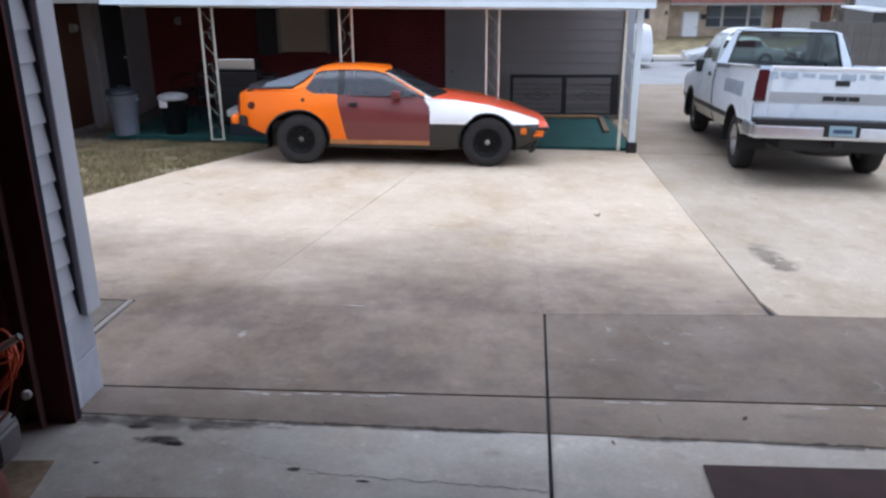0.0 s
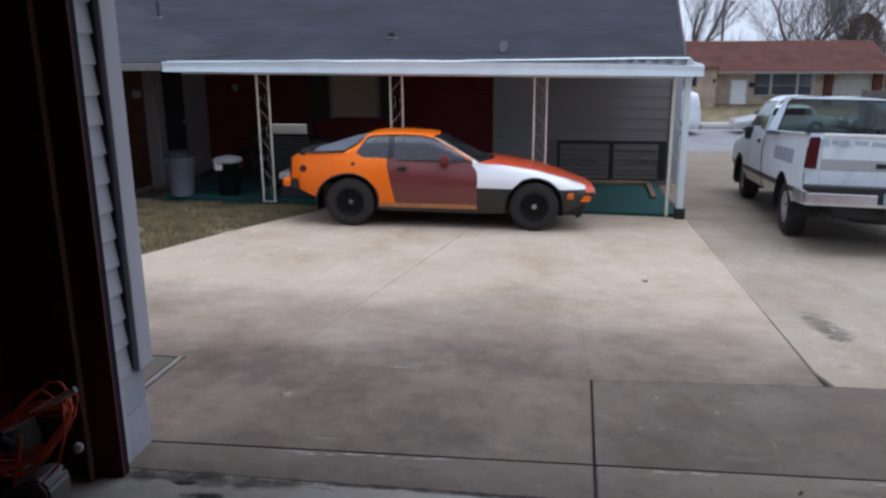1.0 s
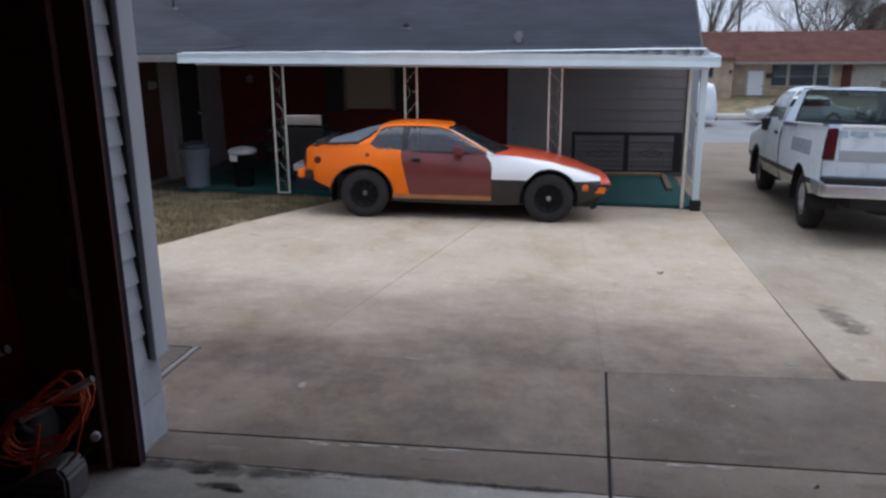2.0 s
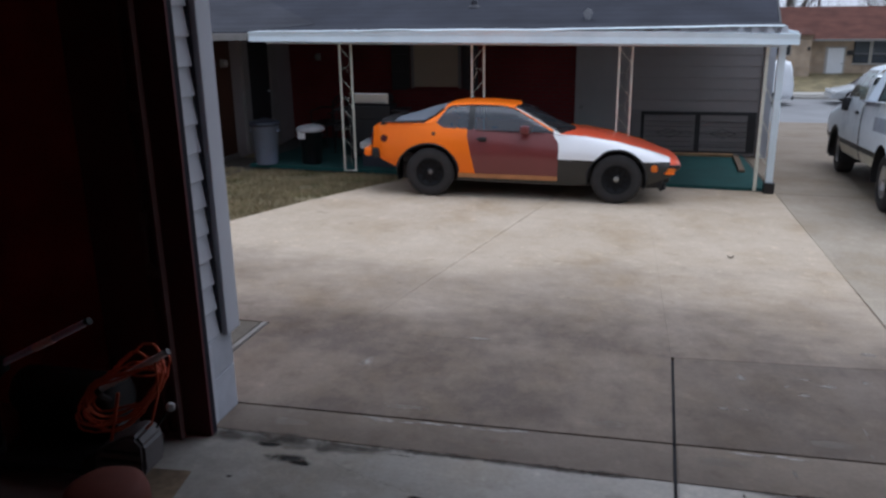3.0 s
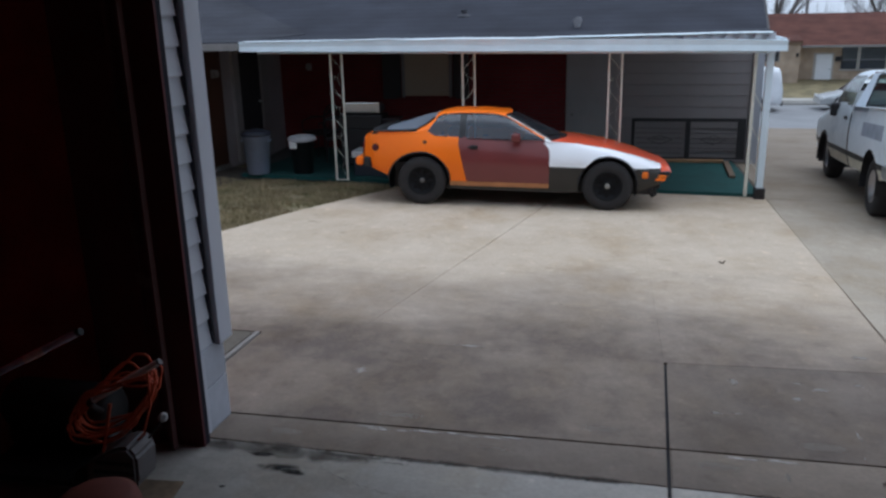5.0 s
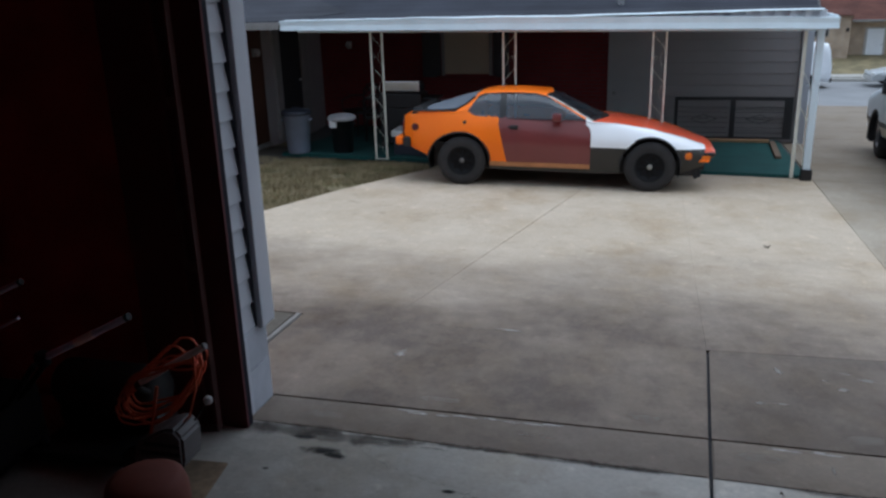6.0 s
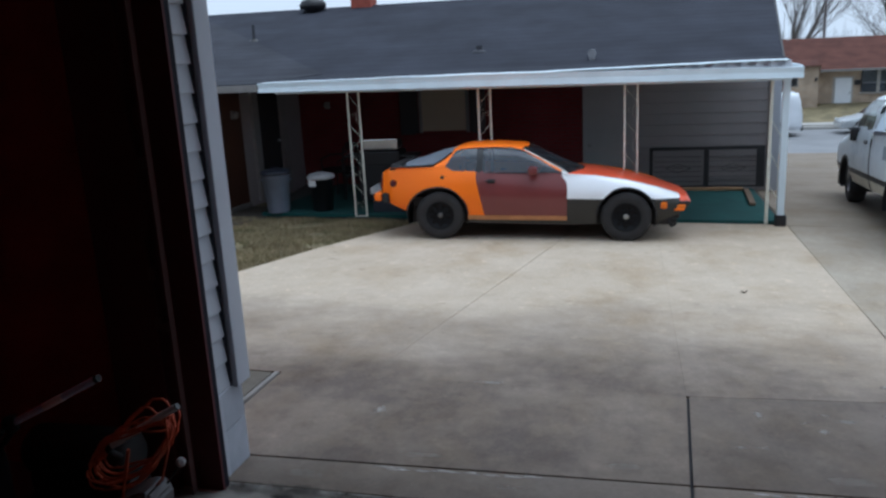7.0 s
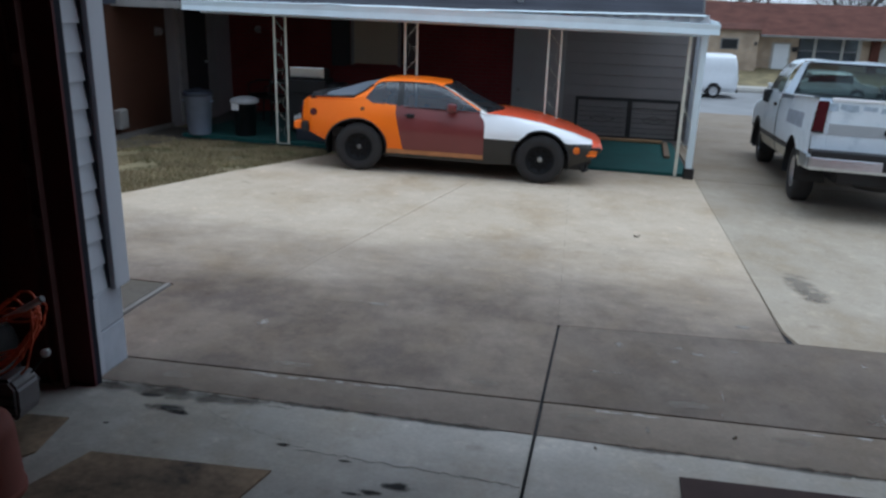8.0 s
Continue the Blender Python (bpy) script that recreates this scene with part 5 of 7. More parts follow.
    look_of = {"quarter_panel": ("orange", "orange rear quarter panel"), "door": ("maroon", "maroon door"), "fender": ("white_fender", "white front fender"), "fender_lower": ("primer", "dark primer lower fender"), "fender_front": ("primer", ""), "front_valance": ("primer", "dark primer front corner"), "rocker": ("primer", ""), "sill_strip": ("sill", "faded orange sill strip"), "quarter_glass": ("car_glass", "dark quarter window"), "side_glass": ("car_glass", "dark door window"), "b_pillar": ("trim_black", "black pillar")}
    for (name, s) in [k for k in out if k[0] in look_of]:
        mname, lab = look_of[name]
        if s > 0 and name in ("door", "fender", "fender_lower", "fender_front"):
            mname, lab = "orange", ""
        if name == "quarter_panel":
            lab = "orange rear quarter panel"
        part(name, out[(name, s)], M[mname], car, lab, True)
    for name, mname, lab in (("roof", "orange", "orange roof"), ("hood", "red_hood", "red-orange hood"), ("nose", "red_hood", "red-orange nose panel"), ("hatch_glass", "hatch", "dark hatch glass"), ("windshield", "shield_glass", "dark windshield"), ("tail_deck", "orange", ""), ("spoiler", "trim_black", "black rubber spoiler under the hatch"), ("hatch_frame", "trim_black", "")):
        part(name, merged(out, name), M[mname], car, lab, True)
    # tail, lamps and bumpers
    tail = prism([(-0.60, 0.50), (0.60, 0.50), (0.68, 0.66), (0.64, 0.84), (0.54, 0.865), (-0.54, 0.865), (-0.64, 0.84), (-0.68, 0.66)], 0.02, Matrix.Translation((-0.802, 0, 0)) @ pose(0, 0, 0, 0, 0, 90), None, 0.004)
    part("tail_panel", tail, M["trim_black"], car)
    for s in (-1, 1):
        part("tail_light", box(-0.83, s * 0.30, 0.64, -0.795, s * 0.68, 0.79, 0.012), M["red_lens"], car, "dark red tail light")
        part("rear_marker", lathe(((0.048, 0.0), (0.045, 0.012), (0.02, 0.016)), 20, None, Matrix.Translation((-0.63, s * 0.765, 0.735)) @ pose(0, 0, 0, -90 * s)), M["red_lens"], car, "round dark red side marker")
        part("fuel_mark", box(0.02, s * 0.795, 0.755, 0.045, s * 0.806, 0.80, 0.003), M["trim_black"], car)
        part("front_marker", box(2.815, s * 0.755, 0.425, 2.905, s * 0.797, 0.515, 0.03), M["amber"], car, "amber side marker lens")
        part("lamp_pocket", box(2.98, s * 0.44, 0.47, 3.185, s * 0.715, 0.51, 0.01), M["trim_black"], car)
        part("turn_lamp", box(3.0, s * 0.50, 0.425, 3.135, s * 0.724, 0.472, 0.014), M["amber"], car, "amber turn signal lens")
        hd = part("door_handle", box(0.60, s * 0.822, 0.765, 0.72, s * 0.838, 0.785, 0.006), M["trim_black"], car)
        part("handle_cup", box(0.63, s * 0.80, 0.745, 0.73, s * 0.826, 0.80, 0.008), M["trim_black"], hd)
        mr = part("mirror", box(1.16, s * 0.79, 0.865, 1.28, s * 0.92, 0.965, 0.03), M["maroon"], car, "maroon door mirror")
        part("mirror_stem", box(1.21, s * 0.73, 0.855, 1.27, s * 0.82, 0.895, 0.01), M["maroon"], mr)
        part("bumper_bellows", box(-0.80, s * 0.66, 0.47, -0.70, s * 0.758, 0.60, 0.025), M["trim_black"], car)
    part("rear_bumper", box(-0.915, -0.735, 0.485, -0.805, 0.735, 0.60, 0.04), M["orange"], car, "orange rear bumper bar")
    part("front_bumper", box(2.99, -0.728, 0.392, 3.125, 0.728, 0.425, 0.014), M["orange"], car, "orange front bumper bar")
    part("nose_panel", prism([(-0.56, 0.45), (0.56, 0.45), (0.60, 0.46), (0.61, 0.475), (0.53, 0.515), (0.38, 0.54), (-0.38, 0.54), (-0.53, 0.515), (-0.61, 0.475), (-0.60, 0.46)], 0.02, Matrix.Translation((3.195, 0, 0)) @ pose(0, 0, 0, 0, 0, 90), None, 0.003), M["trim_black"], car, "black recessed nose panel")
    part("chin", box(2.86, -0.60, 0.27, 3.08, 0.60, 0.36, 0.03), M["trim_black"], car)
    part("tow_hook", tube([(2.92, -0.60, 0.29), (2.95, -0.61, 0.22), (2.98, -0.61, 0.18), (3.02, -0.61, 0.20), (3.02, -0.61, 0.27)], 0.024), M["trim_black"], car)
    part("underbody", box(-0.42, -0.62, 0.19, 3.0, 0.62, 0.42, 0.03), M["trim_black"], car)
    part("cabin_floor", box(-0.4, -0.68, 0.42, 1.75, 0.68, 0.55, 0.02), M["interior"], car)
    part("dashboard", box(1.25, -0.66, 0.55, 1.60, 0.66, 0.82, 0.05), M["interior"], car)
    for s in (-1, 1):
        st = part("seat", box(0.45, s * 0.14, 0.5, 0.95, s * 0.60, 0.66, 0.05), M["interior"], car)
        sb = bmesh.new()
        box(0.30, s * 0.16, 0.6, 0.44, s * 0.56, 1.0, 0.05, sb)
        part("seat_back", sb, M["interior"], st)
        for x in (0.0, 2.40):
            # dark liner behind the wheel
            ln = bmesh.new()
            n = 24
            rr = A * 1.2 if x == 0 else A
            a0 = [ln.verts.new((x + (rr if math.cos(t) < 0 else A) * math.cos(t), s * 0.80, ZH + A * math.sin(t))) for t in np.linspace(-0.35, math.pi + 0.35, n)]
            a1 = [ln.verts.new((x + (rr if math.cos(t) < 0 else A) * math.cos(t), s * 0.50, ZH + A * math.sin(t))) for t in np.linspace(-0.35, math.pi + 0.35, n)]
            for i in range(n - 1):
                ln.faces.new((a0[i], a0[i + 1], a1[i + 1], a1[i]))
            ln.faces.new(a1)
            part("arch_liner", ln, M["trim_black"], car)
            rim = tube([(x + (rr if math.cos(t) < 0 else A) * 1.005 * math.cos(t), s * (0.826 if x else 0.828), ZH + (A + 0.002) * math.sin(t)) for t in np.linspace(0.05, math.pi - 0.05, 30)], 0.012, 6)
            part("arch_lip", rim, M["trim_black"], car)
            wheel(car, x, s * 0.735, ZH, R, 0.19, 0.185, s, M["rim_black"], M["cap_dull"] if x else M["cap_worn"])
    part("filler_flap", lathe(((0.024, 0.0), (0.022, 0.006), (0.014, 0.008), (0.004, 0.008)), 20, None, Matrix.Translation((0.035, -0.800, 0.82)) @ pose(0, 0, 0, 78)), M["primer"], car, "small dark filler flap")
    # window rubber and wiper
    for s in (-1, 1):
        part("hatch_seal", tube([(-0.68, s * 0.648, 0.931), (-0.5, s * 0.686, 0.944), (-0.3, s * 0.689, 0.952), (-0.10, s * 0.669, 0.968), (0.02, s * 0.625, 1.033), (0.13, s * 0.563, 1.122)], 0.02, 6), M["trim_black"], car)
    for s in (-1, 1):
        part("windshield_trim", tube([(1.09, s * 0.55, 1.158), (1.22, s * 0.585, 1.098), (1.44, s * 0.635, 0.981), (1.66, s * 0.684, 0.864)], 0.008, 6), M["cap"], car, "pale strip along the windshield")
    # black rubber round the side windows
    for s in (-1, 1):
        part("window_rubber", tube([(0.06, s * 0.668, 0.962), (0.185, s * 0.575, 1.135), (0.25, s * 0.552, 1.164), (0.475, s * 0.545, 1.182), (0.72, s * 0.545, 1.186), (0.93, s * 0.555, 1.180), (1.07, s * 0.575, 1.148), (1.25, s * 0.62, 1.048)], 0.007, 6), M["trim_black"], car)
        part("belt_strip", box(0.57, s * 0.745, 0.874, 1.48, s * 0.762, 0.882, 0.003), M["trim_black"], car)
    part("spoiler_lip", box(-0.695, -0.61, 0.925, -0.56, 0.61, 0.975, 0.018), M["trim_black"], car, "black rubber spoiler lip")
    part("wiper", rod((1.80, -0.1, 0.905), (1.60, -0.52, 0.925), 0.007), M["trim_black"], car)
    return car


coupe()


# ---------------------------------------------------------------- the pickup
def pickup():
    truck = thing("pickup_truck", on_ground(5.435, 10.52, 85.5), "worn white pickup truck with grey primer patches, parked", "truck")
    ZH, R, A = 0.37, 0.37, 0.455
    WB, LB = 3.33, 0.48

    def cab_part(*args):
        ob = part(*args)
        ob.matrix_basis = Matrix.Translation((LB, 0, 0))
        return ob

    def cab_arch(x, z):
        return math.hypot(x - WB + LB, z - ZH)

    def cab_snap(p, seg):
        d = math.hypot(p.x - WB + LB, p.z - ZH)
        if seg <= 2 and 0 < abs(d - A) < 0.016:
            return Vector((WB - LB + (p.x - WB + LB) * A / d, p.y, ZH + (p.z - ZH) * A / d))
        return p

    def arch(x, z):
        return min(math.hypot(x, z - ZH), math.hypot(x - WB, z - ZH))

    def snap(p, seg):
        for cx in (0.0, WB):
            d = math.hypot(p.x - cx, p.z - ZH)
            if seg <= 2 and 0 < abs(d - A) < 0.016:
                p = Vector((cx + (p.x - cx) * A / d, p.y, ZH + (p.z - ZH) * A / d))
        return p

    def keep_bed(x, y, z, seg):
        if arch(x, z) < A:
            return None
        if seg <= 2 and 0.62 < z < 0.70 and x > -0.95:
            return "side_moulding" if x > 0 else "rear_moulding"
        if seg <= 2 and z <= 0.62:
            return "rocker_panel" if x > 0 else "rear_rocker"
        if -0.52 < x < 0.60 and 0.97 < z < 1.14:
            return "primer_patch"
        if z > 1.27 and x > 0.5 and seg < 4:
            return "primer_band"
        return "bed_side"

    bed = panels(loft(([(-1.12, 0.90, 0.58), (-0.5, 0.92, 0.48), (1.38, 0.92, 0.46)], [(-1.12, 0.95, 0.66), (1.38, 0.965, 0.66)], [(-1.12, 0.955, 1.0), (1.38, 0.975, 1.0)], [(-1.12, 0.92, 1.365), (1.38, 0.935, 1.31)], [(-1.12, 0.84, 1.37), (1.38, 0.85, 1.315)]), -1.12, 1.38, 170, 10, keep_bed), snap)
    for (name, s), bm in bed.items():
        part(name, bm, M[{"bed_side": "truck_white", "rocker_panel": "truck_cream", "rear_rocker": "truck_cream", "side_moulding": "trim_black", "rear_moulding": "trim_black", "primer_patch": "truck_grey", "primer_band": "truck_grey"}[name]], truck, {"bed_side": "worn white bed side", "rocker_panel": "dirty cream rocker panel", "rear_rocker": "", "primer_patch": "grey primer patch", "primer_band": "", "side_moulding": "dark side moulding", "rear_moulding": ""}[name], True)
    wpoly = [(1.10, 1.345), (1.10, 1.755), (1.95, 1.755), (2.42, 1.345)]

    def keep_cab(x, y, z, seg):
        if seg <= 2 and cab_arch(x, z) < A:
            return None
        if seg == 3 and inside(x, z, wpoly):
            return "side_window"
        if seg <= 2 and 0.62 < z < 0.70:
            return "side_moulding" if x < WB - LB else "front_moulding"
        if seg <= 2 and z <= 0.62:
            return "rocker_panel" if x < WB - LB else "front_rocker"
        if seg == 4 and 2.12 < x < 2.66:
            return "windshield"
        if x > 2.62 and seg >= 3 and y < 0.8:
            return "hood"
        if x > 2.45:
            return "front_fender"
        if 1.05 < x and seg < 3:
            return "cab_door"
        return "cab"

    cab = panels(loft(([(0.97, 0.92, 0.46), (3.3, 0.92, 0.46), (3.9, 0.88, 0.52)], [(0.97, 0.965, 0.66), (3.3, 0.965, 0.66), (3.9, 0.93, 0.66)], [(0.97, 0.975, 1.0), (3.3, 0.97, 1.0), (3.9, 0.93, 0.95)], [(0.97, 0.93, 1.335), (2.5, 0.925, 1.30), (2.75, 0.92, 1.22), (3.9, 0.86, 1.08)], [(0.97, 0.73, 1.795), (1.9, 0.725, 1.805), (2.12, 0.735, 1.755), (2.66, 0.80, 1.27), (3.9, 0.72, 1.12)], [(0.97, 0, 1.84), (1.9, 0, 1.855), (2.12, 0, 1.805), (2.66, 0, 1.30), (3.9, 0, 1.15)]), 0.97, 3.9, 170, 10, keep_cab, 0.03), cab_snap)
    for name in ("windshield", "hood"):
        cab_part(name, merged(cab, name), M["clear_glass" if name == "windshield" else "truck_white"], truck, "", True)
    for (name, s), bm in cab.items():
        cab_part(name, bm, M[{"side_window": "cab_glass", "rocker_panel": "truck_cream", "front_rocker": "truck_cream", "side_moulding": "trim_black", "front_moulding": "trim_black"}.get(name, "truck_white")], truck, "", True)
    # back of the cab with its wide window
    outer = [(-0.925, 0.62), (0.925, 0.62), (0.955, 1.0), (0.925, 1.335), (0.73, 1.795), (0.5, 1.83), (-0.5, 1.83), (-0.73, 1.795), (-0.925, 1.335), (-0.955, 1.0)]
    hole = [(-0.79, 1.225), (0.79, 1.225), (0.81, 1.235), (0.81, 1.25), (0.665, 1.775), (0.63, 1.797), (-0.63, 1.797), (-0.665, 1.775), (-0.81, 1.25), (-0.81, 1.235)]
    bm = bmesh.new()
    o = [bm.verts.new((0.965, -y, z)) for y, z in outer]
    h = [bm.verts.new((0.955, -y, z)) for y, z in hole]
    for i in range(10):
        bm.faces.new((o[i], o[(i + 1) % 10], h[(i + 1) % 10], h[i]))
    bmesh.ops.recalc_face_normals(bm, faces=bm.faces[:])
    back = cab_part("cab_back", bm, M["truck_white"], truck, "white cab back panel with rust at the roof edge")
    mod = back.modifiers.new("thick", "SOLIDIFY")
    mod.thickness = 0.02
    bm = bmesh.new()
    bm.faces.new([bm.verts.new((0.968, -y, z)) for y, z in hole])
    cab_part("rear_window", bm, M["cab_glass"], truck, "wide rear cab window")
    cab_part("window_seal", tube([(0.95, -y, z) for y, z in hole], 0.019, 6, None, True), M["trim_black"], truck)
    M["rust"] = mat("rust_bloom", (0.14, 0.055, 0.03), 0.9, var=0.4, scale=30)
    for y0, y1 in ((0.30, 0.52), (0.60, 0.72), (-0.1, 0.12)):
        cab_part("rust_spot", box(0.945, y0, 1.795, 0.97, y1, 1.82, 0.006), M["rust"], truck, "rust along the roof edge")
    # bed
    part("bed_floor", box(-1.05, -0.84, 0.70, 1.39, 0.84, 0.74), M["truck_grey"], truck)
    part("bulkhead", box(1.35, -0.85, 0.70, 1.39, 0.85, 1.30, 0.004), M["truck_white"], truck)
    for s in (-1, 1):
        part("inner_side", box(-1.1, s * 0.835, 0.70, 1.37, s * 0.85, 1.305), M["truck_grey"], truck)
    # tail
    tg = part("tailgate", box(-1.15, -0.79, 0.76, -1.10, 0.79, 1.38, 0.012), M["truck_white"], truck, "peeling white tailgate with a grey stripe")
    part("tailgate_stripe", box(-1.156, -0.785, 0.955, -1.146, 0.785, 1.085, 0.002), M["truck_stripe"], tg, "silver grey stripe")
    part("top_lip", box(-1.165, -0.79, 1.355, -1.09, 0.79, 1.392, 0.008), M["white_fender"], tg)
    rp = random.Random(3)
    y = -0.76
    while y < 0.72:
        w = rp.uniform(0.05, 0.22)
        lo_, hi_ = 1.27 - rp.uniform(0.0, 0.035), 1.305 + rp.uniform(0.0, 0.02)
        part("peeled_patch", prism([(y, lo_), (y + w * 0.4, lo_ - rp.uniform(-0.01, 0.02)), (y + w, lo_ + rp.uniform(0.0, 0.02)), (y + w * 0.95, hi_), (y + w * 0.3, hi_ - rp.uniform(0, 0.015)), (y + 0.01, hi_)], 0.005, Matrix.Translation((-1.148, 0, 0)) @ pose(0, 0, 0, 0, 0, 90)), M["truck_thin"], tg, "bare grey patch where paint has peeled")
        y += w + rp.uniform(0.0, 0.07)
    hdl = part("tailgate_handle", box(-1.162, -0.078, 1.17, -1.148, 0.078, 1.235, 0.004), M["trim_black"], tg, "black latch handle")
    part("latch", box(-1.168, -0.06, 1.18, -1.16, 0.06, 1.215, 0.003), M["bin_black"], hdl)
    for k, (y, w) in enumerate(((0.135, 0.125), (-0.005, 0.135), (-0.145, 0.125))):
        part("emblem_bar", box(-1.165, y - w / 2, 0.99, -1.157, y + w / 2, 1.048, 0.004), M["trim_black"], tg, "dark emblem bar")
    for s in (-1, 1):
        part("corner_pillar", box(-1.14, s * 0.785, 0.70, -1.06, s * 0.945, 1.34, 0.012), M["truck_white"], truck)
        tl = part("tail_light", prism([(s * 0.835, 0.965), (s * 0.965, 0.965), (s * 0.935, 1.345), (s * 0.815, 1.345)][::s], 0.065, Matrix.Translation((-1.10, 0, 0)) @ pose(0, 0, 0, 0, 0, 90), None, 0.01), M["red_lens"], truck, "tall dark red tail light")
        part("lens_edge", box(-1.168, s * 0.835, 0.965, -1.163, s * 0.955, 0.985, 0.002), M["trim_black"], tl)
    bp = part("rear_bumper", box(-1.36, -0.98, 0.535, -1.18, 0.98, 0.72, 0.04), M["chrome"], truck, "dented chrome step bumper")
    for s in (-1, 1):
        part("bumper_wing", box(-1.26, s * 0.93, 0.54, -0.82, s * 0.995, 0.715, 0.025), M["chrome"], bp)
    part("step_pad", box(-1.366, -0.96, 0.69, -1.14, 0.96, 0.775, 0.02), M["trim_black"], bp, "black step pad")
    part("plate_recess", box(-1.372, -0.20, 0.58, -1.352, 0.20, 0.725, 0.01), M["trim_black"], bp)
    lp = part("licence_plate", box(-1.384, -0.145, 0.59, -1.372, 0.145, 0.715, 0.003), M["plate"], bp, "pale blue licence plate")
    part("plate_bar", box(-1.388, -0.105, 0.63, -1.383, 0.105, 0.675, 0.001), M["plate_bar"], lp, "dark bar in place of the number")
    part("hitch", box(-1.32, -0.05, 0.44, -1.2, 0.05, 0.53, 0.01), M["trim_black"], truck)
    part("chassis", box(-1.1, -0.6, 0.36, 4.2, 0.6, 0.56, 0.03), M["trim_black"], truck)
    part("underbody", box(-1.05, -0.86, 0.50, 4.2, 0.86, 0.62, 0.03), M["trim_black"], truck)
    part("spare_tyre", lathe(((0.17, -0.1), (0.32, -0.1), (0.36, -0.06), (0.36, 0.06), (0.32, 0.1), (0.17, 0.1)), 32, None, Matrix.Translation((-0.72, 0, 0.40))), M["rubber"], truck, "spare tyre slung under the bed", True)
    part("rear_axle", rod((0, -0.7, ZH), (0, 0.7, ZH), 0.05), M["trim_black"], truck)
    part("differential", lathe(((0.04, -0.14), (0.12, -0.08), (0.14, 0.0), (0.12, 0.08), (0.04, 0.14)), 20, None, Matrix.Translation((0, 0.08, ZH))), M["trim_black"], truck, "", True)
    part("fuel_tank", box(0.5, 0.2, 0.30, 1.7, 0.75, 0.52, 0.05), M["trim_black"], truck)
    part("exhaust_pipe", rod((-0.9, -0.45, 0.36), (1.6, -0.45, 0.36), 0.035), M["trim_black"], truck)
    cab_part("front_bumper", box(3.80, -0.90, 0.48, 3.97, 0.90, 0.66, 0.03), M["chrome"], truck)
    cab_part("grille", box(3.86, -0.80, 0.72, 3.93, 0.80, 1.06, 0.02), M["trim_black"], truck)
    cab_part("cabin_floor", box(1.0, -0.88, 0.56, 3.2, 0.88, 0.70, 0.02), M["interior"], truck)
    st = cab_part("bench_seat", box(1.10, -0.80, 0.70, 1.30, 0.80, 1.27, 0.06), M["interior"], truck)
    cab_part("dashboard", box(2.2, -0.82, 0.7, 2.6, 0.82, 1.17, 0.05), M["interior"], truck)
    cab_part("steering_wheel", tube([(2.12 + 0.06 * math.sin(a), 0.38 + 0.19 * math.cos(a), 1.08 + 0.18 * math.sin(a)) for a in np.linspace(0, 2 * math.pi, 24, endpoint=False)], 0.014, 6, None, True), M["trim_black"], truck)
    for s in (-1, 1):
        mr = cab_part("mirror", box(2.05, s * 0.90, 1.13, 2.15, s * 1.05, 1.34, 0.035), M["trim_black"], truck, "black door mirror")
        part("mirror_arm", rod((2.10, s * 0.86, 1.18), (2.10, s * 0.96, 1.20), 0.018), M["trim_black"], mr)
        cab_part("door_handle", box(1.18, s * 0.965, 1.12, 1.32, s * 0.99, 1.17, 0.006), M["trim_black"], truck)
        for x in (0.0, WB):
            ln = bmesh.new()
            n = 22
            t_ = np.linspace(-0.2, math.pi + 0.2, n)
            a0 = [ln.verts.new((x + A * math.cos(t), s * 0.955, ZH + A * math.sin(t))) for t in t_]
            a1 = [ln.verts.new((x + A * math.cos(t), s * 0.58, ZH + A * math.sin(t))) for t in t_]
            for i in range(n - 1):
                ln.faces.new((a0[i], a0[i + 1], a1[i + 1], a1[i]))
            ln.faces.new(a1)
            part("arch_liner", ln, M["trim_black"], truck)
            wheel(truck, x, s * 0.785, ZH, R, 0.235, 0.20, s, M["steel"], M["cap"], 6)
        fl = bmesh.new()
        tube([(WB + (A + 0.02) * math.cos(t), s * 0.955, ZH + (A + 0.02) * math.sin(t)) for t in np.linspace(-0.1, 2.2, 18)], 0.03, 8, fl)
        part("fender_flare", fl, M["trim_black"], truck, "black front wheel flare")
    # the body sits nose-down on its springs
    rake = Matrix.Translation((0, 0, ZH)) @ pose(0, 0, 0, 0, 1.7) @ Matrix.Translation((0, 0, -ZH))
    squat = Matrix.Translation((0, 0, 0.9)) @ Matrix.Diagonal((1, 1, 0.955, 1)) @ Matrix.Translation((0, 0, -0.9))
    for ob in truck.children:
        if not ob.name.startswith("wheel"):
            ob.matrix_basis = rake @ squat @ ob.matrix_basis
    return truck


pickup()

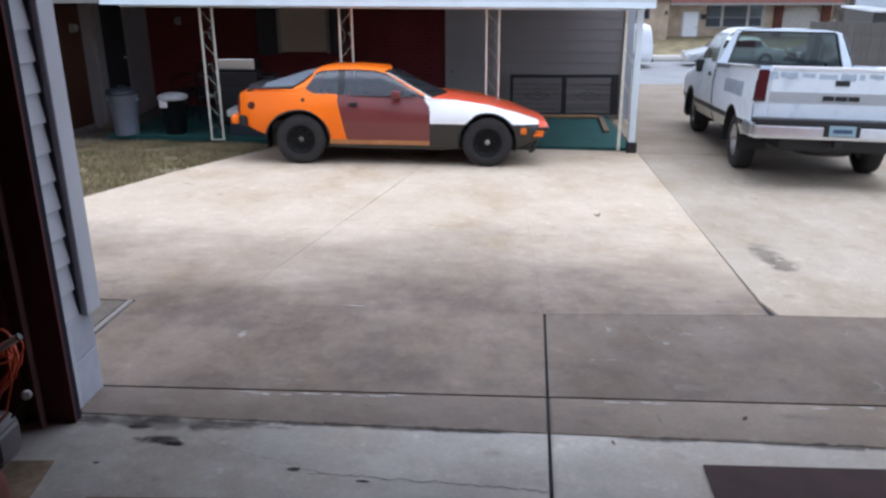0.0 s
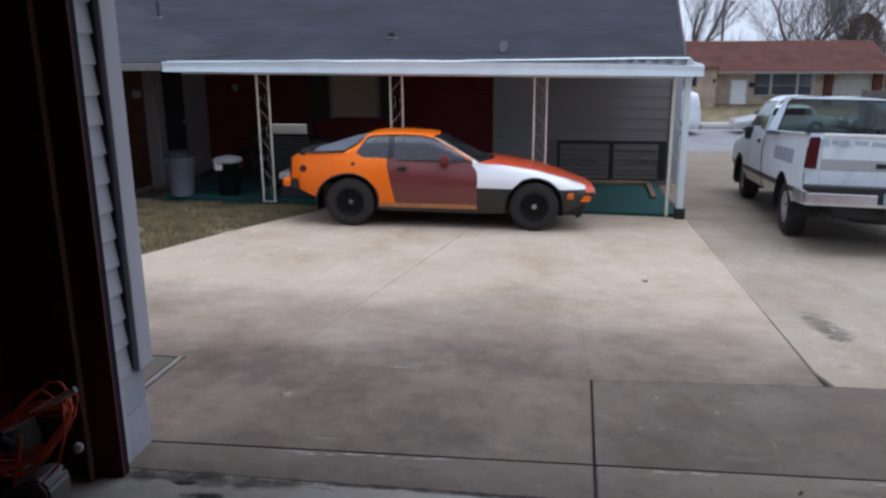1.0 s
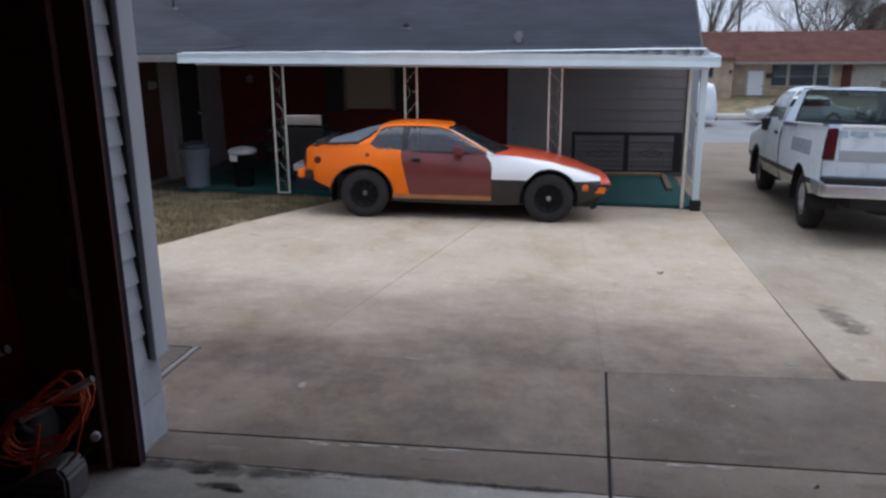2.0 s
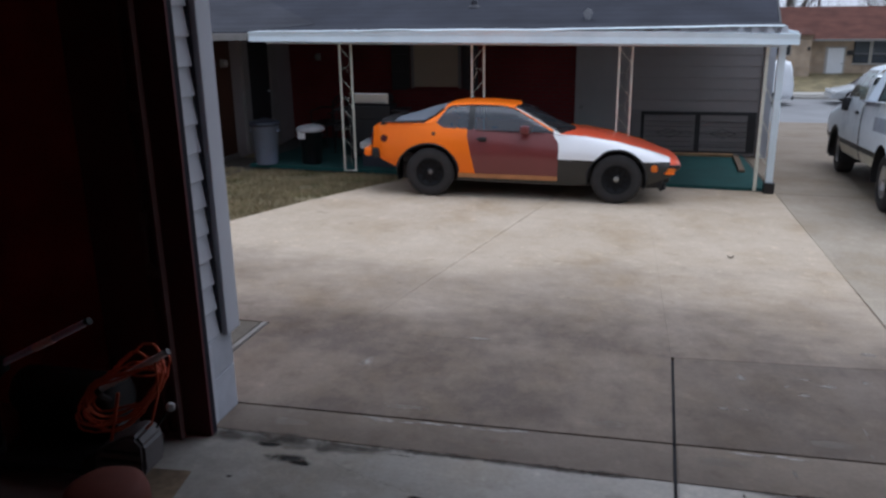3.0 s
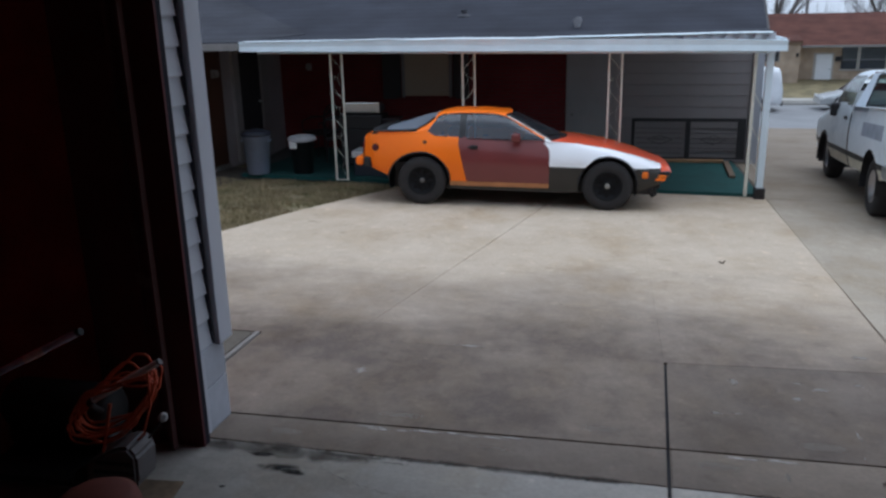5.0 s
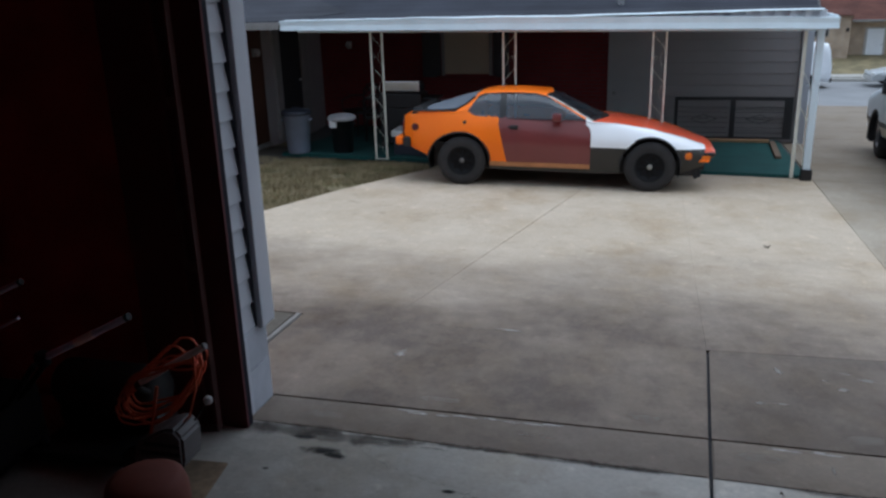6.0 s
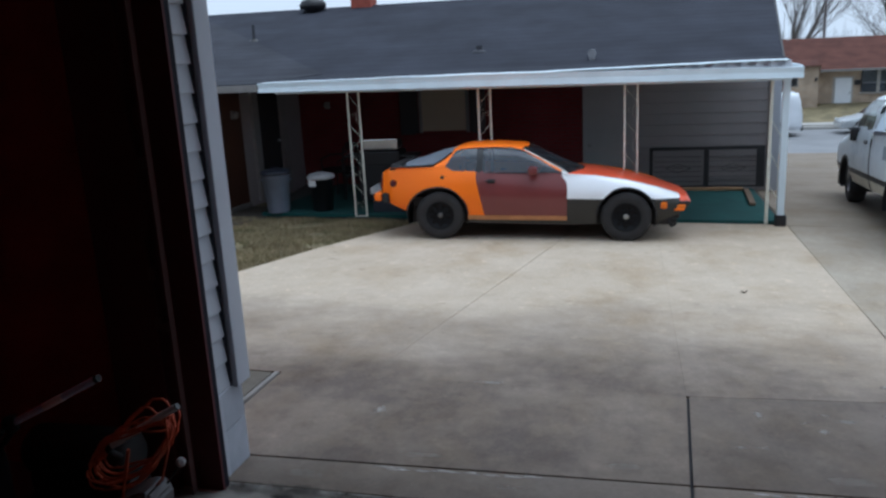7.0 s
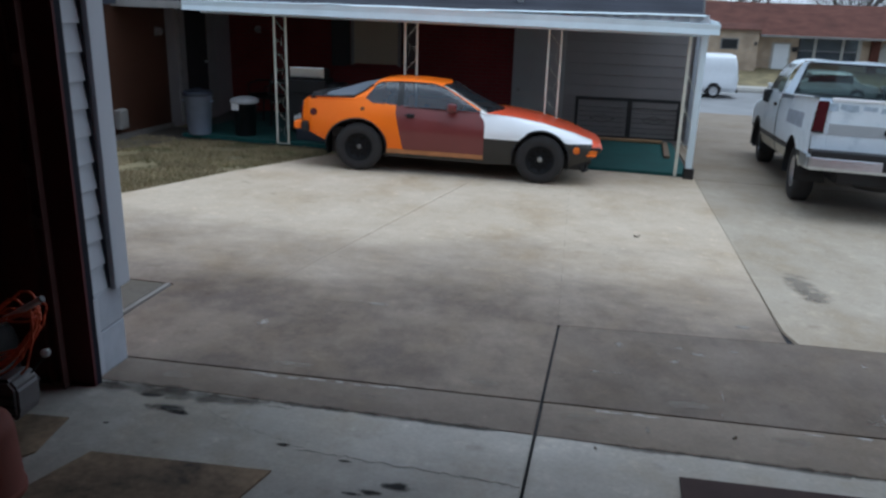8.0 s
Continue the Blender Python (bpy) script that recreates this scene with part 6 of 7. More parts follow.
# ---------------------------------------------------------------- things on the patio
fp = thing("fence_panel", pose(2.68, 14.93, gz(2.68, 14.93) + 0.085) @ pose(0, 0, 0, -5), "black metal fence panel leaning on the siding wall", "fence panel")
for x0, x1, z0, z1 in ((-0.99, 0.99, 0.665, 0.725), (-0.99, 0.99, 0.0, 0.03), (-0.99, -0.93, 0.03, 0.665), (0.85, 0.99, 0.03, 0.665), (-0.045, 0.045, 0.03, 0.665)):
    part("frame_bar", box(x0, -0.02, z0, x1, 0.02, z1, 0.004), M["black_paint"], fp)
for s in (-1, 1):
    c = -0.485 if s < 0 else 0.45
    for k in range(6):
        part("wire", rod((c - 0.43, 0, 0.10 + k * 0.09), (c + 0.40, 0, 0.10 + k * 0.09), 0.005, None, 6), M["black_paint"], fp)
    bm = bmesh.new()
    for a0, a1 in (((-0.22, 0.34), (0, 0.42)), ((0, 0.42), (0.22, 0.34)), ((0.22, 0.34), (0, 0.26)), ((0, 0.26), (-0.22, 0.34)), ((-0.1, 0.34), (0.1, 0.34))):
        rod((c + a0[0], 0, a0[1]), (c + a1[0], 0, a1[1]), 0.005, bm, 6)
    part("ornament", bm, M["black_paint"], fp, "black diamond ornament")
bd = thing("board", pose(2.55, 14.78, gz(2.55, 14.78) + 0.045), "weathered wooden board lying in front of the fence panel", "board")
part("plank", box(-0.95, -0.06, 0.0, 0.75, 0.06, 0.045, 0.006), M["plank"], bd)
b2 = thing("board", pose(3.29, 13.95, gz(3.29, 13.95) + 0.05) @ pose(0, 0, 0, -2.9, 0, -4), "weathered wooden board lying end-on over another board", "board")
part("plank", box(-0.045, -0.95, 0.0, 0.045, 0.8, 0.04, 0.006), M["old_plank"], b2)


def bin_(name, x, y, r, h, body, lid, label, paper=False):
    t = thing(name, pose(x, y, gz(x, y) + 0.045), label, "bin")
    part("body", lathe(((r * 0.78, 0.0), (r * 0.82, 0.01), (r * 0.97, h * 0.9), (r * 1.04, h * 0.9), (r * 1.04, h * 0.95), (r * 0.97, h * 0.95)), 28), body, t, "", True)
    if paper:
        part("lid", lathe(((r * 1.12, h * 0.92), (r * 1.20, h * 0.94), (r * 1.18, h * 1.00), (r * 1.0, h * 1.05), (r * 0.5, h * 1.09), (r * 0.1, h * 1.10)), 28), lid, t, "domed white lid", True)
    else:
        l = part("lid", lathe(((r * 1.10, h * 0.93), (r * 1.14, h * 0.99), (r * 1.0, h * 1.03), (r * 0.4, h * 1.06), (r * 0.1, h * 1.065)), 28), lid, t, "", True)
        part("lid_handle", tube([(-0.08, 0, h * 1.04), (-0.06, 0, h * 1.09), (0.06, 0, h * 1.09), (0.08, 0, h * 1.04)], 0.012), lid, l)
    for s in (-1, 1):
        part("grip", box(s * r * 0.98, -0.06, h * 0.78, s * (r * 0.98 + 0.03), 0.06, h * 0.82, 0.006), body, t)
    if paper:
        part("bag_corner", box(-r * 0.75, -r * 1.06, h * 0.74, -r * 0.10, -r * 0.98, h * 0.95, 0.01), M["white_plastic"], t, "white bag hanging over the rim")
    return t


bin_("trash_bin", -4.16, 11.72, 0.215, 0.65, M["bin_blue"], M["bin_lid"], "blue-grey plastic trash bin with a dark lid")
bin_("trash_bin", -3.47, 11.90, 0.190, 0.565, M["bin_black"], M["bag"], "black plastic bin with a white bag under its lid", True)

grill = thing("gas_grill", pose(-2.704, 12.80, gz(-2.7, 12.8) + 0.045), "dark gas grill with a pale hood", "grill")
part("hood", prism([(-0.27, 0.90), (0.31, 0.90), (0.31, 1.06), (-0.27, 1.06)], 0.34, Matrix.Translation((0, -0.13, 0)), None, 0.025), M["tank"], grill)
bm = box(-0.25, -0.015, -0.082, 0.33, 0.015, 0.082, 0.012)
bmesh.ops.transform(bm, matrix=pose(0, -0.20, 1.015, 4.5), verts=bm.verts[:])
part("hood_panel", bm, M["bright_steel"], grill, "pale steel hood front")
part("firebox", box(-0.36, -0.22, 0.66, 0.36, 0.22, 0.90, 0.02), M["black_paint"], grill)
part("cupboard", box(-0.36, -0.2, 0.10, 0.36, 0.22, 0.66, 0.01), M["black_paint"], grill)
for s in (-1, 1):
    part("side_shelf", box(s * 0.37, -0.2, 0.80, s * 0.62, 0.2, 0.83, 0.006), M["black_paint"], grill)
    for y in (-0.17, 0.19):
        part("foot", rod((s * 0.33, y, 0.0), (s * 0.33, y, 0.10), 0.03), M["black_paint"], grill)
part("hood_handle", rod((-0.22, -0.285, 0.955), (0.30, -0.285, 0.955), 0.009), M["steel"], grill)

box_w = thing("storage_tub", pose(-2.3, 12.05, gz(-2.3, 12.05) + 0.045), "white plastic storage tub with a lid", "tub")
part("tub", box(-0.32, -0.2, 0.0, 0.30, 0.2, 0.30, 0.03), M["bin_lid"], box_w)
part("lid", box(-0.34, -0.22, 0.30, 0.32, 0.22, 0.40, 0.02), M["white_plastic"], box_w, "white lid")


def patio_chair(x, y, turn):
    t = thing("patio_chair", pose(x, y, gz(x, y) + 0.045, 0, 0, turn), "dark metal patio chair with a curved back", "chair", "chairs on the patio")
    part("seat", box(-0.24, -0.24, 0.40, 0.24, 0.24, 0.45, 0.02), M["black_paint"], t)
    part("backrest", tube([(-0.24, 0.24, 0.45), (-0.25, 0.28, 0.75), (-0.12, 0.31, 0.88), (0.12, 0.31, 0.88), (0.25, 0.28, 0.75), (0.24, 0.24, 0.45)], 0.018), M["tank"], t)
    for k in range(5):
        part("back_slat", rod((-0.16 + k * 0.08, 0.25, 0.45), (-0.14 + k * 0.07, 0.30, 0.86), 0.008, None, 6), M["tank"], t)
    for sx in (-1, 1):
        for sy in (-1, 1):
            part("leg", rod((sx * 0.21, sy * 0.21, 0.40), (sx * 0.25, sy * 0.26, 0.0), 0.014), M["tank"], t)
        part("armrest", tube([(sx * 0.25, 0.26, 0.66), (sx * 0.28, 0.0, 0.68), (sx * 0.27, -0.22, 0.62), (sx * 0.24, -0.22, 0.42)], 0.014), M["tank"], t)
    return t


patio_chair(-3.35, 13.4, 20)
patio_chair(-3.95, 14.1, -35)

# ---------------------------------------------------------------- things in the garage
fl = gz(-0.7, 2.4)
fc = gz(-0.75, 2.65) + 0.004
comp = thing("air_compressor", pose(-0.75, 2.65, fc), "dark grey air compressor with a push handle", "compressor")
bm = lathe(((0.03, -0.30), (0.10, -0.295), (0.12, -0.27), (0.125, -0.23), (0.125, 0.2), (0.115, 0.25), (0.085, 0.28), (0.03, 0.29)), 28, None, Matrix.Translation((-0.50, 0.24, 0.296)) @ pose(0, 0, 0, 0, 90))
part("tank", bm, M["tank"], comp, "dark grey steel tank", True)
pc = part("pump_casing", prism([(-0.19, 0.11), (0.05, 0.10), (0.08, 0.14), (0.085, 0.27), (0.05, 0.315), (-0.01, 0.31), (-0.17, 0.215)], 0.17, Matrix.Translation((0, -0.12, 0)), None, 0.014), M["machine_grey"], comp, "grey pump casing")
for k in range(3):
    part("cooling_fin", box(-0.15 + 0.02 * k, -0.126, 0.135 + 0.045 * k, 0.07, -0.119, 0.15 + 0.045 * k, 0.002), M["bin_black"], pc)
for sy in (-0.09, 0.09):
    part("leg", rod((-0.74, sy + 0.24, 0.0), (-0.74, sy + 0.24, 0.25), 0.016), M["tank"], comp)
    part("wheel", lathe(((0.03, -0.02), (0.095, -0.02), (0.10, -0.01), (0.10, 0.01), (0.095, 0.02), (0.03, 0.02)), 24, None, Matrix.Translation((-0.16, sy, 0.10)) @ pose(0, 0, 0, 90)), M["bin_black"], comp, "", True)
hb = part("push_handle", rod((-0.16, -0.01, 0.478), (0.172, 0.02, 0.672), 0.015, None, 12), M["handle_steel"], comp, "worn steel push handle")
part("end_cap", rod((0.168, 0.0195, 0.6697), (0.176, 0.0205, 0.6747), 0.0158, None, 12), M["machine_grey"], hb)
part("handle_stem", tube([(-0.16, -0.01, 0.478), (-0.19, 0.0, 0.455), (-0.22, 0.06, 0.40), (-0.24, 0.14, 0.34)], 0.015), M["tank"], hb)
# added black panel keeps the pale floor from showing in the dark corner
part("skirt", box(-0.78, 0.15, 0.11, -0.22, 0.33, 0.20, 0.02), M["bin_black"], comp, "black side skirt")
part("base_plate", box(-0.76, -0.10, 0.075, -0.12, 0.32, 0.105, 0.006), M["bin_black"], comp, "black base plate")
part("regulator", lathe(((0.010, 0.0), (0.021, 0.006), (0.022, 0.026), (0.012, 0.034)), 16, None, Matrix.Translation((0.155, 0.02, 0.405)) @ pose(0, 0, 0, 70, 0, 30)), M["bag"], comp, "pale round knob")
part("knob_arm", rod((0.09, -0.01, 0.31), (0.155, 0.02, 0.40), 0.006), M["tank"], comp)

rnd = random.Random(9)
ec = thing("extension_cord", pose(-0.835, 2.69, fc + 0.455), "coiled orange extension cord hung over the handle", "cord")
for k in range(11):
    pts = []
    rx, rz = rnd.uniform(0.165, 0.235), rnd.uniform(0.07, 0.14)
    sh, yo = rnd.uniform(-0.03, 0.015), rnd.uniform(-0.05, 0.05)
    lean = rnd.uniform(0.50, 0.72)
    for a in np.linspace(0, 2 * math.pi, 34, endpoint=False):
        px, pz = rx * math.cos(a) + sh, rz * math.sin(a)
        pts.append((px + rnd.uniform(-0.004, 0.004), yo + 0.03 * math.sin(2 * a + k), pz + lean * px + (0.0 if pz > 0 else 0.35 * pz) + 0.018 * math.sin(3 * a + k) + rnd.uniform(-0.004, 0.004)))
    part("loop", tube(pts, 0.0052, 6, None, True), M["cord"], ec)
part("tail", tube([(0.20, -0.03, 0.17), (0.205, -0.05, 0.02), (0.16, -0.06, -0.12), (0.10, -0.06, -0.18)], 0.006, 6), M["cord"], ec)
part("tail", tube([(0.02, -0.07, 0.02), (0.0, -0.09, -0.10), (-0.02, -0.11, -0.20), (-0.01, -0.13, -0.26), (0.01, -0.135, -0.30)], 0.008, 6), M["cord"], ec)

tl = thing("garden_tiller", pose(0, 0, 0), "dark garden machine with taped tubular handlebars", "garden machine")
grip = part("handlebar", rod((-1.20, 2.41, 1.058), (-0.743, 2.40, 1.288), 0.015, None, 12), M["broom_blue"], tl, "dull blue-grey handlebar tube")
part("tape_wrap", rod((-1.017, 2.405, 1.149), (-0.918, 2.403, 1.199), 0.0168, None, 12), M["tape"], grip, "pale pink tape")
# added dark tip hides the end face that catches the sky
part("end_plug", rod((-0.750, 2.40, 1.2845), (-0.735, 2.40, 1.292), 0.0165, None, 12), M["tank"], grip)
part("clamp", lathe(((0.02, -0.03), (0.034, -0.02), (0.034, 0.03), (0.02, 0.04)), 16, None, Matrix.Translation((-1.205, 2.41, 1.05))), M["soot"], tl)
part("handlebar", rod((-1.75, 2.43, 1.18), (-1.249, 2.42, 1.402), 0.013, None, 12), M["broom_blue"], tl)
# same added dark cover over the second tube's bright end
part("end_plug", rod((-1.257, 2.42, 1.3985), (-1.243, 2.42, 1.4047), 0.0145, None, 12), M["tank"], tl)
part("control_lever", rod((-1.72, 2.42, 1.02), (-1.286, 2.41, 1.239), 0.007, None, 8), M["broom_blue"], tl)
for y in (2.36, 2.46):
    part("upright", tube([(-1.205, y, 1.05), (-1.38, y, 0.85), (-1.55, y, fl + 0.35)], 0.014), M["soot"], tl)
part("engine_block", box(-1.78, 2.22, fl + 0.16, -1.42, 2.60, fl + 0.46, 0.04), M["soot"], tl)
part("axle_case", box(-1.70, 2.34, fl + 0.08, -1.50, 2.48, fl + 0.17, 0.02), M["soot"], tl)
for y in (2.18, 2.62):
    part("wheel", lathe(((0.04, -0.03), (0.12, -0.03), (0.14, -0.015), (0.14, 0.015), (0.12, 0.03), (0.04, 0.03)), 24, None, Matrix.Translation((-1.60, y, fl + 0.14)) @ pose(0, 0, 0, 90)), M["bin_black"], tl, "", True)

bk = thing("bucket", pose(-0.565, 2.12, gz(-0.56, 2.12) + 0.004), "upturned faded orange-red plastic bucket", "bucket")
part("shell", lathe(((0.170, 0.0), (0.172, 0.03), (0.168, 0.035), (0.160, 0.29), (0.148, 0.33), (0.115, 0.35), (0.03, 0.357)), 36), M["bucket"], bk, "", True)
part("rim", lathe(((0.172, 0.0), (0.176, 0.004), (0.176, 0.03), (0.170, 0.034)), 36), M["bucket"], bk, "", True)

def sheet_on_floor(name, pts, top, material, label, cat):
    t = thing(name, Matrix(), label, cat)
    part("sheet", slab(pts, top, 0.008, 0.002), material, t)
    return t


sheet_on_floor("cardboard_sheet", [(-0.48, 2.02), (0.38, 2.0), (0.51, 2.58), (-0.33, 2.53)], 0.014, M["cardboard"], "dirty brown cardboard sheet flat on the floor", "cardboard")
sheet_on_floor("cardboard_sheet", [(-0.84, 2.40), (-0.62, 2.36), (-0.56, 2.46), (-0.61, 2.79), (-0.82, 2.77)], 0.014, M["cardboard"], "torn brown cardboard piece flat on the floor", "cardboard")
sheet_on_floor("floor_mat", [(2.30, 2.35), (3.3, 2.38), (3.27, 3.03), (2.33, 2.995)], 0.018, M["mat_brown"], "dark brown ribbed floor mat", "mat")

lf = thing("dead_leaf", pose(2.42, 7.65, gz(2.42, 7.65) + 0.006), "curled dead leaf on the concrete", "leaf")
bm = bmesh.new()
vs = [bm.verts.new((0.035 * math.cos(a), 0.022 * math.sin(a), 0.010 + 0.014 * math.cos(2 * a))) for a in np.linspace(0, 2 * math.pi, 12, endpoint=False)]
cv = bm.verts.new((0, 0, 0.002))
for i in range(12):
    bm.faces.new((vs[i], vs[(i + 1) % 12], cv))
part("blade", bm, M["leaf_dead"], lf)
for x, y, a in ((2.66, 3.48, 40), (1.95, 3.17, 110)):
    copy_thing(lf, pose(x, y, gz(x, y) + 0.002, 0, 0, a) @ Matrix.Scale(0.45, 4))

# ---------------------------------------------------------------- grass by the patio
LAWN = [(-3.9, 4.95), (-2.94, 7.8), (-2.55, 9.2), (-2.05, 10.5), (-1.86, 10.95), (-1.65, 11.45), (-2.4, 11.58), (-5.0, 11.5), (-5.0, 5.0)]


def grass(name, material, count, seed, tall):
    r = random.Random(seed)
    verts, faces = [], []
    while len(faces) < count:
        x, y = r.uniform(-5.0, -1.6), r.uniform(5.0, 11.6)
        if not inside(x, y, LAWN) or noise.noise(Vector((x * 1.7, y * 1.7, seed))) < -0.25:
            continue
        a, h, w = r.uniform(0, 6.28), r.uniform(0.5, 1.0) * tall, r.uniform(0.004, 0.009)
        lx, ly = r.uniform(-0.6, 0.6) * h, r.uniform(-0.6, 0.6) * h
        z = gz(x, y) - 0.047
        k = len(verts)
        verts += [(x - w * math.cos(a), y - w * math.sin(a), z), (x + w * math.cos(a), y + w * math.sin(a), z), (x + lx, y + ly, z + h)]
        faces.append((k, k + 1, k + 2))
    me = bpy.data.meshes.new(name)
    me.from_pydata(verts, [], faces)
    me.materials.append(material)
    return tagged(new(name, me), "short dormant grass between the driveway and the patio", "grass", "", "stuff")


grass("dry_grass", M["blade_dry"], 26000, 2, 0.07)
grass("green_grass", M["blade_green"], 13000, 4, 0.06)

# ---------------------------------------------------------------- across the street
def slab_roof(x0, x1, y0, y1, z0, z1, thick=0.05):
    """A sloping strip of roof."""
    b = bmesh.new()
    v = [b.verts.new((x, y, z + dz)) for x in (x0, x1) for y, z in ((y0, z0), (y1, z1)) for dz in (0.0, thick)]
    for f in ((0, 1, 3, 2), (4, 6, 7, 5), (0, 4, 5, 1), (2, 3, 7, 6), (0, 2, 6, 4), (1, 5, 7, 3)):
        b.faces.new([v[i] for i in f])
    bmesh.ops.recalc_face_normals(b, faces=b.faces[:])
    return b


HG = -2.85
fh = thing("far_house", Matrix(), "tan brick ranch house with a rust-red roof across the street", "house")
part("wall", box(12.2, 53.0, HG - 0.6, 22.2, 60.0, -0.14), M["tan_brick"], fh, "tan brick wall")
part("wing_wall", box(7.4, 52.0, HG - 0.6, 12.08, 60.0, -0.06), M["tan_brick"], fh)
bm = bmesh.new()
e0, e1, r0, r1 = (6.5, 52.0, -0.17), (22.5, 52.0, -0.17), (6.5, 57.2, 1.55), (22.75, 57.2, 1.55)
vs = [bm.verts.new(p) for p in (e0, e1, r1, r0, (6.5, 62.4, -0.17), (22.5, 62.4, -0.17))]
bm.faces.new((vs[0], vs[1], vs[2], vs[3]))
bm.faces.new((vs[3], vs[2], vs[5], vs[4]))
bm.faces.new((vs[1], vs[5], vs[2]))
bm.faces.new((vs[0], vs[3], vs[4]))
bm.faces.new((vs[0], vs[4], vs[5], vs[1]))
part("roof", bm, M["red_shingle"], fh, "rust-red shingle roof")
part("eave_board", box(12.15, 51.95, -0.30, 22.5, 52.05, -0.18, 0.01), M["soffit"], fh)
part("wing_eave_board", box(6.5, 51.8, -0.06, 12.14, 51.9, 0.05, 0.01), M["old_plank"], fh)
part("wing_gutter_roof", slab_roof(6.5, 12.16, 51.8, 53.4, 0.055, 0.34), M["red_shingle"], fh)
part("porch_soffit", box(12.2, 52.06, -0.28, 22.4, 52.98, -0.25), M["soffit"], fh)
dr = part("front_door", box(13.2, 52.94, -2.5, 14.1, 53.0, -0.74, 0.01), M["white_paint"], fh, "white front door")
part("door_frame", box(13.06, 52.96, -2.5, 14.2, 52.995, -0.66, 0.01), M["kerb"], dr)
for z0 in (-2.3, -1.5):
    part("door_panel", box(13.34, 52.925, z0, 13.96, 52.939, z0 + 0.62, 0.006), M["white_paint"], dr)
part("door_knob", box(14.0, 52.90, -1.66, 14.05, 52.94, -1.58, 0.01), M["trim_black"], dr)
fwn = part("window", box(14.60, 52.95, -1.62, 18.16, 52.99, -0.30, 0.01), M["dark_room"], fh, "wide picture window with drawn grey shades")
for x0, x1 in ((14.66, 15.44), (15.62, 17.01), (17.19, 17.93)):
    part("shade_blind", box(x0, 52.935, -1.06, x1, 52.948, -0.34), M["upper_grey"], fwn, "drawn grey shade")
    part("pane", box(x0, 52.90, -1.57, x1, 52.906, -0.34), M["house_pane"], fwn)
    part("sash_rail", box(x0, 52.89, -1.10, x1, 52.93, -1.05, 0.004), M["soffit"], fwn)
for x0, x1 in ((15.45, 15.61), (17.02, 17.18), (17.94, 18.14)):
    part("mullion", box(x0, 52.86, -1.62, x1, 52.945, -0.30, 0.01), M["kerb"], fwn, "pale mullion")
part("window_sill", box(14.55, 52.80, -1.70, 18.2, 52.95, -1.62, 0.01), M["kerb"], fwn)
ww = part("window", box(9.9, 51.93, -1.10, 10.95, 51.995, -0.45, 0.01), M["soffit"], fh)
part("pane", box(9.98, 51.90, -1.04, 10.87, 51.93, -0.51), M["dark_room"], ww)
bm = bmesh.new()
arc = [(19.17, HG), (19.17, -0.95), (19.45, -0.52), (19.9, -0.42), (20.8, -0.42), (21.2, -0.52), (21.47, -0.95), (21.47, HG)]
prism(arc, 0.06, Matrix.Translation((0, 52.93, 0)), bm)
part("arched_panel", bm, M["kerb"], fh, "pale arched opening")
for x0, x1 in ((18.67, 19.14), (21.5, 22.0)):
    part("brick_pier", box(x0, 52.7, HG - 0.5, x1, 52.99, -0.30), M["red_shingle"], fh)
part("lamp_box", box(14.25, 52.86, -1.16, 14.56, 52.99, -0.88, 0.02), M["black_paint"], fh)
part("porch_lamp", box(11.85, 51.90, -0.82, 12.0, 51.99, -0.60, 0.03), M["trim_black"], fh)

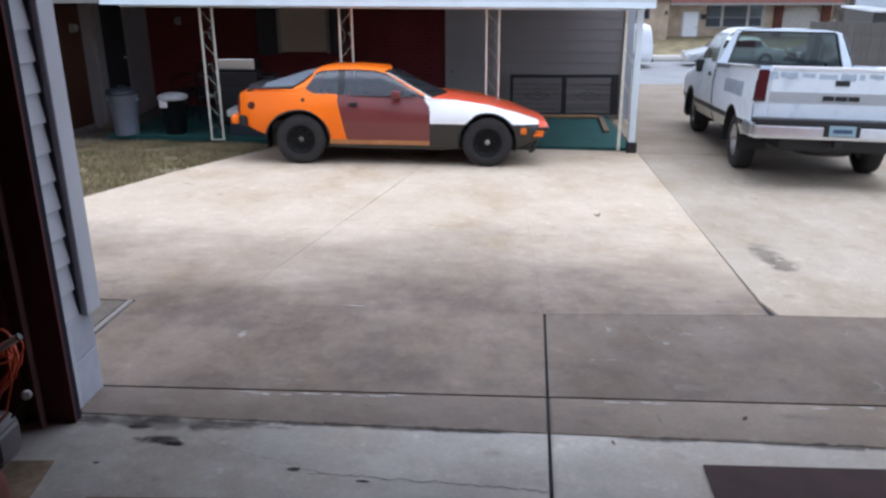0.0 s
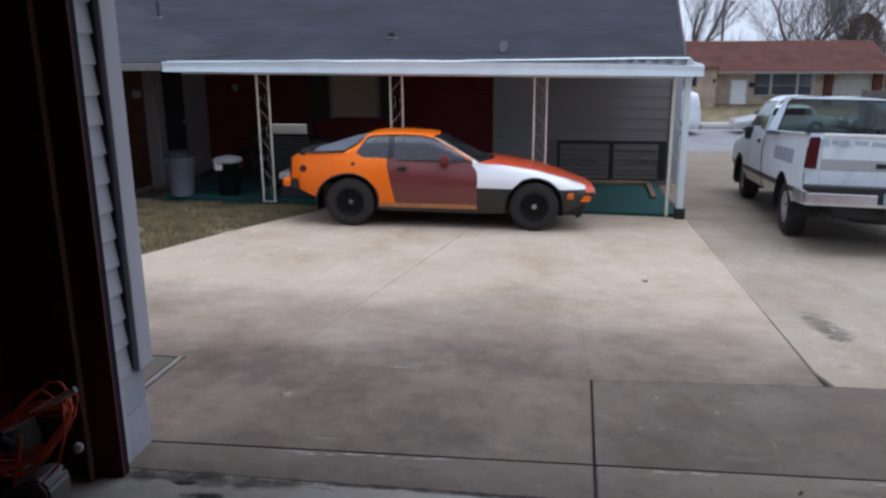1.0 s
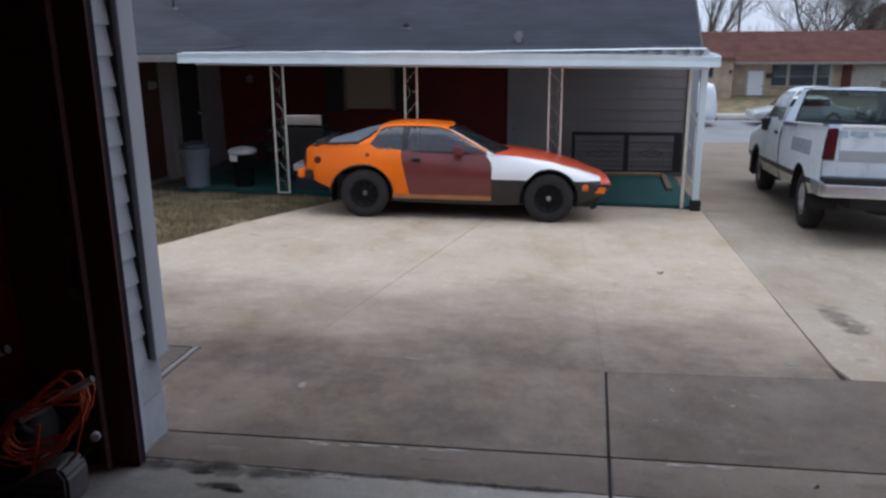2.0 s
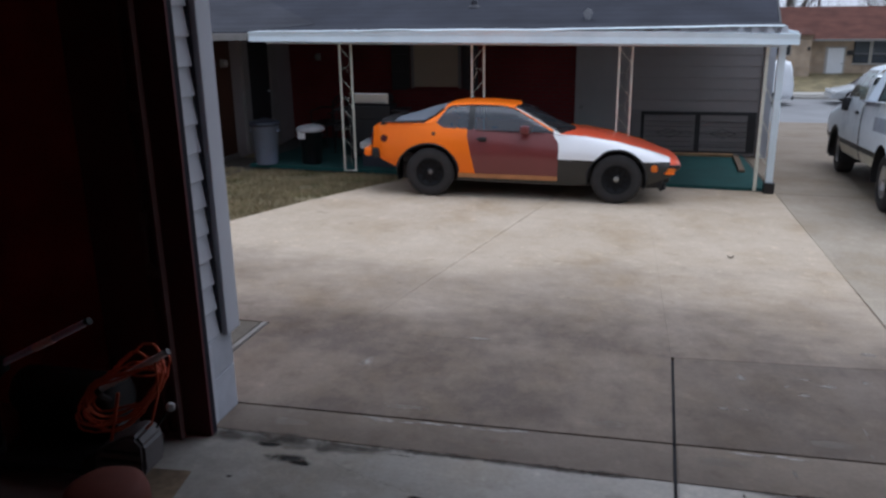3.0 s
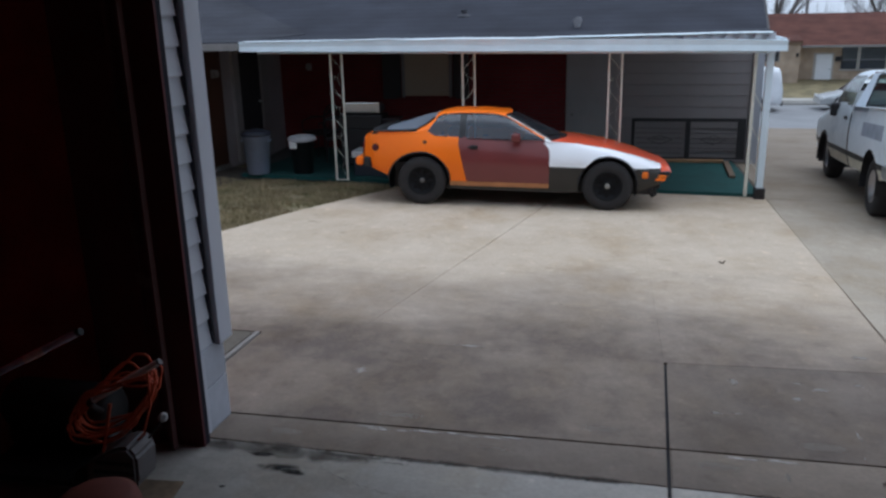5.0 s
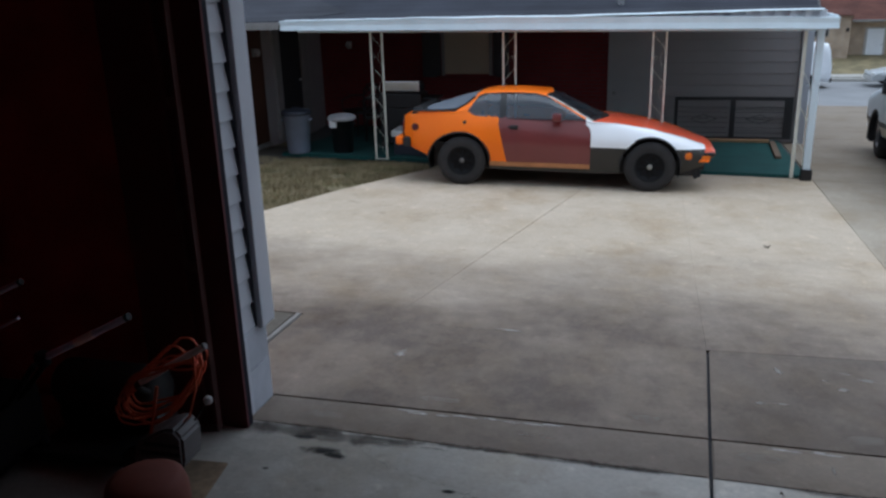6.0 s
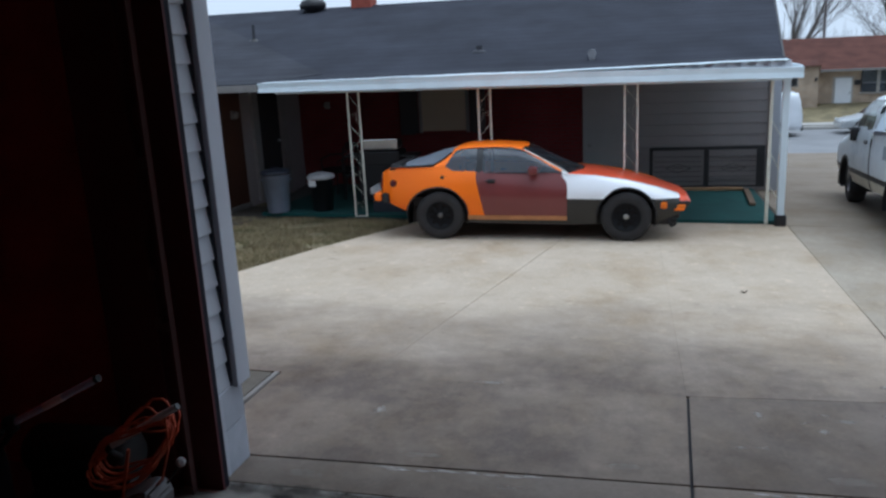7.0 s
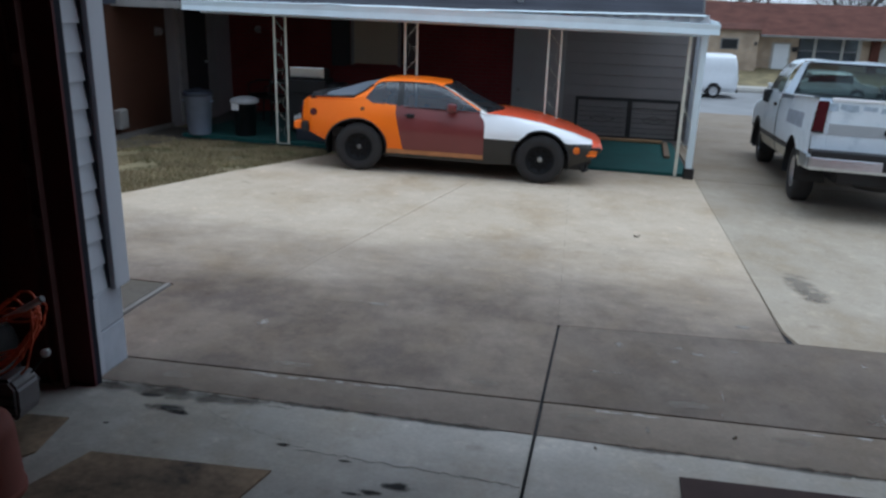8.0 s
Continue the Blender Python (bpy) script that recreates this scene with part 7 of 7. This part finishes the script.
def far_car(name, x, y, turn, L, W, H, paint, label, kind):
    """A parked car seen from afar: lofted shell, glass and wheels."""
    t = thing(name, on_ground(x, y, turn) @ Matrix.Translation((0, 0, 0.0)), label, "van" if kind == "van" else "car")
    hl_ = L / 2
    if kind == "van":
        zb, cab0, cab1, nose = 1.15, -hl_ + 0.03, hl_ - 1.35, 1.05
    elif kind == "suv":
        zb, cab0, cab1, nose = 1.05, -hl_ + 0.15, hl_ - 1.6, 1.0
    else:
        zb, cab0, cab1, nose = 0.88, -hl_ + 0.75, hl_ - 1.7, 0.78
    rear = zb + (0.0 if kind != "sedan" else -0.02)
    up = [(-hl_, 0, zb * 0.92), (cab0, 0, rear + (H - rear) * (0.9 if kind == "van" else 0.1)), (cab0 + (0.1 if kind == "van" else 0.55), 0, H), (cab1, 0, H), (cab1 + 0.75, 0, nose + 0.06), (hl_ - 0.2, 0, nose - 0.08), (hl_, 0, nose * 0.7)]
    ed = [(px, W * 0.40 if pz > zb + 0.2 else W * 0.44, pz - 0.05) for px, _, pz in up]
    bl = [(px, W * 0.48, min(pz - 0.06, zb)) for px, _, pz in up]

    def keep(px, py, pz, seg):
        if seg <= 1 and min(math.hypot(px + hl_ * 0.6, pz - 0.33), math.hypot(px - hl_ * 0.62, pz - 0.33)) < 0.38:
            return None
        if seg == 2 and zb + 0.05 < pz < H - 0.14 and (cab0 + 0.45 < px < cab1 + 0.3 if kind != "van" else px > cab1 - 0.9):
            return "side_window"
        if seg == 3 and cab1 + 0.08 < px < cab1 + 0.66:
            return "windshield"
        return "shell"

    out = panels(loft(([(-hl_, W * 0.42, 0.3), (hl_, W * 0.42, 0.3)], [(-hl_, W * 0.46, 0.55), (-hl_ + 0.3, W * 0.5, 0.55), (hl_ - 0.4, W * 0.5, 0.55), (hl_, W * 0.42, 0.5)], bl, ed, up), -hl_, hl_, 60, 6, keep, 0.1))
    for nm in sorted({k[0] for k in out}):
        part(nm, merged(out, nm), paint if nm == "shell" else M["house_glass"], t, "", True)
    part("rear_panel", box(-hl_ - 0.02, -W * 0.42, 0.3, -hl_ + 0.03, W * 0.42, zb * 0.93, 0.01), paint, t)
    part("cabin", box(cab0 + 0.2, -W * 0.40, 0.3, cab1, W * 0.40, zb, 0.02), M["interior"], t)
    part("bumper", box(hl_ - 0.05, -W * 0.44, 0.28, hl_ + 0.05, W * 0.44, 0.5, 0.03), paint, t)
    part("bumper", box(-hl_ - 0.06, -W * 0.44, 0.28, -hl_ + 0.04, W * 0.44, 0.5, 0.03), M["trim_black"], t)
    for s in (-1, 1):
        part("headlight", box(hl_ - 0.12, s * W * 0.28, nose * 0.7, hl_ + 0.01, s * W * 0.44, nose * 0.85, 0.01), M["white_plastic"], t)
        part("tail_light", box(-hl_ - 0.03, s * W * 0.34, zb * 0.7, -hl_ + 0.02, s * W * 0.44, zb * 0.88, 0.01), M["red_lens"], t)
        for px in (-hl_ * 0.6, hl_ * 0.62):
            wheel(t, px, s * W * 0.43, 0.33, 0.33, 0.2, 0.2, s, M["steel"], M["cap"], 5)
    return t


far_car("delivery_van", 6.6, 42.4, 180, 5.4, 2.0, 2.02, M["white_paint"], "white panel van parked on the far side of the street", "van")
far_car("sedan", 13.55, 42.8, 180, 4.7, 1.8, 1.42, M["silver_paint"], "silver sedan parked on the far side of the street", "sedan")
far_car("dark_suv", 18.6, 41.8, 180, 4.8, 1.9, 1.85, M["dark_paint"], "dark sport utility car parked on the street", "suv")

# grey board fence beyond the pickup
fn = thing("board_fence", pose(0, 22.0, 0), "grey weathered wooden board fence", "fence")
bm = box(-0.0705, -0.012, 0.0, 0.0705, 0.012, 2.02, 0.004)
b0 = part("board", bm, M["fence"], fn)
b0.matrix_basis = pose(9.6, 0, gz(9.6, 22.0))
rf = random.Random(4)
for k in range(1, 60):
    x = 9.6 + k * 0.142
    share("board", b0.data, fn, pose(x, rf.uniform(-0.004, 0.004), gz(x, 22.0) + rf.uniform(-0.015, 0.015), 0, rf.uniform(-0.2, 0.2)))
for zz in (0.4, 1.6):
    part("rail", box(9.5, 0.015, gz(13, 22) + zz, 18.2, 0.05, gz(13, 22) + zz + 0.09), M["fence"], fn)
nb = thing("neighbour_house", Matrix(), "pale blue neighbouring house wall behind the fence", "house")
part("wall", box(16.4, 30.5, gz(16, 31) - 0.4, 24.0, 36.0, 2.6), M["pale_wall"], nb)
part("roof", prism([(15.9, 2.55), (24.5, 2.55), (20.2, 4.3)], 6.5, Matrix.Translation((0, 30.0, 0))), M["shingle"], nb)
wt = thing("white_shed", Matrix(), "dark shed with a white roof edge behind the fence", "shed")
part("wall", box(14.8, 30.5, gz(14, 31) - 0.4, 15.5, 33.0, 0.62), M["dark_paint"], wt)
part("roof", box(14.72, 30.2, 0.62, 15.55, 33.2, 0.69), M["white_paint"], wt)

pole = thing("utility_pole", pose(14.5, 63.0, gz(14.5, 63)), "thin grey wooden utility pole", "pole")
part("shaft", rod((0, 0, -0.1), (0, 0, 9.5), 0.11, None, 10, 0.08), M["bark"], pole)
part("crossarm", box(-1.0, -0.06, 8.7, 1.0, 0.06, 8.85), M["bark"], pole)


def bare_tree(x, y, height, spread, seed, label):
    """Tapered limbs that fork down to fine twigs."""
    t = thing("bare_tree", pose(x, y, gz(x, y) - 0.1), label, "tree", "bare trees behind the far house")
    r = random.Random(seed)
    store = {"trunk": ([], []), "crown": ([], [])}

    def limb(key, p, q, r0, r1, n):
        vs, fs = store[key]
        d = (q - p).normalized()
        u = d.cross(Vector((0.3, 0.9, 0.2))).normalized()
        w = d.cross(u)
        k = len(vs)
        for c, rr in ((p, r0), (q, r1)):
            for i in range(n):
                a = 2 * math.pi * i / n
                vs.append(c + rr * (math.cos(a) * u + math.sin(a) * w))
        for i in range(n):
            fs.append((k + i, k + (i + 1) % n, k + n + (i + 1) % n, k + n + i))

    def grow(key, p, d, length, rad, level):
        steps = 4 if level else 2
        for i in range(steps):
            q = p + d * (length / steps)
            limb(key, p, q, rad, rad * 0.82, 7 if level < 1 else (4 if level < 3 else 3))
            rad *= 0.82
            p = q
            d = (d + Vector((r.uniform(-0.22, 0.22), r.uniform(-0.22, 0.22), r.uniform(-0.05, 0.15)))).normalized()
            if 0 < level < 4:
                side = (d + Vector((r.uniform(-1, 1), r.uniform(-1, 1), r.uniform(-0.1, 0.6))) * spread).normalized()
                grow("crown", p, side, length * r.uniform(0.40, 0.62) * (1.25 if level == 1 else 1.0), max(rad * 0.5, 0.0105), level + 1)
        if level < 5:
            for _ in range(4 if level == 0 else 2):
                side = (d + Vector((r.uniform(-1, 1), r.uniform(-1, 1), r.uniform(0.0, 0.6))) * spread).normalized()
                grow("crown", p, side, length * (r.uniform(1.4, 1.9) if level == 0 else r.uniform(0.6, 0.8)), max(rad * 0.74, 0.0105), level + 1)

    grow("trunk", Vector((0, 0, 0)), Vector((r.uniform(-0.05, 0.05), 0, 1)), height * 0.20, height * 0.024, 0)
    for key, lab in (("trunk", ""), ("crown", "bare branching twigs")):
        me = bpy.data.meshes.new(key)
        me.from_pydata(store[key][0], [], store[key][1])
        me.materials.append(M["bark"])
        ob = new(key, me)
        ob.parent = t
        if lab:
            ob["label"] = lab
    return t


bare_tree(14.5, 76.0, 15.0, 0.48, 3, "slender bare tree with upright branches")
bare_tree(24.3, 78.0, 18.0, 1.15, 8, "large bare tree with wide spreading limbs")
bare_tree(30.2, 94.0, 17.0, 0.9, 52, "distant bare tree with fine twigs")
bare_tree(31.2, 86.0, 17.0, 0.7, 12, "bare grey tree with a dense twig crown")
bare_tree(34.0, 90.0, 18.0, 0.7, 30, "distant bare tree with fine twigs")
bare_tree(11.0, 90.0, 17.0, 0.6, 41, "distant bare tree with fine twigs")

rw = random.Random(77)
verts, faces = [], []
for i in range(700):
    x, y = rw.uniform(-12, 56), rw.uniform(102, 135)
    z, h = gz(x, y), rw.uniform(8.5, 13.0)
    for j in range(9):
        a, s, t0 = rw.uniform(0, 6.28), rw.uniform(0.3, 1.0), rw.uniform(0.25, 0.6)
        p = Vector((x, y, z + h * t0))
        q = Vector((x + 2.6 * s * math.cos(a), y + 2.6 * s * math.sin(a), z + h * min(1.0, t0 + rw.uniform(0.25, 0.45))))
        k = len(verts)
        verts += [p - Vector((0.05, 0, 0)), p + Vector((0.05, 0, 0)), q]
        faces.append((k, k + 1, k + 2))
    k = len(verts)
    verts += [Vector((x - 0.12, y, z)), Vector((x + 0.12, y, z)), Vector((x, y, z + h))]
    faces.append((k, k + 1, k + 2))
me = bpy.data.meshes.new("far_woods")
me.from_pydata(verts, [], faces)
me.materials.append(M["bark"])
tagged(new("far_woods", me), "hazy bare winter woods far behind the house", "woods", "", "stuff")

ev = thing("evergreen_tree", pose(28.3, 74.0, gz(28, 74) - 0.1 + 0.0), "rounded rusty-brown evergreen tree", "tree")
part("trunk", rod((0, 0, 0), (0, 0, 3.0), 0.2, None, 8, 0.12), M["bark"], ev)
r = random.Random(17)
bm = bmesh.new()
for i in range(36000):
    a, h = r.uniform(0, 6.28), r.uniform(0, 1)
    q = (2.9 * (1 - h * h) ** 0.6 * min(1.0, 0.5 + h * 2.0)) * r.uniform(0.55, 1.0) * (1 + 0.15 * noise.noise(Vector((math.cos(a) * 2, math.sin(a) * 2, h * 4))))
    p = Vector((q * math.cos(a), q * math.sin(a), 1.2 + h * 6.9))
    d = Vector((r.uniform(-1, 1), r.uniform(-1, 1), r.uniform(-1, 1))) * 0.085
    e = Vector((r.uniform(-1, 1), r.uniform(-1, 1), r.uniform(-1, 1))) * 0.12
    bm.faces.new([bm.verts.new(p), bm.verts.new(p + d), bm.verts.new(p + e)])
part("crown", bm, M["evergreen"], ev, "rusty-brown foliage")
